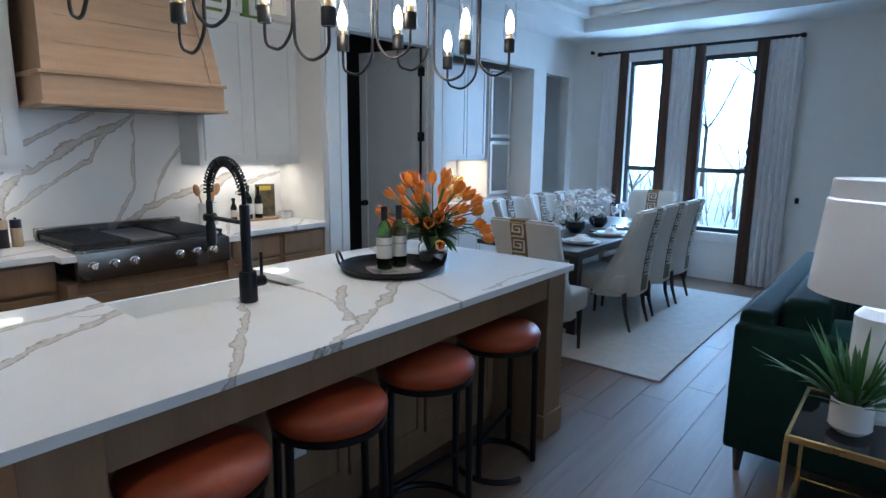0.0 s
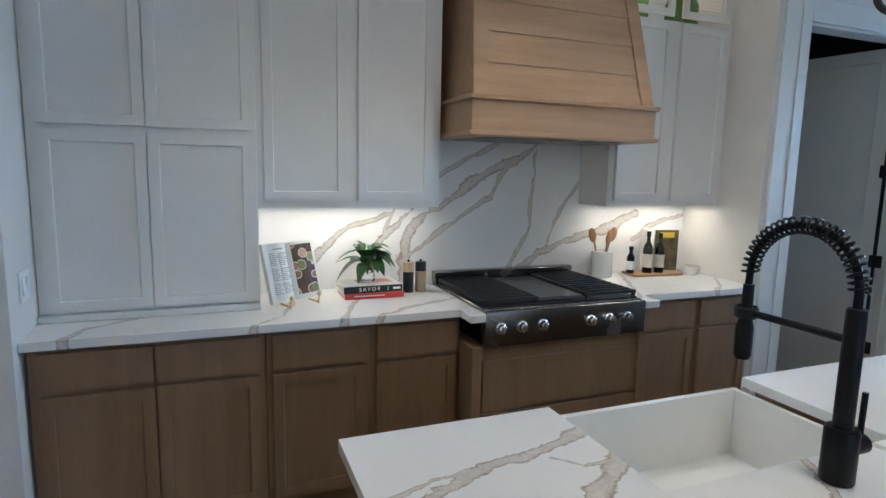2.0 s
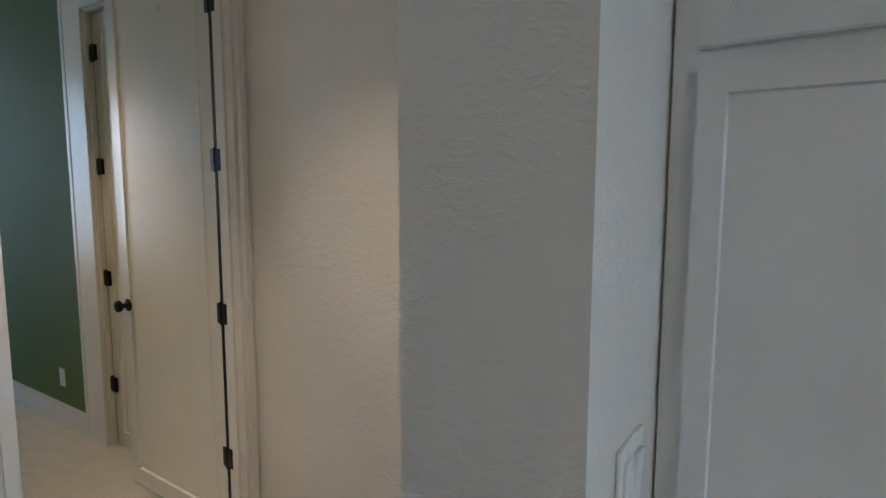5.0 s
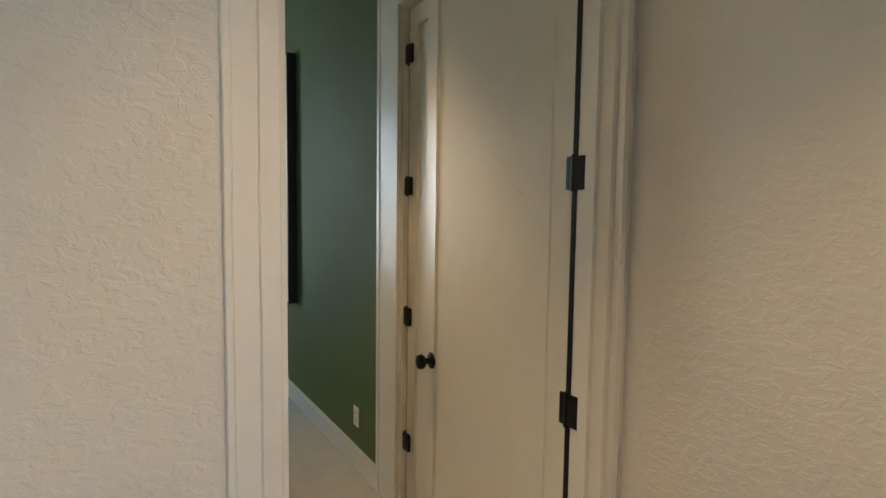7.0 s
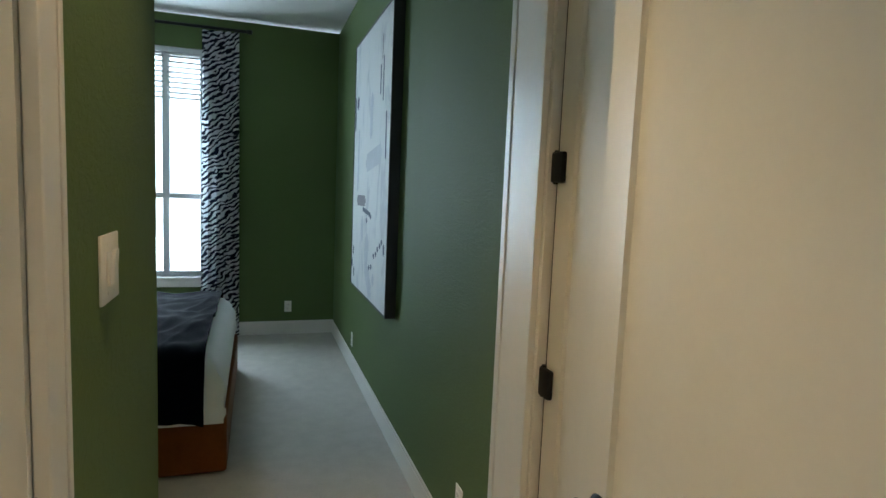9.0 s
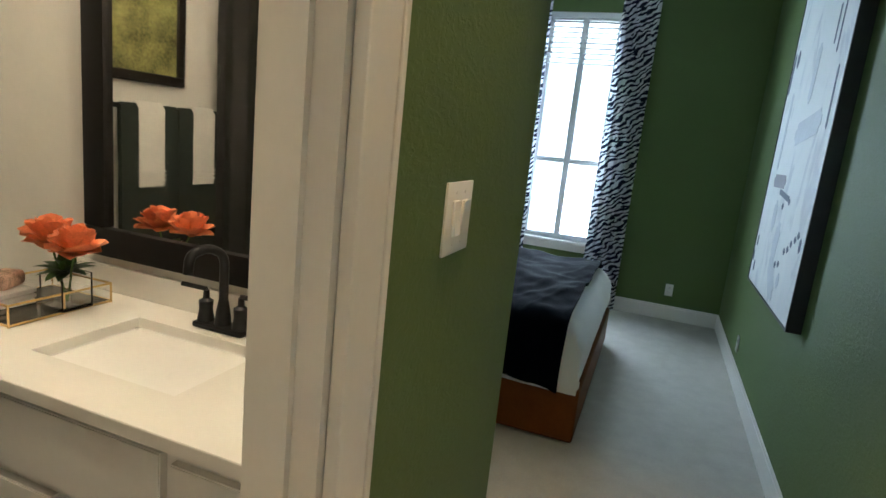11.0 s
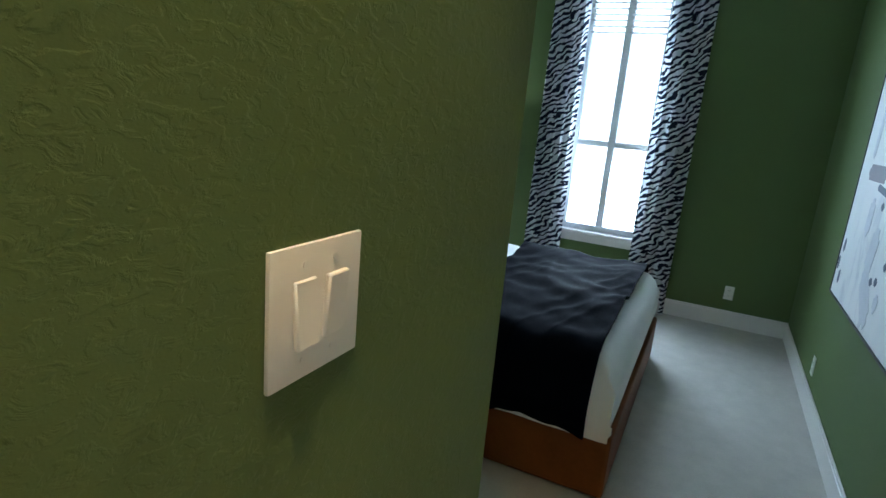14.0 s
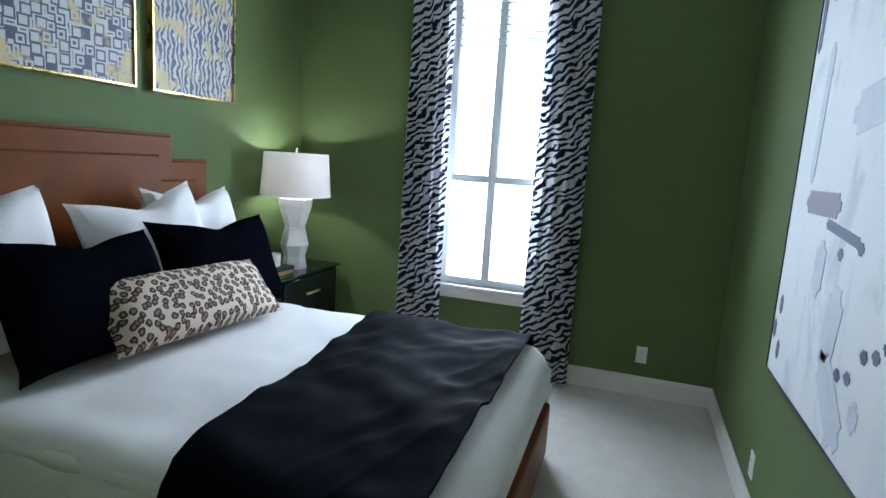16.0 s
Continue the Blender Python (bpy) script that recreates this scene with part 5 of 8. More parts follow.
def dining_chair(at, rz, border, label):
    ob = thing("dining_chair", label, "chair", at, rz, group="chairs round the dining table")
    part("seat", B(-0.24, 0.24, -0.25, 0.24, 0.33, 0.49, r=0.03, seg=3), LINEN, ob)
    bm = bmesh.new()
    nx, nz = 8, 8
    fr, bk = [], []
    for j in range(nz + 1):
        v = j / nz
        z = 0.30 + 0.74 * v
        y = 0.23 + 0.10 * v * v
        wd = 0.245 + 0.01 * v
        rowf, rowb = [], []
        for i in range(nx + 1):
            u = i / nx * 2 - 1
            wing = -(0.05 + 0.26 * (1 - v) ** 1.6) * abs(u) ** 5
            rowf.append(bm.verts.new((u * wd, y + wing, z - 0.012 * abs(u) ** 4)))
            rowb.append(bm.verts.new((u * (wd + 0.012), y + wing + 0.075, z - 0.012 * abs(u) ** 4)))
        fr.append(rowf)
        bk.append(rowb)
    for g, fl in ((fr, False), (bk, True)):
        for j in range(nz):
            for i in range(nx):
                q = (g[j][i], g[j][i + 1], g[j + 1][i + 1], g[j + 1][i])
                bm.faces.new(q[::-1] if fl else q)
    for j in range(nz):
        for i in (0, nx):
            bm.faces.new((fr[j][i], fr[j + 1][i], bk[j + 1][i], bk[j][i]))
    for j in (0, nz):
        for i in range(nx):
            bm.faces.new((fr[j][i], fr[j][i + 1], bk[j][i + 1], bk[j][i]))
    bmesh.ops.recalc_face_normals(bm, faces=bm.faces)
    bmesh.ops.bevel(bm, geom=[e for e in bm.edges if e.is_manifold and e.calc_face_angle(0) > 0.9], offset=0.018, segments=3, affect="EDGES")
    bkp = part("backrest", bm, LINEN, ob)
    # woven band up the back, over the top and down the front, with a raised key pattern
    face = lambda z: 0.23 + 0.10 * ((z - 0.30) / 0.74) ** 2
    run = [(face(z) + 0.0755, z) for z in (0.34, 0.46, 0.58, 0.70, 0.82, 0.92, 1.0)] + [(face(1.04) + 0.068, 1.036), (face(1.04) + 0.045, 1.0425), (face(1.04) + 0.02, 1.0425), (face(1.04) + 0.003, 1.03)]
    run += [(face(z) - 0.0005, z) for z in (1.0, 0.92, 0.84, 0.74, 0.64)]
    bm = bmesh.new()
    strips = []
    for k, (y, z) in enumerate(run):
        (ya, za), (yb, zb) = run[max(k - 1, 0)], run[min(k + 1, len(run) - 1)]
        ny, nz = Vector((zb - za, ya - yb)).normalized()
        strips.append([bm.verts.new((x, y + o * ny, z + o * nz)) for x, o in ((-0.062, -0.003), (0.062, -0.003), (0.062, 0.003), (-0.062, 0.003))])
    for p, q in zip(strips, strips[1:]):
        for i in range(4):
            bm.faces.new((p[i], p[(i + 1) % 4], q[(i + 1) % 4], q[i]))
    bm.faces.new(strips[0][::-1])
    bm.faces.new(strips[-1])
    part("border", bm, border, bkp, "woven key-pattern border")
    key = [(-1, 1, -1, -0.8), (-1, -0.8, -0.8, 1), (-0.8, 1, 0.8, 1), (0.8, 1, -0.3, 0.8), (-0.4, 0.8, -0.35, -0.15), (-0.4, -0.2, -0.15, 0.45), (-0.2, 0.4, 0.28, 0.45)]
    for zc, front in ((0.965, 0), (0.855, 0), (0.745, 0), (0.635, 0), (0.525, 0), (0.965, 1), (0.855, 1), (0.745, 1)):
        y = face(zc) + (-0.0085 if front else 0.083)
        bm = bmesh.new()
        for p, q, c, d in key:
            box(bm, p * 0.045, q * 0.045, y - 0.007, y + 0.007, zc + c * 0.045, zc + d * 0.045)
        part("key_motif", bm, LINEN, bkp, "cream woven key motif")
    for x in (-0.20, 0.20):
        for y, sp in ((-0.20, -0.01), (0.22, 0.07)):
            bm = bmesh.new()
            tube(bm, [(x, y, 0.34), (x, y + sp * 0.3, 0.17), (x, y + sp, 0.012)], 0.022, 8, 0.55)
            part("leg", bm, ESPRESSO, ob, "dark tapered wooden leg")
    return ob


c1 = dining_chair((4.37, 2.08, 0), 90, KEYGOLD, "ivory upholstered dining chair with a tan key border")
c2 = dining_chair((5.41, 2.02, 0), 180, KEYGREY, "ivory upholstered dining chair with a grey key border")
for x, y, r in ((6.01, 2.03, 178), (6.56, 2.02, 182), (5.36, 2.72, 2), (5.97, 2.73, -2), (6.53, 2.72, 1)):
    copy_thing(c2, pose(x, y, 0, 0, 0, r))
copy_thing(c1, pose(7.00, 2.36, 0, 0, 0, -90))
tb = thing("dining_table", "long espresso wooden dining table", "table", (5.69, 2.36, 0))
part("tabletop", B(-1.16, 1.16, -0.46, 0.46, 0.722, 0.76, r=0.004), ESPRESSO, tb)
part("apron", B(-0.95, 0.95, -0.36, 0.36, 0.65, 0.722), ESPRESSO, tb)
for x in (-0.82, 0.82):
    for y in (-0.28, 0.28):
        part("leg", B(x - 0.04, x + 0.04, y - 0.04, y + 0.04, 0.012, 0.65, r=0.004), ESPRESSO, tb)
    part("stretcher", B(x - 0.03, x + 0.03, -0.24, 0.24, 0.05, 0.11), ESPRESSO, tb)
NAPKIN = plain("white linen", (0.78, 0.77, 0.75), 0.8, grain=0.3, gscale=260)
ps = thing("place_setting", "white plates with a folded napkin on the table", "place setting", (4.95, 2.08, 0.7605), group="settings on the table")
part("charger", lathe(bmesh.new(), [(0, 0), (0.1, 0), (0.155, 0.012), (0.154, 0.015), (0.1, 0.005), (0, 0.005)]), CER, ps)
part("plate", lathe(bmesh.new(), [(0, 0.006), (0.08, 0.006), (0.125, 0.024), (0.124, 0.027), (0.08, 0.012), (0, 0.012)]), CER, ps)
bm = bmesh.new()
for i in range(5):
    box(bm, -0.09 + i * 0.012, 0.09 - i * 0.01, -0.045 + i * 0.006, 0.045 - i * 0.004, 0.026 + i * 0.008, 0.033 + i * 0.008, r=0.004)
part("napkin", bm, NAPKIN, ps, "folded white napkin")
for x, y, r in ((5.5, 2.07, 10), (6.05, 2.08, -6), (4.82, 2.64, 170), (5.45, 2.66, 185), (6.05, 2.65, 178)):
    copy_thing(ps, pose(x, y, 0.7605, 0, 0, r))
wg = thing("wine_glass", "clear stemmed wine glass on the table", "glass", (5.05, 2.30, 0.7605), group="glasses on the table")
part("bowl", lathe(bmesh.new(), [(0, 0.003), (0.034, 0.001), (0.034, 0.0), (0, 0.0)]), GLASS, wg)
part("stem", lathe(bmesh.new(), [(0.004, 0.002), (0.004, 0.1), (0.03, 0.13), (0.036, 0.17), (0.03, 0.21), (0.0285, 0.21), (0.034, 0.17), (0.028, 0.133), (0, 0.104)]), GLASS, wg)
for x, y in ((5.6, 2.28), (5.15, 2.48), (6.1, 2.3)):
    copy_thing(wg, pose(x, y, 0.7605))
PETAL = plain("white petal", (0.78, 0.77, 0.78), 0.6, vary=0.06, grain=0.05)
rnd = random.Random(23)
for cx in (5.44, 5.92):
    fl = thing("flower_bowl", "white orchids in a dark low bowl", "flowers", (cx, 2.38, 0.7605), group="flower bowls on the table")
    part("bowl", lathe(bmesh.new(), [(0, 0), (0.05, 0), (0.09, 0.05), (0.085, 0.10), (0.08, 0.1), (0.083, 0.05), (0, 0.02)]), BLACK, fl, "dark glazed bowl")
    for i in range(34):
        a, e = i * 2.4, rnd.uniform(0.15, 1.4)
        r = rnd.uniform(0.14, 0.29)
        c = Vector((r * math.cos(a) * math.cos(e) * 1.1, r * math.sin(a) * math.cos(e), 0.13 + r * math.sin(e) * 0.9))
        bm = bmesh.new()
        d = (c - Vector((0, 0, 0.1))).normalized()
        q = d.to_track_quat("Z", "Y").to_matrix()
        for k in range(5):
            aa = k * 1.2566 + i
            leaf(bm, c, q @ Vector((math.cos(aa), math.sin(aa), 0.35)), rnd.uniform(0.042, 0.058), 0.05, 0.25, 0.3, 3)
        tube(bm, [(0, 0, 0.06), c * 0.6 + Vector((0, 0, 0.03)), c], 0.0025, 4)
        part("blossom", bm, PETAL, fl)
    for i in range(12):
        a, e = rnd.uniform(0, 6.28), rnd.uniform(0.2, 1.2)
        bm = bmesh.new()
        leaf(bm, (0, 0, 0.09), (math.cos(a) * math.cos(e), math.sin(a) * math.cos(e), math.sin(e)), rnd.uniform(0.12, 0.2), 0.04, 0.3)
        part("leaf", bm, LEAF, fl)

# windows: frames, curtains, view
FRAME = plain("black window frame", (0.015, 0.015, 0.016), 0.4, grain=0.05)
for i, (a, b, c, d) in enumerate(DWIN):
    w = thing("window_dining", "tall black-framed sash window", "window", (7.87, (a + b) / 2, c), kind="structure")
    hw, hh = (b - a) / 2, d - c
    bm = bmesh.new()
    box(bm, -0.03, 0.03, -hw, hw, 0, 0.05)
    box(bm, -0.03, 0.03, -hw, hw, hh - 0.05, hh)
    box(bm, -0.03, 0.03, -hw, -hw + 0.045, 0.05, hh - 0.05)
    box(bm, -0.03, 0.03, hw - 0.045, hw, 0.05, hh - 0.05)
    part("window_frame", bm, FRAME, w)
    part("meeting_rail", B(-0.035, 0.035, -hw + 0.045, hw - 0.045, 1.27 - c - 0.025, 1.27 - c + 0.025), FRAME, w)
    for z0, z1 in ((0.05, 1.245 - c), (1.295 - c, hh - 0.05)):
        part("pane", B(-0.003, 0.003, -hw + 0.045, hw - 0.045, z0, z1), GLASS, w, "clear window pane").visible_shadow = False
    part("window_sill", B(-0.10, -0.03, -hw - 0.03, hw + 0.03, -0.03, 0.0, r=0.003), TRIM, w)
    part("apron_trim", B(-0.088, -0.071, -hw - 0.01, hw + 0.01, -0.11, -0.03, r=0.003), TRIM, w)
DRAPE = plain("white drape linen", (0.70, 0.69, 0.68), 0.85, vary=0.04, grain=0.4, gscale=300)
BROWNB = plain("dark brown drape border", (0.055, 0.026, 0.014), 0.8, grain=0.4, gscale=300)


def drape(bm, y0, y1, x, z0, z1, amp, folds, n=60, flare=0.0):
    """A hanging cloth in folds, 6 mm thick."""
    rows = []
    for j in range(9):
        v = j / 8
        row = []
        for i in range(n + 1):
            u = i / n
            k = 0.55 + 0.45 * (1 - v)
            ph = u * folds * 2 * math.pi
            row.append(bm.verts.new((x + amp * k * math.sin(ph) + 0.01 * math.sin(3 * u + 5 * v), (y0 + y1) / 2 + (u - 0.5) * (y1 - y0) * (1 + flare * (1 - v)) + 0.3 * amp * math.sin(2 * ph) * k, z0 + (z1 - z0) * v)))
        rows.append(row)
    back = [[bm.verts.new(v.co + Vector((0.005, 0, 0))) for v in row] for row in rows]
    for g in (rows, back):
        for a, b in zip(g, g[1:]):
            for i in range(n):
                bm.faces.new((a[i], a[i + 1], b[i + 1], b[i]))
    for i in (0, n):
        for j in range(8):
            bm.faces.new((rows[j][i], rows[j + 1][i], back[j + 1][i], back[j][i]))
    for j in (0, 8):
        for i in range(n):
            bm.faces.new((rows[j][i], rows[j][i + 1], back[j][i + 1], back[j][i]))
    return bm


cr = thing("curtain_rod", "long black curtain rod over the dining windows", "curtain rod", (7.70, 2.2, 2.66))
part("rod", tube(bmesh.new(), [(0, -1.08, 0), (0, 1.06, 0)], 0.017, 12), BLACK, cr)
for y in (-1.1, 1.08):
    part("finial", lathe(bmesh.new(), [(0, -0.03), (0.024, -0.025), (0.026, 0.02), (0, 0.03)], 0, 0, 0, 14), BLACK, cr).matrix_basis = pose(0, y, 0, 90)
for y in (-0.98, 0.0, 0.98):
    part("bracket", B(-0.008, 0.1, y - 0.01, y + 0.01, -0.012, 0.012), BLACK, cr)
for y0, y1, edges, lab in ((2.93, 3.23, (2.885, 3.0), "white linen drape with one brown border"), (2.06, 2.44, (2.375, 2.49, 2.01, 2.125), "white linen drape with two brown borders"),
                           (1.08, 1.45, (1.385, 1.505), "white linen drape with one brown border")):
    dr = thing("window_drape", lab, "curtain", (7.70, (y0 + y1) / 2, 0.01), group="dining room drapes")
    yc = (y0 + y1) / 2
    part("cloth", drape(bmesh.new(), y0 - yc, y1 - yc, 0, 0.005, 2.64, 0.035, 6 if y1 - y0 > 0.33 else 5), DRAPE, dr)
    for a, b in zip(edges[::2], edges[1::2]):
        part("border", drape(bmesh.new(), a - yc, b - yc, -0.046, 0.005, 2.64, 0.012, 1.5, 16), BROWNB, dr, "dark brown border band")
sm = thing("wall_sensor", "small round black sensor high on the wall", "sensor", (7.78, 3.42, 2.70))
part("body", tube(bmesh.new(), [(0.02, 0, 0), (-0.02, 0, 0)], 0.022, 14), BLACK, sm)
sw2 = thing("wall_button", "small black button on the dining wall", "switch", (7.795, 1.0, 0.98))
part("body", B(-0.01, 0.005, -0.02, 0.02, -0.03, 0.03, r=0.004), BLACK, sw2)

# hutch in the recess
cabinet("hutch", "white shaker hutch base with closed doors", 5.17, 6.77, 3.86, 4.445, 0, 0.875, CABW,
        [("door", 5.19, 5.58, 0.13, 0.85), ("door", 5.60, 5.98, 0.13, 0.85), ("door", 6.0, 6.38, 0.13, 0.85), ("door", 6.40, 6.75, 0.13, 0.85)], True)
solid("hutch_countertop", B(5.165, 6.775, 3.83, 4.445, 0.877, 0.915, r=0.003), QUARTZ, "white quartz hutch top", "countertop")
cabinet("hutch_cabinet", "white shaker wall cabinet in the recess", 5.17, 6.30, 4.02, 4.445, 1.36, 2.40, CABW,
        [("door", 5.19, 5.545, 1.385, 2.38), ("door", 5.56, 5.915, 1.385, 2.38), ("door", 5.93, 6.285, 1.385, 2.38)])
cabinet("glazed_tower", "white glazed tower cabinet on the hutch", 6.31, 6.77, 3.98, 4.445, 0.917, 2.38, CABW, [],
        glassed=[(6.33, 6.75, 0.95, 1.58), (6.33, 6.75, 1.62, 2.36)])
lamp("hutch_light", "AREA", pose(5.74, 4.2, 1.353), 6, WARM, 1.0, 0.05)
rk = thing("wine_rack", "brass wine rack with bottles on the hutch", "wine rack", (5.95, 4.15, 0.9155))
for i in range(3):
    for j in range(3 - i):
        part("ring", lathe(bmesh.new(), [(0.042, -0.06), (0.048, -0.06), (0.048, 0.06), (0.042, 0.06)], seg=18, close=True), BRASS, rk).matrix_basis = pose((j - (2 - i) / 2) * 0.1, 0, 0.05 + i * 0.085, 90)

# ceiling tray and downlights
for nm, a in (("trim_tray", (4.0, 7.1, 0.6, 0.72)), ("trim_tray", (4.0, 7.1, 3.1, 3.22)), ("trim_tray", (4.0, 4.12, 0.72, 3.1)), ("trim_tray", (6.98, 7.1, 0.72, 3.1))):
    solid(nm, B(*a, HC - 0.09, HC + 0.001, r=0.01, seg=2), TRIM, "white moulded ceiling tray border", "trim", kind="structure")
bm = bmesh.new()
box(bm, 3.65, 7.8, 3.22, 3.67, HC - 0.24, HC - 0.001)
box(bm, 7.1, 7.8, 0.2, 3.22, HC - 0.24, HC - 0.001)
solid("ceiling_soffit", bm, CEIL, "dropped white ceiling border round the dining tray", "ceiling", kind="structure")
CAN = glow("lit downlight lens", (1.0, 0.88, 0.70), 14)


def downlight(x, y, power, z=HC, colour=(1.0, 0.88, 0.74), spot=140):
    ob = thing("downlight", "round white recessed ceiling light, lit", "ceiling light", (x, y, z), group="recessed downlights")
    part("trim_ring", lathe(bmesh.new(), [(0.062, -0.001), (0.085, -0.001), (0.088, -0.006), (0.066, -0.01), (0.06, -0.004)], close=True), PLATE, ob)
    part("lens", lathe(bmesh.new(), [(0, -0.004), (0.062, -0.004), (0.062, -0.002), (0, -0.002)]), CAN, ob, "lit lens")
    if power:
        lamp("downlight_beam", "SPOT", pose(x, y, z - 0.02), power, colour, 0.06, angle=spot)


for x, y, p in ((6.25, 2.55, KITCH_W * 0.9), (5.25, 1.25, KITCH_W * 0.9), (1.0, 3.05, KITCH_W), (2.0, 3.05, KITCH_W), (3.0, 3.05, KITCH_W), (0.6, 0.9, KITCH_W), (4.6, 3.0, 0)):
    downlight(x, y, p, colour=(1.0, 0.80, 0.58), spot=94)
for x, y, p in ((-0.90, 3.58, HALL_W), (-0.95, 1.6, HALL_W)):
    downlight(x, y, p, colour=(1.0, 0.70, 0.42), spot=75)

# ---- living corner ----
VELVET = plain("dark green velvet", (0.0035, 0.017, 0.010), 0.85, vary=0.35, scale=8, grain=0.3, gscale=240, Specular_IOR_Level=0.2)
TEAL = plain("teal velvet", (0.010, 0.075, 0.065), 0.6, vary=0.3, grain=0.3, gscale=240, Sheen_Weight=0.08)
sf = thing("sofa", "dark green velvet sofa with tapered legs", "sofa", (4.6, 0.12, 0))
part("base", B(-1.0, 1.0, -0.45, 0.38, 0.13, 0.36, r=0.02, seg=2), VELVET, sf)
part("backrest", B(-1.02, 1.02, 0.34, 0.49, 0.13, 0.79, r=0.04, seg=3), VELVET, sf)
for x in (-1.04, 1.04):
    part("armrest", B(x - 0.055, x + 0.055, -0.46, 0.49, 0.13, 0.735, r=0.02, seg=3), VELVET, sf)
for x in (-0.49, 0.49):
    part("seat_cushion", B(x - 0.48, x + 0.48, -0.44, 0.28, 0.365, 0.50, r=0.04, seg=3), VELVET, sf)
    part("back_cushion", B(x - 0.47, x + 0.47, 0.14, 0.335, 0.50, 0.86, r=0.06, seg=3), VELVET, sf)
for x in (-1.03, 1.03):
    for y in (-0.40, 0.43):
        part("leg", lathe(bmesh.new(), [(0, 0), (0.014, 0), (0.028, 0.13), (0, 0.13)], x, y, seg=4), ESPRESSO, sf)
bo = thing("bolster", "teal velvet roll cushion on the sofa", "cushion", (3.88, 0.08, 0.63))
bm = lathe(bmesh.new(), [(0, -0.3), (0.08, -0.3), (0.115, -0.27), (0.12, 0.0), (0.115, 0.27), (0.08, 0.3), (0, 0.3)])
bmesh.ops.transform(bm, matrix=pose(0, 0, 0, 90, 0, 12), verts=bm.verts)
part("roll", bm, TEAL, bo)


def pillow(w, h, t, n=14, pinch=0.10, dip=0.0):
    """A stuffed cushion in the xz plane, thick along y, with drawn-out corners."""
    bm = bmesh.new()
    sides = []
    for s in (-1, 1):
        g = []
        for j in range(n + 1):
            row = []
            for i in range(n + 1):
                u, v = i / n * 2 - 1, j / n * 2 - 1
                f = max(0.0, (1 - u ** 4)) ** 0.5 * max(0.0, (1 - v ** 4)) ** 0.5
                ku, kv = 1 - pinch * (1 - abs(v) ** 3) * abs(u) ** 2, 1 - pinch * (1 - abs(u) ** 3) * abs(v) ** 2
                wr = 0.006 * math.sin(9 * u + 5 * v + s) * f
                row.append(bm.verts.new((u * w / 2 * ku, s * (t / 2 * f * (1 - 0.25 * (u * u + v * v) / 2) + 0.003) + wr, v * h / 2 * kv - dip * math.exp(-(u / 0.38) ** 2) * max(0.0, v) ** 2)))
            g.append(row)
        sides.append(g)
        for j in range(n):
            for i in range(n):
                bm.faces.new((g[j][i], g[j][i + 1], g[j + 1][i + 1], g[j + 1][i]))
    bmesh.ops.remove_doubles(bm, verts=bm.verts, dist=0.0075)
    return bm


def striped(name, a, b, scale):
    m, n, bs = material(name)
    w = n.nodes.new("ShaderNodeTexWave")
    w.inputs["Scale"].default_value, w.inputs["Distortion"].default_value = scale, 1.5
    n.links.new(coords(n), w.inputs["Vector"])
    n.links.new(ramp(n, w.outputs["Fac"], [(0.45, a), (0.55, b)]), bs.inputs["Base Color"])
    bs.inputs["Roughness"].default_value = 0.85
    return m


sp2 = solid("throw_pillow", pillow(0.42, 0.42, 0.14), striped("striped weave", (0.62, 0.60, 0.56), (0.03, 0.03, 0.035), 7), "black and white striped throw pillow on the sofa", "pillow", (4.12, -0.02, 0.70))
sp2.matrix_basis = pose(4.12, -0.05, 0.68, -25, 0, 60)
st2 = thing("side_table", "brass side table with a black glass top", "side table", (3.03, 0.03, 0))
part("tabletop", B(-0.24, 0.24, -0.24, 0.24, 0.585, 0.597), plain("black glass", (0.01, 0.012, 0.014), 0.04, vary=0, grain=0), st2, "black glass top")
part("shelf", B(-0.23, 0.23, -0.23, 0.23, 0.20, 0.21), plain("black glass shelf", (0.01, 0.012, 0.014), 0.06, vary=0, grain=0), st2)
for z in (0.59, 0.205):
    for a in ((-0.25, 0.25, -0.25, -0.238), (-0.25, 0.25, 0.238, 0.25), (-0.25, -0.238, -0.238, 0.238), (0.238, 0.25, -0.238, 0.238)):
        part("rail", B(*a, z - 0.012, z + 0.012, r=0.002), BRASS, st2)
for x in (-0.244, 0.244):
    for y in (-0.244, 0.244):
        part("leg", B(x - 0.007, x + 0.007, y - 0.007, y + 0.007, 0, 0.578), BRASS, st2)
mz = solid("book", B(-0.1, 0.1, -0.08, 0.08, 0, 0.025, r=0.002), BLACKC, "dark book on the lower shelf", "book", (2.95, 0.05, 0.211), rz=20)
gp = thing("grass_plant", "spiky green plant in a ribbed white pot", "plant", (2.95, 0.12, 0.5975))
prof = [(0, 0), (0.04, 0), (0.055, 0.012)] + [(0.062 + 0.0015 * (i % 2), 0.012 + i * 0.011) for i in range(1, 10)] + [(0.060, 0.115), (0.055, 0.112), (0.054, 0.03), (0, 0.03)]
part("pot", lathe(bmesh.new(), prof), CER, gp, "ribbed white ceramic pot")
part("soil", lathe(bmesh.new(), [(0, 0.1), (0.055, 0.1), (0.055, 0.09), (0, 0.09)]), plain("soil", (0.05, 0.035, 0.025), 0.9), gp)
rnd = random.Random(5)
GRASS = plain("grassy leaf", (0.05, 0.13, 0.03), 0.4, vary=0.5, scale=20)
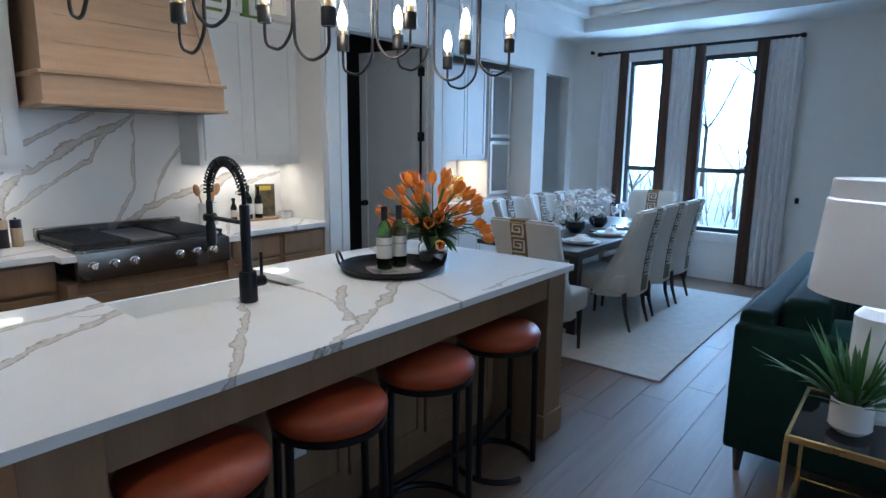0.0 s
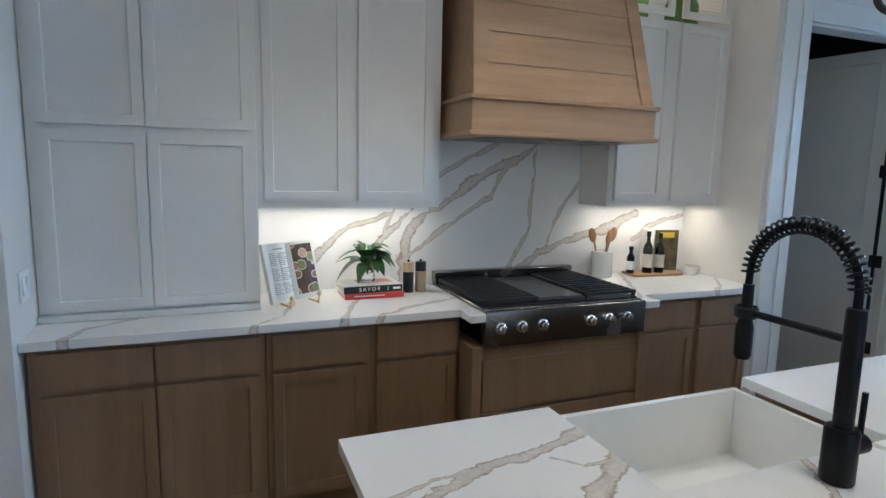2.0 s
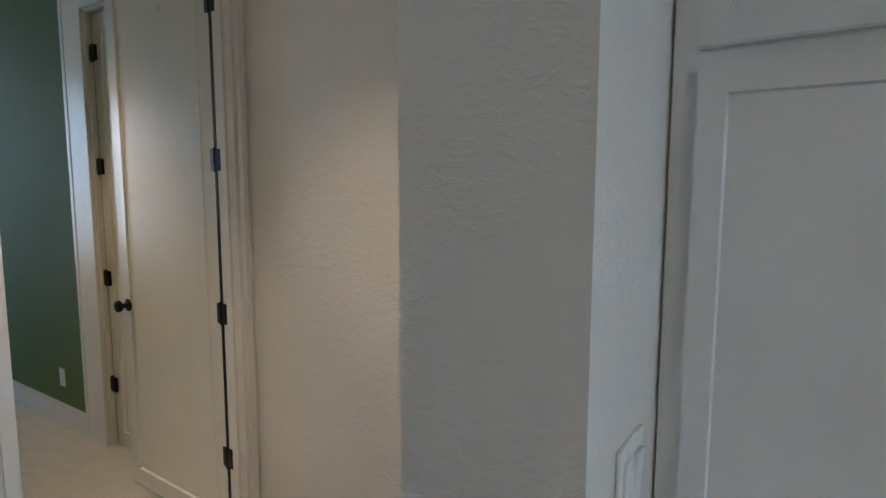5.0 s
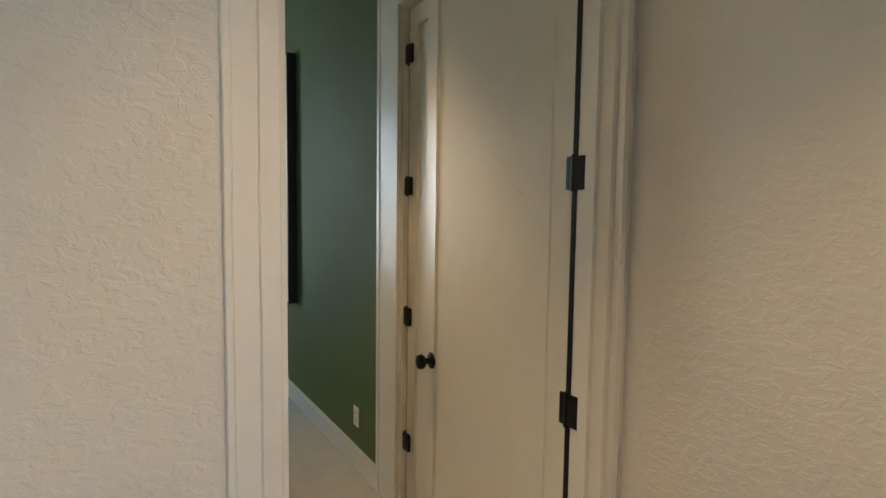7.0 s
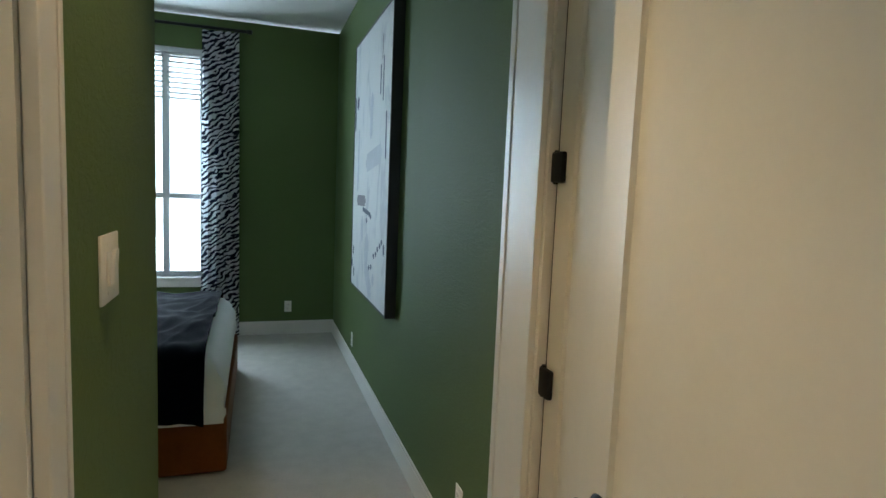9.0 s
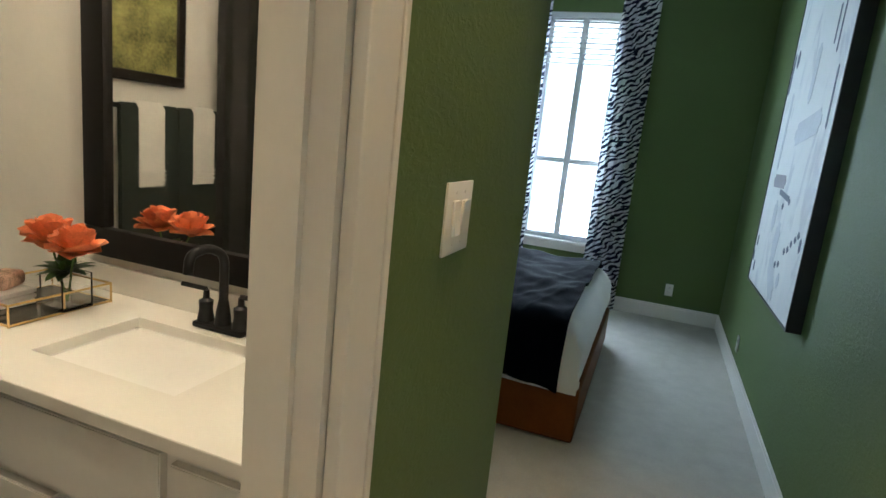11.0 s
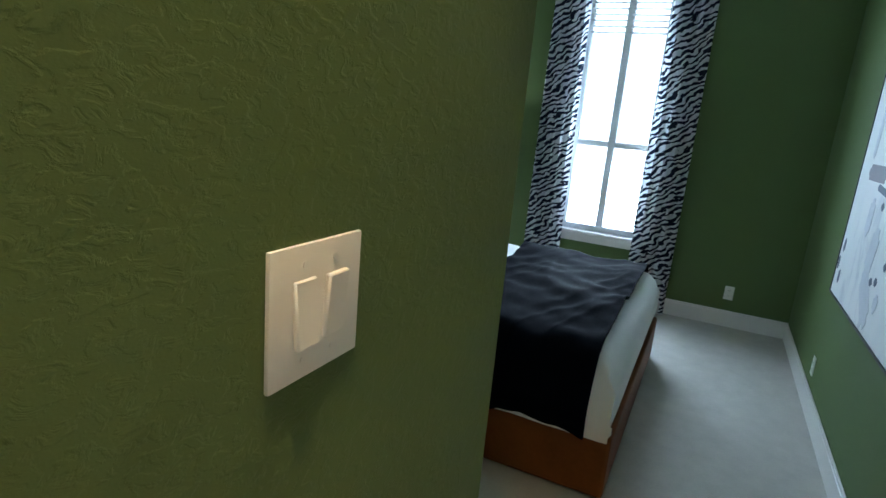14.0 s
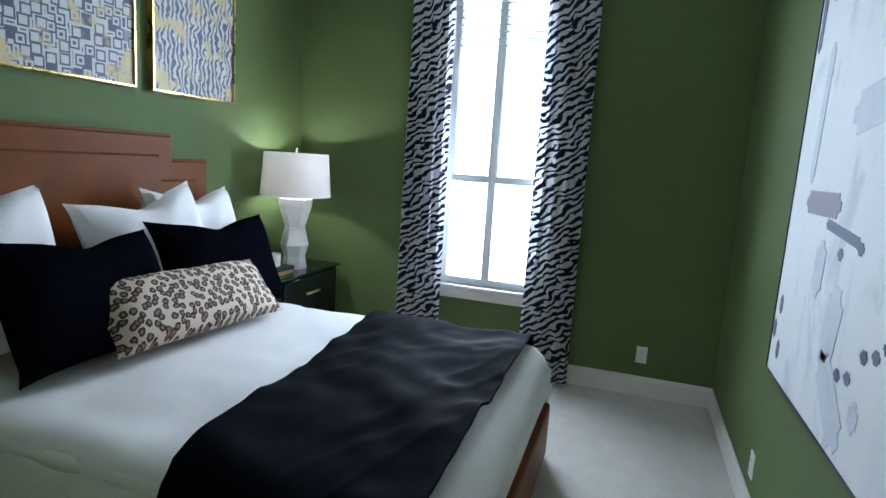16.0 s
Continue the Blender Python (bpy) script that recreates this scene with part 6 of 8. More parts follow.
for i in range(64):
    a, e = i * 2.4, rnd.uniform(0.45, 1.45)
    bm = bmesh.new()
    leaf(bm, (0.03 * math.cos(a), 0.03 * math.sin(a), 0.09), (math.cos(a) * math.cos(e), math.sin(a) * math.cos(e), math.sin(e)), rnd.uniform(0.2, 0.33), 0.02, rnd.uniform(0.05, 0.45), 0.4, 7)
    part("blade", bm, GRASS, gp)


def table_lamp(at, r0, r1, z0, z1, label, lit, facets=None):
    ob = thing("table_lamp", label, "lamp", at)
    if facets:
        bm = lathe(bmesh.new(), facets, seg=6)
        b = part("base", bm, CER, ob, "faceted white ceramic base", smooth=False)
    else:
        part("base", lathe(bmesh.new(), [(0, 0), (0.09, 0), (0.092, 0.02), (0.085, 0.03), (0.085, z0 - 0.08), (0.06, z0 - 0.05), (0, z0 - 0.05)]), CER, ob)
    part("neck", lathe(bmesh.new(), [(0, z0 - 0.06), (0.012, z0 - 0.06), (0.012, z0 + 0.06), (0, z0 + 0.06)], seg=12), BRASS, ob)
    sh = part("shade", lathe(bmesh.new(), [(r0, z0), (r1, z1), (r1 - 0.003, z1), (r0 - 0.003, z0)], seg=40, close=True), SHADE, ob, "white fabric drum shade")
    part("finial", lathe(bmesh.new(), [(0, z1 - 0.01), (0.006, z1 - 0.01), (0.006, z1 + 0.01), (0.014, z1 + 0.02), (0.01, z1 + 0.035), (0, z1 + 0.038)], seg=12), CHROME, ob)
    part("spider", tube(bmesh.new(), [(-r1 + 0.003, 0, z1 - 0.008), (r1 - 0.003, 0, z1 - 0.008)], 0.002, 6), CHROME, ob)
    if lit:
        lamp("table_lamp_bulb", "POINT", pose(at[0], at[1], at[2] + z0 * 0.35 + z1 * 0.65), lit, (0.95, 0.96, 1.0), 0.03)
    return ob


SHADE, n_, b_ = material("lamp shade linen")
b_.inputs["Base Color"].default_value = (0.82, 0.80, 0.78, 1)
b_.inputs["Roughness"].default_value = 0.9
tr = n_.nodes.new("ShaderNodeBsdfTranslucent")
tr.inputs[0].default_value = (0.85, 0.82, 0.78, 1)
ms = n_.nodes.new("ShaderNodeMixShader")
ms.inputs[0].default_value = 0.25
n_.links.new(b_.outputs[0], ms.inputs[1])
n_.links.new(tr.outputs[0], ms.inputs[2])
n_.links.new(ms.outputs[0], n_.nodes["Material Output"].inputs[0])
bump(n_, b_, noise_node(n_, coords(n_, (1, 1, 6)), 220, 3), 0.2, 0.001)
tiered = table_lamp((3.15, 0.075, 0.5975), 0.235, 0.21, 0.44, 0.76, "white ceramic table lamp with a tiered drum shade", 2.5)
part("upper_tier", lathe(bmesh.new(), [(0.204, 0.768), (0.198, 0.83), (0.195, 0.83), (0.201, 0.768)], seg=40, close=True), SHADE, tiered, "narrow upper shade tier")
part("finial_stem", lathe(bmesh.new(), [(0, 0.79), (0.005, 0.79), (0.005, 0.835), (0.013, 0.842), (0.010, 0.856), (0, 0.858)], seg=12), BRASS, tiered)

# ---- outside the dining windows ----
BARK = plain("grey bark", (0.10, 0.085, 0.07), 0.9, vary=0.3, scale=10, grain=0.8, gscale=60)
rnd = random.Random(77)


def bare_tree(at, height, spread, depth=5):
    ob = thing("bare_tree", "leafless winter tree in the garden", "tree", at, group="garden trees")
    limbs = []

    def grow(bm, p, d, ln, r, lv):
        pts = [p]
        for i in range(4):
            d = (d + Vector((rnd.uniform(-1, 1), rnd.uniform(-1, 1), rnd.uniform(-0.3, 0.6))) * 0.14).normalized()
            pts.append(pts[-1] + d * ln / 4)
        tube(bm, pts, r, 6 if lv < 2 else 4, 0.6)
        if lv < depth:
            for k in range(3 if lv else 4):
                nd = (d + Vector((rnd.uniform(-1, 1), rnd.uniform(-1, 1), rnd.uniform(-0.2, 0.7))) * spread).normalized()
                grow(bm, pts[-1 - (k % 2)], nd, ln * rnd.uniform(0.6, 0.8), r * 0.55, lv + 1)
    bm = bmesh.new()
    trunk_top = Vector((0, 0, height * 0.3))
    tube(bm, [(0, 0, -0.1), (0.05, 0.03, height * 0.15), trunk_top], height * 0.014, 8, 0.7)
    part("trunk", bm, BARK, ob)
    for k in range(4):
        bm = bmesh.new()
        a = k * 1.57 + rnd.uniform(0, 1)
        grow(bm, trunk_top, Vector((math.cos(a) * 0.7, math.sin(a) * 0.7, 0.8)).normalized(), height * 0.26, height * 0.007, 1)
        part("limb", bm, BARK, ob)
    return ob


for x, y, h in ((27, 3.9, 9.5), (13.5, 5.0, 3.0), (30, 8.0, 9), (15, 2.1, 3.4), (17, 3.6, 3.8), (28, 0.2, 10)):
    bare_tree((x, y, -0.3), h, 0.75, 4)
rnd = random.Random(8)
hedge = bmesh.new()
for i in range(260):
    x, y = rnd.uniform(13, 17), rnd.uniform(-1, 9)
    d = Vector((rnd.uniform(-0.3, 0.3), rnd.uniform(-0.35, 0.35), 1))
    h = rnd.uniform(0.9, 2.4)
    tube(hedge, [(x, y, -0.3), Vector((x, y, -0.3)) + d * h * 0.5, Vector((x, y, -0.3)) + d * h + Vector((rnd.uniform(-0.2, 0.2), rnd.uniform(-0.2, 0.2), 0))], 0.012, 3, 0.4)
solid("bare_shrubs", hedge, BARK, "tangle of leafless shrubs along the garden", "shrubs", kind="stuff")
hs = thing("neighbour_house", "pale grey neighbouring house with a dark eave", "house", (14.5, 9.2, -0.3))
part("wall", B(-4.5, 4.0, -1.6, 3, 0, 4.6), plain("pale siding", (0.55, 0.62, 0.68), 0.7, vary=0.04), hs)
part("roof", skew(bmesh.new(), [(-5.0, -2.1, 4.6), (4.5, -2.1, 4.6), (4.5, 3.5, 4.6), (-5.0, 3.5, 4.6)], [(-5, 0.6, 6.4), (4.5, 0.6, 6.4), (4.5, 0.8, 6.4), (-5, 0.8, 6.4)]), plain("roof shingle", (0.07, 0.08, 0.09), 0.9, vary=0.3), hs)
part("eave", B(-5.0, 4.5, -2.12, -2.0, 4.42, 4.62), plain("eave board", (0.25, 0.32, 0.38), 0.6), hs)
solid("backdrop_garden", B(60, 60.2, -12, 34, -1, 26), glow("hazy bright sky", (0.56, 0.79, 1.0), SKYGLOW), "pale bright sky beyond the garden", "backdrop", kind="structure")


# ---- bedroom ----
def zebra(name):
    """Short wavy navy strokes on white cotton, which lets some light through."""
    m, n, b = material(name)
    c = n.nodes.new("ShaderNodeTexCoord")
    tilt = n.nodes.new("ShaderNodeMapping")
    tilt.inputs["Rotation"].default_value = (radians(-33), 0, 0)
    tilt.inputs["Scale"].default_value = (0.3, 1, 1)
    n.links.new(c.outputs["Object"], tilt.inputs[0])
    sep = n.nodes.new("ShaderNodeSeparateXYZ")
    n.links.new(tilt.outputs[0], sep.inputs[0])
    drift, wob = noise_node(n, tilt.outputs[0], 6.0, 1, 0.5), noise_node(n, tilt.outputs[0], 17.0, 1, 0.5)
    ph = math_node(n, "ADD", math_node(n, "MULTIPLY", sep.outputs[2], 2 * math.pi / 0.043), math_node(n, "ADD", math_node(n, "MULTIPLY", drift, 16.0), math_node(n, "MULTIPLY", wob, 8.0)))
    band = math_node(n, "SINE", ph)
    mp = n.nodes.new("ShaderNodeMapping")
    mp.inputs["Scale"].default_value = (3.0, 11.0, 26.0)
    n.links.new(tilt.outputs[0], mp.inputs[0])
    gap = math_node(n, "MULTIPLY_ADD", noise_node(n, mp.outputs[0], 1.3, 1, 0.5), 5.0, -2.5)
    f = math_node(n, "MULTIPLY_ADD", math_node(n, "ADD", band, gap), 0.25, 0.5)
    col = ramp(n, f, [(0.46, (0.006, 0.010, 0.034)), (0.52, (0.80, 0.80, 0.82))])
    n.links.new(col, b.inputs["Base Color"])
    b.inputs["Roughness"].default_value = 0.85
    bump(n, b, noise_node(n, c.outputs["Object"], 300, 2), 0.3, 0.001)
    tr = n.nodes.new("ShaderNodeBsdfTranslucent")
    n.links.new(col, tr.inputs[0])
    ms = n.nodes.new("ShaderNodeMixShader")
    ms.inputs[0].default_value = 0.5
    n.links.new(b.outputs[0], ms.inputs[1])
    n.links.new(tr.outputs[0], ms.inputs[2])
    n.links.new(ms.outputs[0], n.nodes["Material Output"].inputs[0])
    return m


ZEBRA = zebra("zebra print cotton")
bw0, bw1, bz0, bz1 = 2.60, 3.29, 0.60, 2.76
wn2 = thing("window_bedroom", "white-framed bedroom window with a slatted blind", "window", (BX, 2.945, bz0), kind="structure")
WFRAME = plain("white window frame", (0.76, 0.78, 0.80), 0.35, vary=0.02, grain=0)
hw, hh = (bw1 - bw0) / 2, bz1 - bz0
bm = bmesh.new()
for a in ((-hw, hw, 0, 0.05), (-hw, hw, hh - 0.06, hh), (-hw, -hw + 0.045, 0.05, hh - 0.06), (hw - 0.045, hw, 0.05, hh - 0.06)):
    box(bm, -0.12, -0.05, a[0], a[1], a[2], a[3])
part("window_frame", bm, WFRAME, wn2)
part("mullion", B(-0.115, -0.045, -0.03, 0.03, 0.05, hh - 0.06, r=0.004), WFRAME, wn2)
for s in (-1, 1):
    part("meeting_rail", B(-0.115, -0.05, min(s * 0.03, s * (hw - 0.045)), max(s * 0.03, s * (hw - 0.045)), 0.755, 0.805, r=0.004), WFRAME, wn2)
    for z0, z1 in ((0.05, 0.755), (0.805, hh - 0.06)):
        part("pane", B(-0.09, -0.086, min(s * 0.03, s * (hw - 0.045)), max(s * 0.03, s * (hw - 0.045)), z0, z1), GLASS, wn2, "clear window pane").visible_shadow = False
part("window_sill", B(-0.05, 0.035, -hw - 0.04, hw + 0.04, -0.03, 0.0, r=0.004), TRIM, wn2)
part("apron_trim", B(0.0, 0.014, -hw - 0.02, hw + 0.02, -0.10, -0.03, r=0.003), TRIM, wn2)
bl = thing("window_blind", "raised white slatted blind in the window", "blind", (BX - 0.03, 2.945, bz1))
part("headrail", B(-0.02, 0.02, -hw + 0.01, hw - 0.01, -0.05, -0.002, r=0.003), WFRAME, bl)
for i in range(9):
    for s in (-1, 1):
        bm = B(-0.024, 0.024, min(s * 0.015, s * (hw - 0.02)), max(s * 0.015, s * (hw - 0.02)), -0.0015, 0.0015)
        bmesh.ops.transform(bm, matrix=pose(0, 0, -0.085 - i * 0.047, 0, 28), verts=bm.verts)
        part("slat", bm, WFRAME, bl)
rod = thing("curtain_rod", "dark curtain rod over the bedroom window", "curtain rod", (BX + 0.09, 2.95, 2.95))
part("rod", tube(bmesh.new(), [(0, -0.72, 0), (0, 0.72, 0)], 0.014, 10), BLACK, rod)
for y in (-0.74, 0.74):
    part("finial", lathe(bmesh.new(), [(0, -0.03), (0.02, -0.02), (0.02, 0.02), (0, 0.03)], seg=12), BLACK, rod).matrix_basis = pose(0, y, 0, 90)
for y in (-0.62, 0.62):
    part("bracket", B(-0.09, 0.0, y - 0.01, y + 0.01, -0.012, 0.012), BLACK, rod)
for y0, y1 in ((2.33, 2.64), (3.275, 3.60)):
    dr = thing("window_drape", "navy and white zebra print drape", "curtain", (BX + 0.09, (y0 + y1) / 2, 0.012), group="bedroom drapes")
    part("cloth", drape(bmesh.new(), -(y1 - y0) / 2, (y1 - y0) / 2, 0, 0, 2.915, 0.035, 4.5, 56, 0.08), ZEBRA, dr)
solid("backdrop_bedroom", B(-14.2, -14, -9, 15, -0.3, 12), glow("bright overcast sky", (0.93, 0.97, 1.0), BEDGLOW), "bright white sky beyond the bedroom window", "backdrop", kind="structure")

# framed abstract on the long wall
AX0, AX1, AZ0, AZ1, AY = -6.144, -4.872, 0.776, 2.59, 4.478
art = thing("wall_art", "large pale abstract canvas in a black frame", "painting", ((AX0 + AX1) / 2, 4.5435, AZ0))
ax, ay, az = (AX0 + AX1) / 2, 4.5435, AZ0
CANVAS, n_, b_ = material("pale painted canvas")
v = coords(n_, 1.0)
sm_ = ramp(n_, noise_node(n_, coords(n_, (2.2, 1, 0.9)), 2.2, 4, 0.6, 0.8), [(0.36, (0.60, 0.61, 0.66)), (0.46, (0.76, 0.77, 0.79)), (0.7, (0.80, 0.80, 0.81))])
n_.links.new(sm_, b_.inputs["Base Color"])
b_.inputs["Roughness"].default_value = 0.6
bump(n_, b_, noise_node(n_, v, 320, 3), 0.3, 0.001)
part("canvas", B(AX0 + 0.012 - ax, AX1 - 0.012 - ax, AY + 0.004 - ay, -0.01, 0.012, AZ1 - AZ0 - 0.012), CANVAS, art)
for a in ((AX0, AX0 + 0.012, AZ0, AZ1), (AX1 - 0.012, AX1, AZ0, AZ1), (AX0 + 0.012, AX1 - 0.012, AZ0, AZ0 + 0.012), (AX0 + 0.012, AX1 - 0.012, AZ1 - 0.012, AZ1)):
    part("frame", B(a[0] - ax, a[1] - ax, AY - ay, 0, a[2] - az, a[3] - az), BLACKC, art, "thin black frame")
SLATE, MAUVE, HAZE = plain("slate blue paint", (0.10, 0.125, 0.19), 0.6), plain("mauve grey paint", (0.25, 0.23, 0.27), 0.6), plain("pale grey wash", (0.60, 0.62, 0.68), 0.6, vary=0.12)


def mark(x0, x1, z0, z1, mat, rot=0.0):
    bm = B(-(x1 - x0) / 2, (x1 - x0) / 2, -0.0015, 0.0, -(z1 - z0) / 2, (z1 - z0) / 2)
    bmesh.ops.bevel(bm, geom=[e for e in bm.edges if abs(e.verts[0].co.y - e.verts[1].co.y) > 1e-4], offset=min(x1 - x0, z1 - z0) * 0.3, segments=3, affect="EDGES")
    ob = part("brush_mark", bm, mat, art)
    ob.matrix_basis = pose((x0 + x1) / 2 - ax, AY + 0.0035 - ay, (z0 + z1) / 2 - az, 0, rot)


mark(-5.94, -5.60, 1.40, 1.475, MAUVE)
mark(-5.70, -5.41, 1.352, 1.382, SLATE, 6)
for x, z in ((-5.40, 1.34), (-5.54, 1.307), (-5.416, 1.0), (-5.344, 1.015), (-5.267, 1.095), (-5.20, 1.115), (-5.15, 1.15), (-5.085, 1.178), (-5.035, 1.205)):
    mark(x - 0.022, x + 0.022, z - 0.017, z + 0.017, SLATE)
for x, z in ((-6.10, 0.95), (-6.06, 1.05), (-6.02, 0.89), (-4.97, 1.165)):
    mark(x - 0.018, x + 0.018, z - 0.035, z + 0.035, SLATE)
mark(-6.11, -6.07, 1.95, 2.20, SLATE, 2)
mark(-5.01, -4.985, 1.70, 1.98, SLATE, -2)
mark(-5.12, -5.10, 2.05, 2.32, SLATE)
mark(-5.20, -5.18, 2.10, 2.28, SLATE)
mark(-5.16, -5.145, 2.30, 2.45, MAUVE)
mark(-6.02, -5.96, 2.10, 2.2, SLATE)
for a in ((-5.62, -5.10, 1.66, 1.78, -6), (-5.58, -5.46, 1.0, 1.22, 10), (-5.6, -5.3, 0.86, 0.98, 40), (-5.95, -5.9, 1.5, 1.95, 3), (-5.75, -5.66, 1.15, 1.33, 0), (-5.5, -5.42, 1.85, 2.15, 4), (-5.3, -5.24, 0.9, 0.98, 0)):
    mark(*a[:4], HAZE, a[4])

# bed
COGNAC = plain("cognac leather", (0.165, 0.050, 0.011), 0.45, vary=0.18, scale=6, grain=0.2, gscale=160, Specular_IOR_Level=0.12)
SHEET = plain("white bedding", (0.80, 0.78, 0.77), 0.85, vary=0.03, scale=5, grain=0.25, gscale=260)
NAVY = plain("navy throw", (0.0022, 0.0030, 0.0062), 0.8, vary=0.25, grain=0.3, gscale=260, Specular_IOR_Level=0.03)
XL, XR, YH, YFT = -6.545, -4.745, 1.42, 3.63
bcx = (XL + XR) / 2
bed = thing("bed", "king bed with a stepped cognac leather headboard", "bed", (bcx, 2.5, 0))
part("bed_base", B(XL - bcx, XR - bcx, 1.52 - 2.5, YFT - 2.5, 0.012, 0.30, r=0.02, seg=3), COGNAC, bed, "cognac leather bed base")


def stepped(bm, hw1, hw2, z0, z1, z2, y0, y1, r):
    pts = [(-hw2, z0), (hw2, z0), (hw2, z1), (hw1, z1), (hw1, z2), (-hw1, z2), (-hw1, z1), (-hw2, z1)]
    f = [bm.verts.new((x, y1, z)) for x, z in pts]
    b = [bm.verts.new((x, y0, z)) for x, z in pts]
    bm.faces.new(f)
    bm.faces.new(b[::-1])
    for i in range(8):
        j = (i + 1) % 8
        bm.faces.new((f[j], f[i], b[i], b[j]))
    bmesh.ops.recalc_face_normals(bm, faces=bm.faces)
    bmesh.ops.bevel(bm, geom=[e for e in bm.edges if all(abs(v.co.y - y1) < 1e-4 for v in e.verts)], offset=r, segments=3, affect="EDGES")
    return bm


hbp = part("headboard", stepped(bmesh.new(), 0.63, 0.90, 0.012, 1.41, 1.545, 1.405 - 2.5, 1.475 - 2.5, 0.022), COGNAC, bed, "stepped cognac leather headboard")
part("headboard_panel", stepped(bmesh.new(), 0.53, 0.80, 0.05, 1.31, 1.445, 1.47 - 2.5, 1.502 - 2.5, 0.026), COGNAC, hbp)
rnd = random.Random(3)


def bedding(x0, x1, y0, y1, top, drop_l, drop_r, drop_f, nx=60, ny=50, puff=0.018, seam=0.42, rise=0.0, seed=0.0):
    """A cloth that lies on the bed and hangs over its sides (and its foot)."""
    bm = bmesh.new()
    R = 0.17
    def prof(s, w0, w1, dl, dr):
        # position along a path: down the low side, over the top, down the high side
        if s < dl:
            return w0 - 0.015 - 0.035 * math.sin(min(1.0, (dl - s) / max(dl, 1e-6) * 1.15) * math.pi * 0.8), -0.145 - (dl - s) * (dl - 0.145) / max(dl, 1e-6)
        if s > dl + (w1 - w0):
            k = s - dl - (w1 - w0)
            return w1 + 0.015 + 0.035 * math.sin(min(1.0, k / max(dr, 1e-6) * 1.15) * math.pi * 0.8), -0.145 - k * (dr - 0.145) / max(dr, 1e-6)
        u = s - dl
        e = min(u, (w1 - w0) - u)
        off = 0.0
        if e < R:
            off = -(R - math.sqrt(max(0, R * R - (R - e) ** 2))) * 0.85
        return w0 + u, off
    rows = []
    Lx, Ly = drop_l + (x1 - x0) + drop_r, (y1 - y0) + drop_f
    for j in range(ny + 1):
        row = []
        sy = Ly * j / ny
        y, zy = (y0 + sy, 0.0) if sy <= y1 - y0 else (y1 + 0.02, -0.145 - (sy - (y1 - y0)) * (drop_f - 0.145) / max(drop_f, 1e-6))
        if 0 <= (y1 - y0) - sy < R and drop_f:
            e = (y1 - y0) - sy
            zy = -(R - math.sqrt(max(0, R * R - (R - e) ** 2))) * 0.85
        for i in range(nx + 1):
            x, zx = prof(Lx * i / nx, x0, x1, drop_l, drop_r)
            h = min(zx, zy)
            if h < -0.2:
                h = -0.2 + (h + 0.2) * (1 + 0.35 * noise.noise(Vector((x * 1.5 + seed, y * 2.3, 1.7))))
            flat = 1.0 if h > -0.03 else 0.35
            w = noise.noise(Vector((x * 2.2 + seed, y * 2.6, h * 3))) * puff + noise.noise(Vector((x * 7 + seed, y * 6, h * 6))) * puff * 0.45
            quilt = -0.010 * math.exp(-((((y - y0) % seam) - seam / 2) / 0.018) ** 2) * flat if seam else 0
            dx = 0.012 * noise.noise(Vector((y * 6 + seed, h * 3, 3))) * (1 - flat) * 2
            row.append(bm.verts.new((x + dx, y, top + h + w * flat + quilt + rise)))
        rows.append(row)
    fs = []
    for a, b in zip(rows, rows[1:]):
        for i in range(nx):
            fs.append(bm.faces.new((a[i], a[i + 1], b[i + 1], b[i])))
    bmesh.ops.recalc_face_normals(bm, faces=bm.faces)
    bm.normal_update()
    if fs[len(fs) // 2].normal.z < 0:
        bmesh.ops.reverse_faces(bm, faces=fs)
    bmesh.ops.solidify(bm, geom=fs, thickness=0.012)
    return bm


part("mattress", B(XL + 0.04 - bcx, XR - 0.04 - bcx, 1.50 - 2.5, YFT - 0.06 - 2.5, 0.30, 0.60, r=0.06, seg=3), SHEET, bed, "white mattress")
dv = new("duvet", mesh_of("duvet", bedding(XL + 0.02 - bcx, XR - 0.02 - bcx, 1.60 - 2.5, YFT - 0.035 - 2.5, 0.645, 0.36, 0.36, 0.30), SHEET))
dv.matrix_basis = pose(bcx, 2.5, 0)
tagged(dv, "white quilted duvet spread over the bed", "duvet")
tbm = bedding(XL + 0.015 - bcx, XR - 0.01 - bcx, 2.66 - 2.5, 3.52 - 2.5, 0.668, 0.40, 0.42, 0.0, nx=110, ny=70, puff=0.034, seam=0, seed=4.0)
for v in tbm.verts:
    # laid a little askew: the edge towards the pillows swings to the foot on one side
    k = max(0.0, (v.co.x + 0.9) / 1.8) * max(0.0, (3.52 - 2.5 - v.co.y) / 0.86)
    v.co.y += 0.19 * k
    crease = noise.noise(Vector((v.co.x * 3.1 + v.co.y * 5.0, v.co.x * 1.2 - v.co.y * 2.0, 8.3)))
    v.co.z += 0.008 * math.exp(-(crease / 0.12) ** 2)
th = new("throw_blanket", mesh_of("throw_blanket", tbm, NAVY))
th.matrix_basis = pose(bcx, 2.5, 0)
tagged(th, "navy throw draped across the foot of the bed", "blanket")
LEOP, n_, b_ = material("leopard print")
c_ = n_.nodes.new("ShaderNodeTexCoord")
sx_, cx_ = n_.nodes.new("ShaderNodeSeparateXYZ"), n_.nodes.new("ShaderNodeCombineXYZ")
n_.links.new(c_.outputs["Object"], sx_.inputs[0])
jit = noise_node(n_, c_.outputs["Object"], 38, 2)
n_.links.new(math_node(n_, "MULTIPLY_ADD", jit, 0.022, sx_.outputs[0]), cx_.inputs[0])
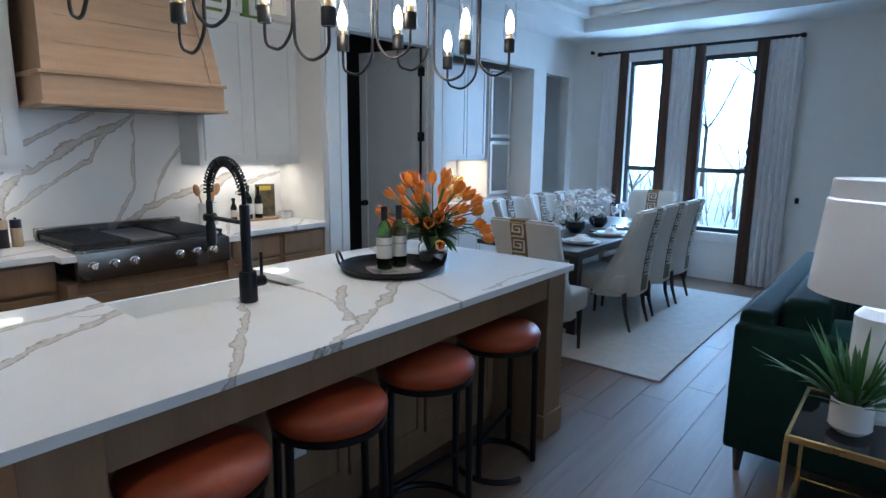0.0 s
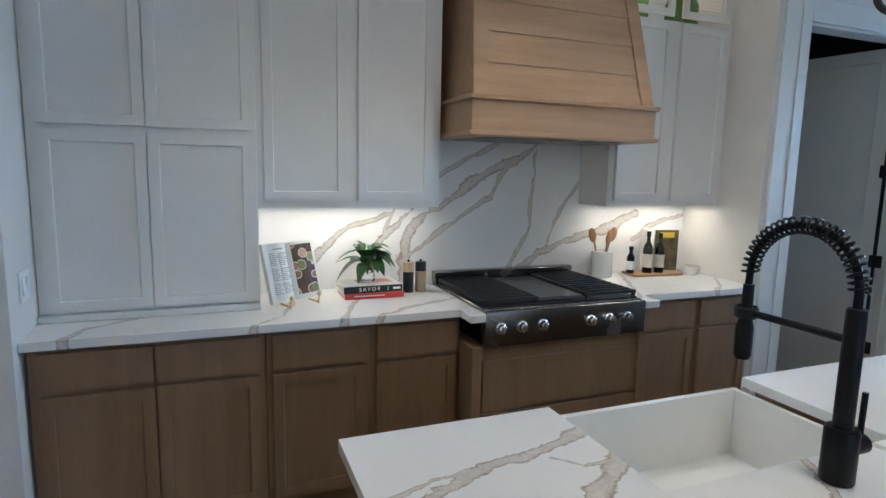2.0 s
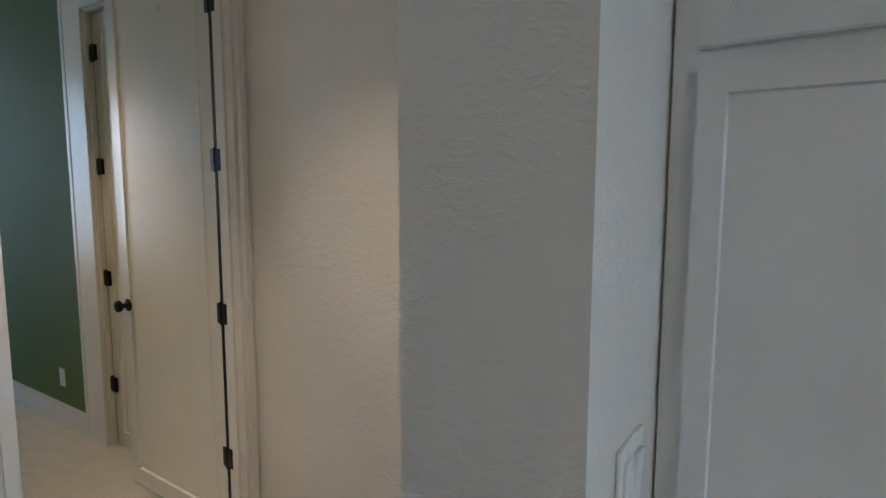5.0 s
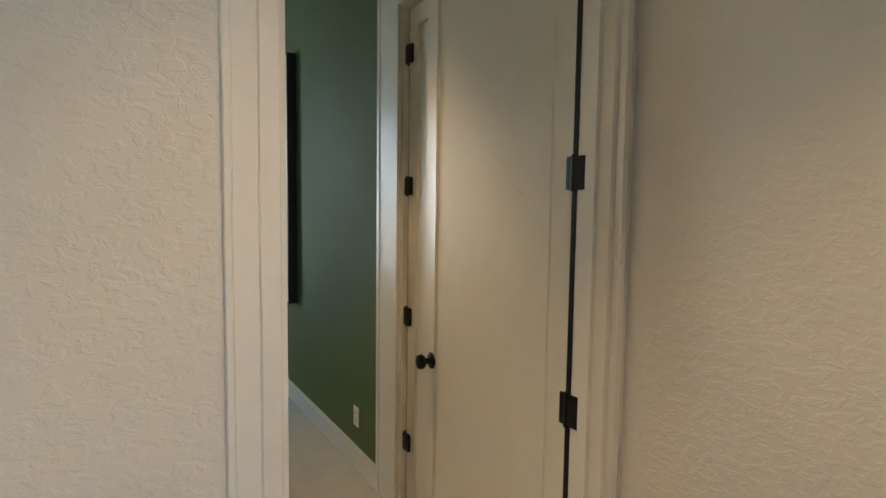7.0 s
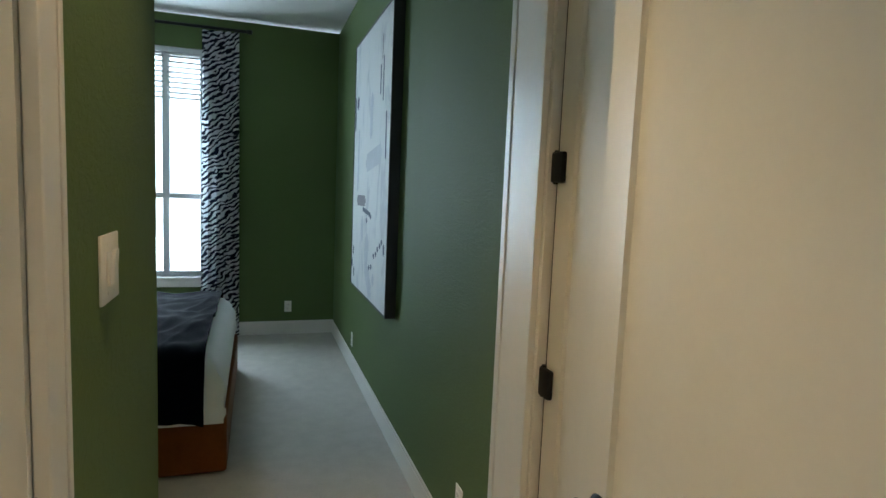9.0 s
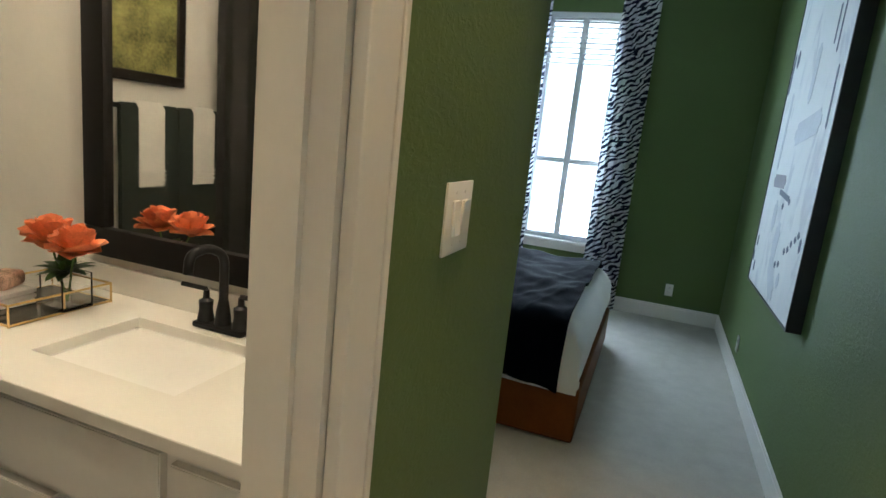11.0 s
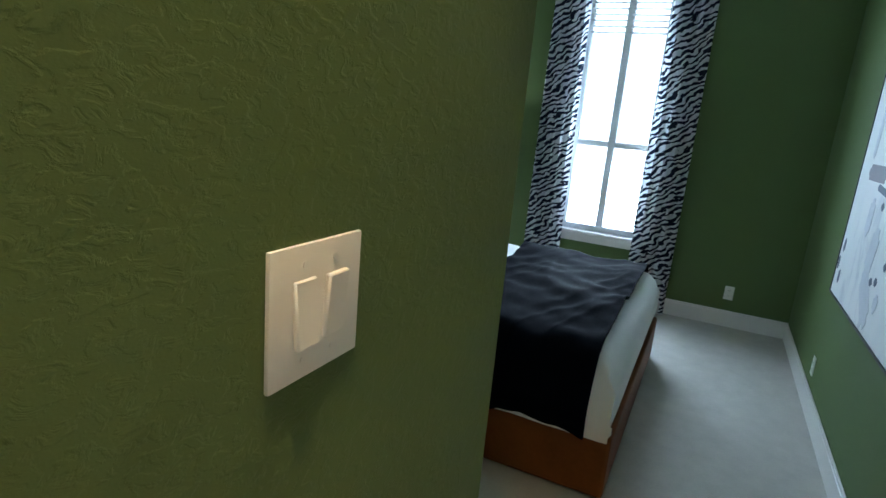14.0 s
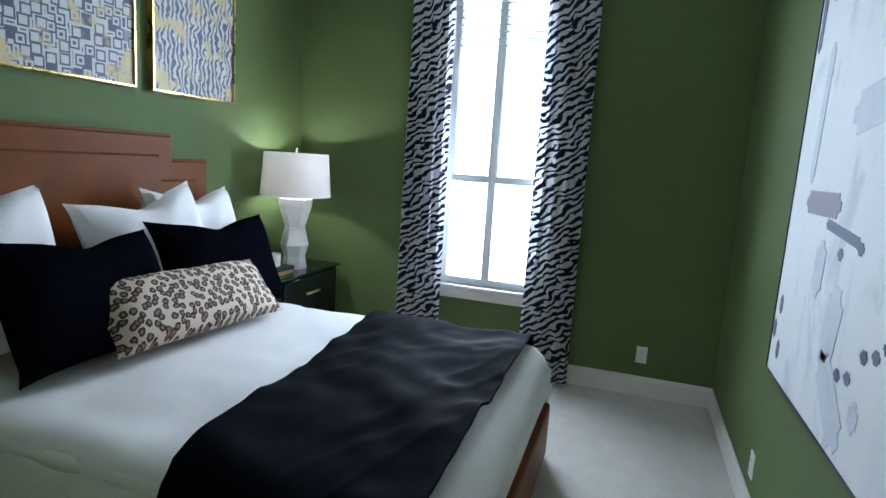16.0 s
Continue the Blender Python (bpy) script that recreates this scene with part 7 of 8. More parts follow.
n_.links.new(math_node(n_, "MULTIPLY_ADD", jit, -0.018, sx_.outputs[2]), cx_.inputs[1])
vo = n_.nodes.new("ShaderNodeTexVoronoi")
vo.voronoi_dimensions = "2D"
vo.inputs["Scale"].default_value, vo.inputs["Randomness"].default_value = 29, 0.8
n_.links.new(cx_.outputs[0], vo.inputs["Vector"])
br = ramp(n_, vo.outputs["Distance"], [(0.0, (0.24, 0.13, 0.07)), (0.20, (0.22, 0.12, 0.07)), (0.23, (0.015, 0.011, 0.012)), (0.40, (0.015, 0.012, 0.012)), (0.43, (0.60, 0.48, 0.38))])
n_.links.new(br, b_.inputs["Base Color"])
b_.inputs["Roughness"].default_value = 0.8
bump(n_, b_, noise_node(n_, c_.outputs["Object"], 400, 2), 0.3, 0.001)
pw = mesh_of("white_pillow", pillow(0.68, 0.66, 0.24, 22, 0.11, 0.06), SHEET)
for x, y, z, rx, rz, ry in ((-5.09, 1.70, 0.965, 14, 3, 3), (-5.86, 1.74, 0.945, 16, -4, 8), (-6.22, 1.68, 0.945, 13, 4, -1)):
    p_ = new("white_pillow", pw)
    p_.matrix_basis = pose(x, y, z, rx, ry, rz)
    tagged(p_, "plump white pillow leaning on the headboard", "pillow", "white pillows on the bed")
BLK = plain("black cotton", (0.003, 0.0035, 0.006), 0.85, vary=0.25, grain=0.3, gscale=260, Specular_IOR_Level=0.0)
pb = mesh_of("black_pillow", pillow(0.80, 0.52, 0.21, 22, 0.10, 0.05), BLK)
for x, y, z, rx, rz, ry in ((-5.33, 1.97, 0.890, 27, 5, -3), (-6.13, 1.92, 0.885, 23, -4, -1)):
    p_ = new("black_pillow", pb)
    p_.matrix_basis = pose(x, y, z, rx, ry, rz)
    tagged(p_, "black cotton pillow leaning on white pillows", "pillow", "black pillows on the bed")
lp = solid("lumbar_pillow", pillow(0.98, 0.33, 0.17, 18, 0.06), LEOP, "long leopard print lumbar pillow on the bed", "pillow")
lp.matrix_basis = pose(-5.715, 2.125, 0.812, 42, -2, -2)

# pictures over the bed
def print_pattern(name, kind):
    m, n, b = material(name)
    v = coords(n, 1.0)
    if kind:
        vo = n.nodes.new("ShaderNodeTexVoronoi")
        vo.distance = "CHEBYCHEV"
        vo.inputs["Scale"].default_value, vo.inputs["Randomness"].default_value = 17, 0.75
        n.links.new(v, vo.inputs["Vector"])
        f = math_node(n, "FRACT", math_node(n, "MULTIPLY", vo.outputs["Distance"], 3.2))
        ink = ramp(n, f, [(0.42, (0.05, 0.06, 0.10)), (0.5, (0.50, 0.50, 0.50))])
    else:
        wv = n.nodes.new("ShaderNodeTexWave")
        wv.inputs["Scale"].default_value, wv.inputs["Distortion"].default_value, wv.inputs["Detail Scale"].default_value = 9, 9, 1.6
        n.links.new(v, wv.inputs["Vector"])
        ink = ramp(n, wv.outputs["Fac"], [(0.42, (0.07, 0.09, 0.15)), (0.55, (0.52, 0.50, 0.46))])
    gold = ramp(n, noise_node(n, v, 7, 4, 0.6), [(0.5, (0, 0, 0)), (0.62, (1, 1, 1))])
    n.links.new(mixed(n, gold, ink, (0.52, 0.42, 0.22)), b.inputs["Base Color"])
    b.inputs["Roughness"].default_value = 0.5
    bump(n, b, noise_node(n, v, 60, 4), 0.4, 0.002)
    return m


for x0, x1, kind, lab in ((-6.82, -6.165, False, "gold-framed print of blue and cream chevrons"), (-6.06, -5.22, True, "gold-framed print of small dark squares")):
    pc = thing("framed_print", lab, "picture", ((x0 + x1) / 2, BY + 0.001, 1.765), group="prints over the bed")
    hw = (x1 - x0) / 2
    part("print", B(-hw + 0.012, hw - 0.012, 0.005, 0.028, 0.012, 0.82), print_pattern("print " + lab[-8:], kind), pc)
    for a in ((-hw, hw, 0, 0.012), (-hw, hw, 0.82, 0.832), (-hw, -hw + 0.012, 0.012, 0.82), (hw - 0.012, hw, 0.012, 0.82)):
        part("frame", B(a[0], a[1], 0, 0.04, a[2], a[3], r=0.002), BRASS, pc, "thin gold frame")

# nightstand
NS = plain("black lacquer", (0.010, 0.012, 0.012), 0.12, vary=0.1, grain=0)
ns = thing("nightstand", "black lacquer nightstand with a glass top", "nightstand", (-7.20, 1.62, 0))
part("body", B(-0.36, 0.36, -0.19, 0.18, 0.10, 0.645, r=0.004), NS, ns)
part("top", B(-0.385, 0.385, -0.21, 0.205, 0.648, 0.662, r=0.002), plain("dark glass top", (0.012, 0.03, 0.024), 0.03, vary=0, grain=0), ns, "dark glass top")
for z0, z1 in ((0.125, 0.37), (0.39, 0.63)):
    d = part("drawer", B(-0.34, 0.34, 0.18, 0.196, z0, z1, r=0.003), NS, ns)
    part("handle", B(-0.08, 0.08, 0.196, 0.215, (z0 + z1) / 2 - 0.006, (z0 + z1) / 2 + 0.006, r=0.003), BRASS, d, "brass pull")
for x in (-0.32, 0.32):
    for y in (-0.16, 0.15):
        part("leg", B(x - 0.02, x + 0.02, y - 0.02, y + 0.02, 0.012, 0.10), BRASS, ns)
table_lamp((-7.22, 1.645, 0.6625), 0.245, 0.222, 0.52, 0.82, "faceted white table lamp with a lit drum shade", 7.0,
           [(0, 0), (0.09, 0), (0.075, 0.09), (0.10, 0.17), (0.07, 0.30), (0.115, 0.45), (0.118, 0.50), (0, 0.50)])
for i, (z, c) in enumerate(((0.6625, "tan"), (0.6865, "black"))):
    m_ = plain(c + " cover", (0.35, 0.22, 0.08) if c == "tan" else (0.02, 0.02, 0.022), 0.5)
    bkx = thing("book", c + " hardback book stacked on the nightstand", "book", (-6.98, 1.66, z), rz=4 - 7 * i, group="nightstand books")
    part("pages", B(-0.10, 0.10, -0.07, 0.068, 0.003, 0.021), PAPER, bkx)
    part("cover", box(box(B(-0.105, 0.105, -0.074, 0.074, 0, 0.003), -0.105, 0.105, -0.074, 0.074, 0.021, 0.0235), -0.105, 0.105, 0.068, 0.074, 0.003, 0.021), m_, bkx)
cd = thing("candle", "white candle in a glass cup on books", "candle", (-6.98, 1.64, 0.711))
part("cup", lathe(bmesh.new(), [(0, 0), (0.045, 0), (0.047, 0.085), (0.044, 0.085), (0.042, 0.006), (0, 0.006)]), CER, cd)
part("wax", lathe(bmesh.new(), [(0, 0.07), (0.042, 0.07), (0.042, 0.06), (0, 0.06)]), WHITEQ, cd)

# ---- bathroom ----
vn = thing("bathroom_vanity", "white shaker vanity with drawers and doors", "vanity", (-2.97, 2.75, 0))
vx, vy = -2.97, 2.75
part("body", B(-3.245 - vx, -2.725 - vx, 2.11 - vy, 3.36 - vy, 0.10, 0.868, r=0.002), CABW, vn)
part("toe_kick", B(-3.245 - vx, -2.78 - vx, 2.12 - vy, 3.36 - vy, 0, 0.10), CABW, vn)


def vfront(nm, y0, y1, z0, z1, rail):
    bm = shaker(y0 - vy, y1 - vy, z0, z1, 2.725 + vx - 0.02, rail=rail)
    bmesh.ops.transform(bm, matrix=pose(0, 0, 0, 0, 0, 90), verts=bm.verts)
    part(nm, bm, CABW, vn)


for z0, z1 in ((0.70, 0.845), (0.375, 0.68), (0.125, 0.355)):
    vfront("drawer_front", 2.13, 2.408, z0, z1, 0)
vfront("false_front", 2.425, 3.03, 0.675, 0.845, 0)
vfront("door", 2.425, 2.724, 0.125, 0.645, 0.06)
vfront("door", 2.731, 3.03, 0.125, 0.645, 0.06)
for z0, z1 in ((0.665, 0.83), (0.375, 0.64), (0.125, 0.355)):
    vfront("drawer_front", 3.055, 3.345, z0, z1, 0)


def slab_with_hole(x0, x1, y0, y1, hx0, hx1, hy0, hy1, z0, z1):
    """A slab with one rectangular opening cut through it."""
    bm = bmesh.new()
    o, h = ((x0, y0), (x1, y0), (x1, y1), (x0, y1)), ((hx0, hy0), (hx1, hy0), (hx1, hy1), (hx0, hy1))
    ring = lambda pts, z: [bm.verts.new((x, y, z)) for x, y in pts]
    ot, ht, ob, hb = ring(o, z1), ring(h, z1), ring(o, z0), ring(h, z0)
    for k in range(4):
        j = (k + 1) % 4
        for f in ((ot[k], ot[j], ht[j], ht[k]), (ob[j], ob[k], hb[k], hb[j]), (ob[k], ob[j], ot[j], ot[k]), (hb[j], hb[k], ht[k], ht[j])):
            bm.faces.new(f)
    bmesh.ops.bevel(bm, geom=[e for e in bm.edges if all(abs(v.co.z - z1) < 1e-5 for v in e.verts) and not (e.verts[0] in ot) != (e.verts[1] in ot)], offset=0.002, segments=1, affect="EDGES")
    return bm


vt = thing("bathroom_countertop", "cream quartz vanity top with a backsplash", "countertop", (-2.97, 2.724, 0.87))
part("slab", slab_with_hole(-0.278, 0.285, -0.639, 0.639, -0.145, 0.155, -0.209, 0.231, 0.0, 0.03), WHITEQ, vt)
part("backsplash", B(-0.278, -0.26, -0.639, 0.639, 0.03, 0.115, r=0.002), WHITEQ, vt)
bs = thing("basin", "white rectangular undermount basin", "sink", (-2.965, 2.735, 0.72))
bm = bmesh.new()
o, i_ = [(-0.157, -0.227), (0.157, -0.227), (0.157, 0.227), (-0.157, 0.227)], [(-0.05, -0.055), (0.05, -0.055), (0.05, 0.055), (-0.05, 0.055)]
a = [bm.verts.new((x, y, 0.149)) for x, y in o]
b = [bm.verts.new((x * 0.95, y * 0.97, 0.112)) for x, y in o]
c = [bm.verts.new((x, y, 0.022)) for x, y in i_]
for p, q in ((a, b), (b, c)):
    for k in range(4):
        bm.faces.new((p[k], p[(k + 1) % 4], q[(k + 1) % 4], q[k]))
bm.faces.new(c)
bmesh.ops.bevel(bm, geom=list(bm.edges), offset=0.012, segments=2, affect="EDGES")
bmesh.ops.solidify(bm, geom=list(bm.faces), thickness=-0.01)
part("bowl", bm, FIRECLAY, bs)
part("drain", lathe(bmesh.new(), [(0, 0.030), (0.022, 0.028), (0.025, 0.024), (0, 0.024)], 0, 0), BLACK, bs)
bf = thing("basin_faucet", "matte black two-handle basin faucet", "faucet", (-3.17, 2.765, 0.9005))
part("base_plate", B(-0.028, 0.028, -0.085, 0.085, 0, 0.018, r=0.008, seg=2), BLACK, bf)
part("spout", tube(bmesh.new(), bent([(0, 0, 0.01), (0, 0, 0.215), (0.06, 0, 0.245), (0.125, 0, 0.235), (0.13, 0, 0.185)], 0.05, 8), 0.0125, 12), BLACK, bf)
part("spout_collar", lathe(bmesh.new(), [(0.024, 0.015), (0.018, 0.06), (0.0125, 0.09), (0, 0.09), (0, 0.015)]), BLACK, bf)
for y in (-0.06, 0.06):
    hb = part("handle_post", lathe(bmesh.new(), [(0, 0.015), (0.024, 0.015), (0.018, 0.05), (0.02, 0.075), (0.009, 0.082), (0.008, 0.105), (0, 0.105)], 0, y), BLACK, bf)
    part("lever", tube(bmesh.new(), [(0.0, y, 0.108), (0.012, y + math.copysign(0.075, y), 0.112)], 0.007, 8), BLACK, hb)
mr = thing("wall_mirror", "large mirror in a wide black frame", "mirror", (-3.2495, 2.745, 1.015))
part("mirror_glass", B(0.001, 0.012, -0.50, 0.50, 0.08, 1.02), MIRROR, mr, "mirror glass")
for q in ((-0.58, 0.58, 0, 0.09), (-0.58, 0.58, 1.01, 1.10), (-0.58, -0.49, 0.09, 1.01), (0.49, 0.58, 0.09, 1.01)):
    part("frame", B(0.0, 0.03, *q, r=0.006, seg=2), plain("black frame wood", (0.008, 0.007, 0.007), 0.5, Specular_IOR_Level=0.15), mr, "wide black frame")
ttr = thing("vanity_tray", "brass and glass tray on the vanity", "tray", (-3.015, 2.225, 0.9005))
part("mirror_base", B(-0.145, 0.145, -0.125, 0.125, 0, 0.006), plain("dark mirror", (0.10, 0.09, 0.085), 0.05, 1.0, vary=0, grain=0), ttr)
for z in (0.004, 0.058):
    for q in ((-0.148, 0.148, -0.128, -0.124), (-0.148, 0.148, 0.124, 0.128), (-0.148, -0.144, -0.124, 0.124), (0.144, 0.148, -0.124, 0.124)):
        part("rail", B(*q, z - 0.002, z + 0.003), BRASS, ttr)
for x in (-0.146, 0.0, 0.146):
    for y in (-0.126, 0.126):
        part("post", B(x - 0.002, x + 0.002, y - 0.002, y + 0.002, 0, 0.058), BRASS, ttr)
for q in ((-0.146, 0.146, -0.1265, -0.1255), (-0.146, 0.146, 0.1255, 0.1265)):
    part("side_glass", B(*q, 0.006, 0.056), GLASS, ttr, "clear glass side").visible_shadow = False
for k in range(3):
    tw = solid("folded_cloth", B(-0.06, 0.06, -0.055, 0.055, 0, 0.014, r=0.006, seg=2), NAPKIN, "folded white face cloth in the tray", "cloth", (-2.965, 2.175, 0.907 + k * 0.0145), rz=k * 5 - 4, group="face cloths")
FLORAL = plain("floral wrapper", (0.55, 0.36, 0.28), 0.7, vary=0.8, scale=30)
sb = solid("wrapped_soap", B(-0.05, 0.05, -0.035, 0.035, 0, 0.045, r=0.018, seg=3), FLORAL, "soap wrapped in floral paper", "soap", (-2.975, 2.165, 0.951), rz=25)
bv = thing("vase_of_peonies", "coral peonies in a square glass vase", "flowers", (-3.05, 2.315, 0.907))
bm = bmesh.new()
for q in ((-0.045, 0.045, -0.045, -0.041), (-0.045, 0.045, 0.041, 0.045), (-0.045, -0.041, -0.041, 0.041), (0.041, 0.045, -0.041, 0.041)):
    box(bm, *q, 0, 0.10)
box(bm, -0.041, 0.041, -0.041, 0.041, 0, 0.01)
part("vase", bm, GLASS, bv, "square clear glass vase")


def peony_petal(bm, at, a, e, length, width, rnd):
    """A broad cupped petal with a ruffled rim, growing outward from the heart of the blossom."""
    side = Vector((-math.sin(a), math.cos(a), 0))
    grid, p, lean = [], Vector(at), e
    for j in range(6):
        v = j / 5
        d = Vector((math.cos(a) * math.cos(lean), math.sin(a) * math.cos(lean), math.sin(lean)))
        up = side.cross(d) * -1
        half = width * (0.3 + 0.7 * math.sin(math.pi * (0.08 + 0.68 * v)))
        tip = 0.012 * v ** 3
        grid.append([bm.verts.new(p + side * u * half * (1.0 if abs(u) < 1 else 0.94) + up * (0.30 * half * u * u + 0.004 * math.sin(5 * u + 7 * a) * v * v) - d * (tip * u * u)) for u in (-1, -0.5, 0, 0.5, 1)])
        lean += (0.75 * (0.5 - v) + rnd.uniform(-0.05, 0.05)) * 0.5
        p = p + d * length / 5
    for q, r in zip(grid, grid[1:]):
        for i in range(4):
            bm.faces.new((q[i], q[i + 1], r[i + 1], r[i]))


CORAL = plain("coral petal", (0.85, 0.26, 0.105), 0.55, vary=0.32, scale=20)
rnd = random.Random(31)
for cx, cy, cz in ((0.0, -0.06, 0.20), (0.02, 0.065, 0.195)):
    stem = part("stem", tube(bmesh.new(), [(0, 0, 0.015), (cx * 0.6, cy * 0.6, 0.12), (cx, cy, cz - 0.02)], 0.003, 6), STALK, bv)
    bm = bmesh.new()
    for count, lift, length, width in ((7, 1.45, 0.058, 0.022), (9, 1.2, 0.068, 0.028), (10, 0.9, 0.076, 0.033), (9, 0.55, 0.080, 0.037), (7, 0.15, 0.080, 0.037), (4, -0.2, 0.072, 0.034)):
        for k in range(count):
            peony_petal(bm, Vector((cx, cy, cz - 0.022)), k * 6.283 / count + lift * 5 + rnd.uniform(-0.2, 0.2), lift + rnd.uniform(-0.15, 0.15), length * rnd.uniform(0.9, 1.12), width * rnd.uniform(0.9, 1.15), rnd)
    part("blossom", bm, CORAL, stem)
for k in range(26):
    a, e = k * 2.4, rnd.uniform(0.2, 1.2)
    bm = bmesh.new()
    leaf(bm, (0, 0, 0.10), (math.cos(a) * math.cos(e), math.sin(a) * math.cos(e), math.sin(e)), rnd.uniform(0.06, 0.1), 0.04, 0.3)
    part("leaf", bm, LEAF, bv)
tl = thing("toilet", "white ceramic toilet with the lid closed", "toilet", (-2.65, 1.83, 0))
def oval(bm, prof, x0=0.0, seg=32):
    return lathe(bm, prof, x0, 0, 0, seg, 1.25, 1.0)
part("bowl", oval(bmesh.new(), [(0, 0), (0.122, 0), (0.125, 0.014), (0.106, 0.05), (0.098, 0.15), (0.112, 0.22), (0.152, 0.29), (0.180, 0.345), (0.186, 0.372), (0.183, 0.385), (0, 0.385)]), FIRECLAY, tl)
part("foot", B(-0.36, -0.02, -0.098, 0.098, 0, 0.34, r=0.03, seg=3), FIRECLAY, tl)
part("seat", oval(bmesh.new(), [(0, 0.388), (0.186, 0.388), (0.19, 0.395), (0.186, 0.405), (0, 0.405)]), FIRECLAY, tl)
part("lid", oval(bmesh.new(), [(0, 0.408), (0.188, 0.408), (0.192, 0.415), (0.185, 0.428), (0.12, 0.434), (0, 0.436)]), FIRECLAY, tl)
part("tank", B(-0.575, -0.36, -0.20, 0.20, 0.34, 0.74, r=0.025, seg=3), FIRECLAY, tl)
part("tank_lid", B(-0.58, -0.35, -0.21, 0.21, 0.742, 0.775, r=0.012, seg=2), FIRECLAY, tl)
tbz = thing("towel_bar", "black towel bar on the bathroom wall", "towel bar", (-2.15, 1.42, 1.48))
part("bar", tube(bmesh.new(), [(-0.38, 0, 0), (0.38, 0, 0)], 0.008, 10), BLACK, tbz)
for x in (-0.37, 0.37):
    part("bracket", B(x - 0.012, x + 0.012, -0.058, 0.008, -0.012, 0.012), BLACK, tbz)
TOWG, TOWW = plain("dark green terry", (0.02, 0.028, 0.022), 0.95, grain=1.0, gscale=350), plain("white terry", (0.74, 0.72, 0.68), 0.95, grain=1.0, gscale=350)
for x, wd, mat_, z0, off, lab in ((-2.33, 0.34, TOWG, 0.72, 0.012, "dark green bath towel over the bar"), (-1.98, 0.34, TOWG, 0.72, 0.012, "dark green bath towel over the bar"),
                                  (-2.33, 0.155, TOWW, 1.09, 0.024, "white hand towel over a green towel"), (-1.98, 0.155, TOWW, 1.09, 0.024, "white hand towel over a green towel")):
    tw = thing("towel", lab, "towel", (x, 1.42, 0), group="hanging towels")
    pts = [(-off, z0 + 0.05), (-off, 1.475), (0, 1.485 + off), (off, 1.475), (off, z0)]
    bm = bmesh.new()
    rws = [[bm.verts.new((u * wd, y + 0.003 * math.sin(u * 14 + z * 3), z)) for u in (-0.5, -0.3, -0.1, 0.1, 0.3, 0.5)] for y, z in pts]
    fcs = [bm.faces.new((p[k], p[k + 1], q[k + 1], q[k])) for p, q in zip(rws, rws[1:]) for k in range(5)]
    bm.normal_update()
    bmesh.ops.solidify(bm, geom=fcs, thickness=0.006)
    part("cloth", bm, mat_, tw)
    if mat_ is TOWW:
        for k in range(3):
            part("band", B(-wd / 2, wd / 2, off + 0.003, off + 0.008, 1.12 + k * 0.022, 1.128 + k * 0.022), mat_, tw)
bp = thing("framed_print", "framed picture of pale green leaves", "picture", (-2.36, 1.361, 1.60))
part("print", B(-0.24, 0.24, 0.004, 0.015, 0.05, 0.52), plain("leaf print", (0.22, 0.22, 0.08), 0.5, vary=0.9, scale=7), bp)
for q in ((-0.29, 0.29, 0, 0.05), (-0.29, 0.29, 0.52, 0.57), (-0.29, -0.24, 0.05, 0.52), (0.24, 0.29, 0.05, 0.52)):
    part("frame", B(q[0], q[1], 0, 0.03, q[2], q[3], r=0.004), BRONZE, bp, "dark bronze frame")
sc = thing("shower_curtain", "charcoal shower curtain along the bathroom wall", "curtain", (-1.90, 2.0, 0.05))
part("cloth", drape(bmesh.new(), -0.55, 0.9, 0, 0, 2.1, 0.025, 9, 80), plain("charcoal cloth", (0.016, 0.015, 0.014), 0.7), sc)
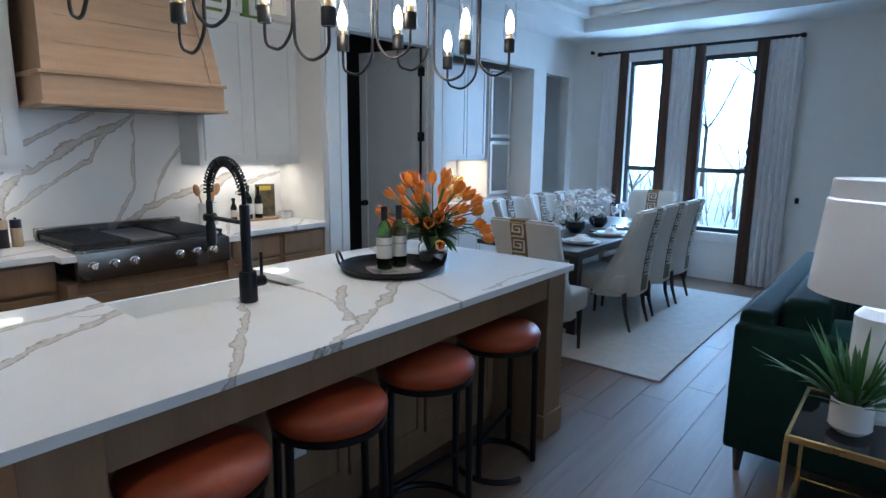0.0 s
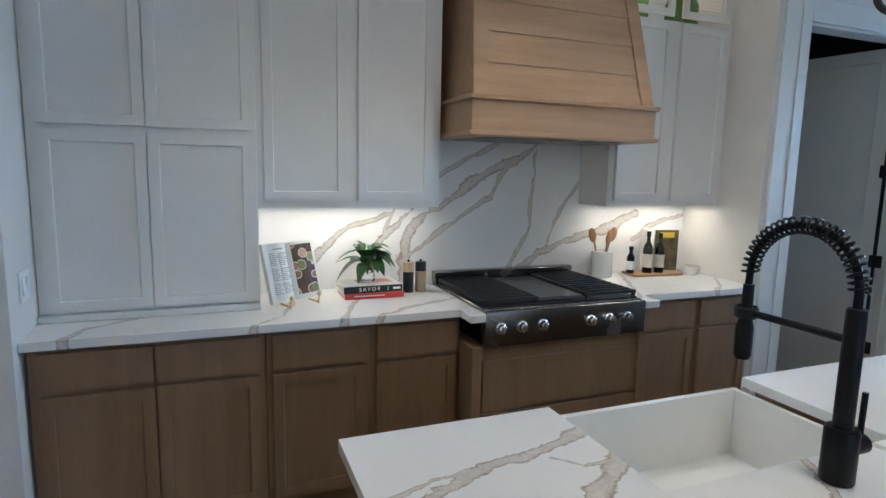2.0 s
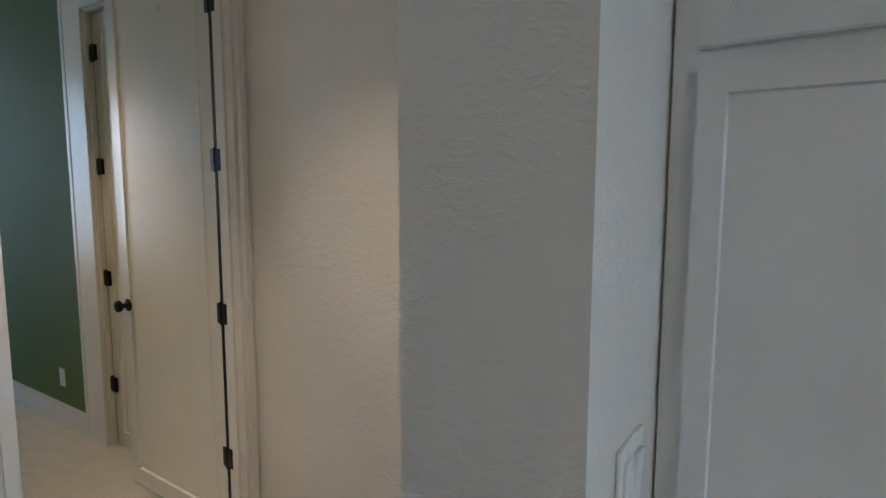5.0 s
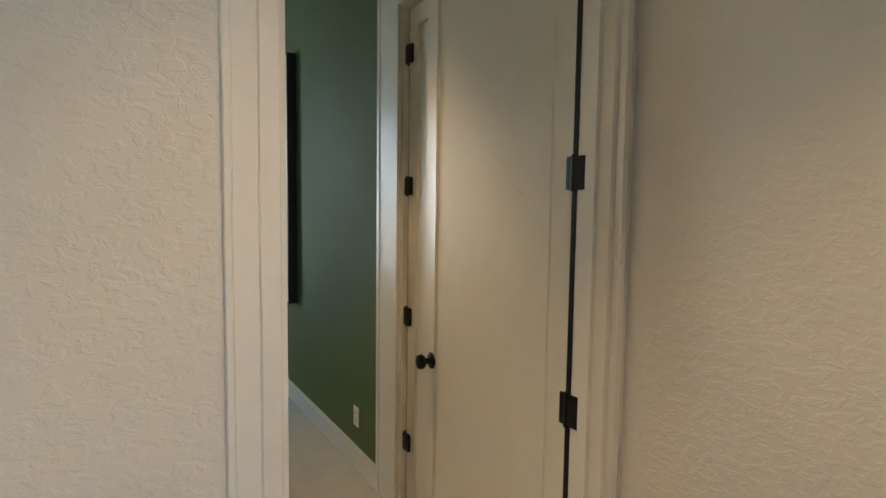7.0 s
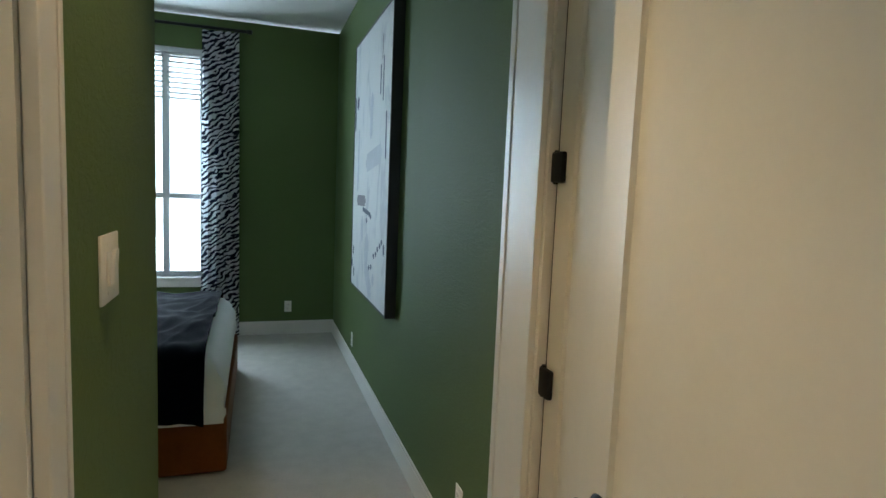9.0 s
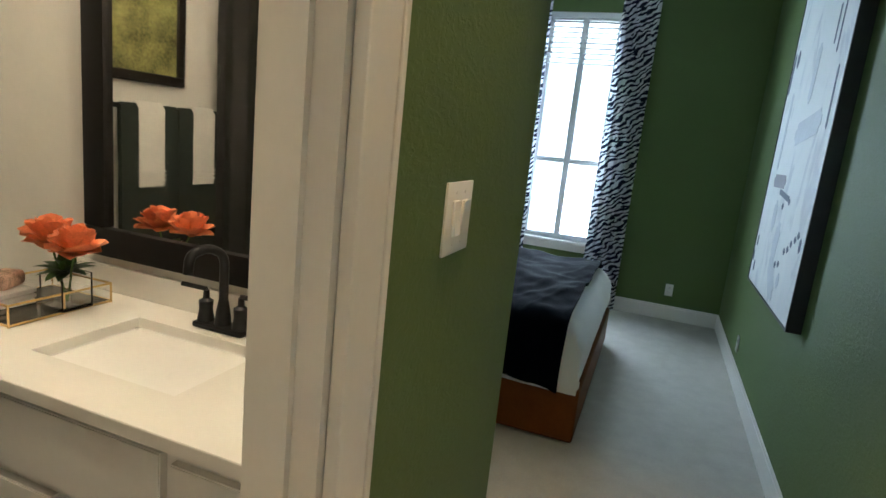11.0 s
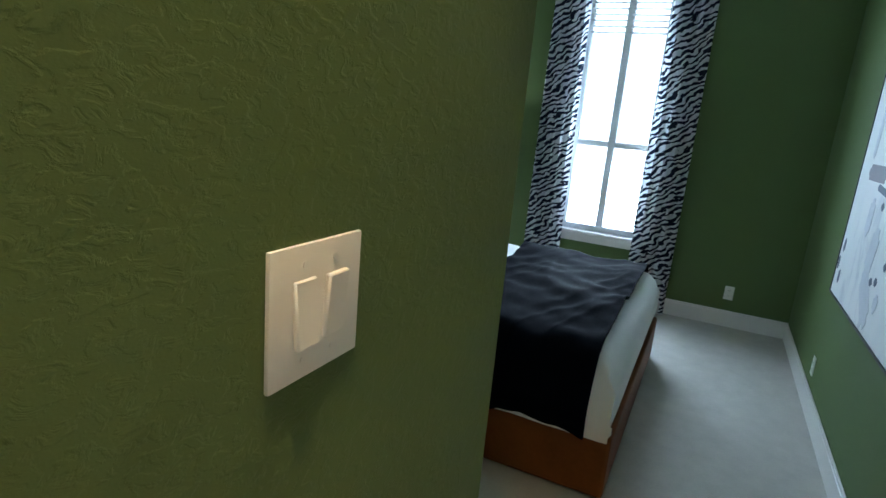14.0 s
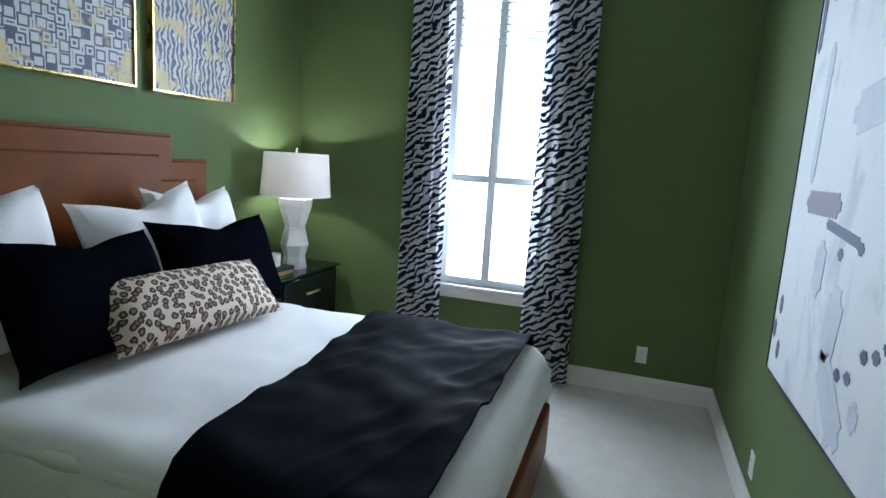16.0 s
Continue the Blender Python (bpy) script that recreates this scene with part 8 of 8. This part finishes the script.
part("rod", tube(bmesh.new(), [(0, -0.6, 2.11), (0, 1.0, 2.11)], 0.012, 10), BLACK, sc)
bsc = thing("vanity_light", "black bar light over the mirror, lit", "wall light", (-3.248, 2.75, 2.30))
part("bar", B(0, 0.05, -0.35, 0.35, 0, 0.05, r=0.006), BLACK, bsc)
for y in (-0.25, 0.0, 0.25):
    part("globe", lathe(bmesh.new(), [(0, -0.10), (0.04, -0.09), (0.055, -0.04), (0.04, 0.0), (0, 0.0)], 0.07, y, 0), glow("lit opal glass", (1.0, 0.80, 0.52), 4), bsc, "lit opal globe")
lamp("vanity_lamp", "POINT", pose(-3.08, 2.75, 2.16), BATH_W, (1.0, 0.76, 0.48), 0.08)
downlight(-2.22, 2.35, BATH_W * 1.5, HC + 0.03, (1.0, 0.76, 0.48))
downlight(-2.72, 3.70, VEST_W, HC + 0.03, (1.0, 0.64, 0.30), 75)

# ---- floors, piece by piece ----
rnd = random.Random(19)
fl = bpy.data.objects["floor"]
plank_meshes = []
for L in (0.3, 0.6, 1.2, 1.65, 2.1):
    plank_meshes.append((L, mesh_of("plank", B(-L / 2 + 0.0006, L / 2 - 0.0006, -0.0945, 0.0945, -0.012, 0.0, r=0.0014), PLANK)))
y = LIV + 0.05
while y < 5.2:
    x, first = -1.735, True
    while x < 7.93 - 0.3:
        fits = [p for p in plank_meshes if x + p[0] < 7.945]
        L, me = rnd.choice(fits[1:] or fits) if first else (fits[-1] if y < -1.0 or len(fits) < 5 else rnd.choice(fits[2:]))
        first = False
        if y < 4.42 or x > 4.3:
            p_ = new("plank", me)
            p_.parent = fl
            p_.location = (x + L / 2, y, 0)
        x += L
    y += 0.19
fb = bpy.data.objects["floor_bath"]
tm = mesh_of("tile", B(-0.299, 0.299, -0.149, 0.149, -0.008, 0.0, r=0.0015), TILE)
for i in range(3):
    for j in range(7):
        t_ = new("tile", tm)
        t_.parent = fb
        t_.location = (-3.06 + i * 0.60 + (0.0), 1.48 + j * 0.30, 0)
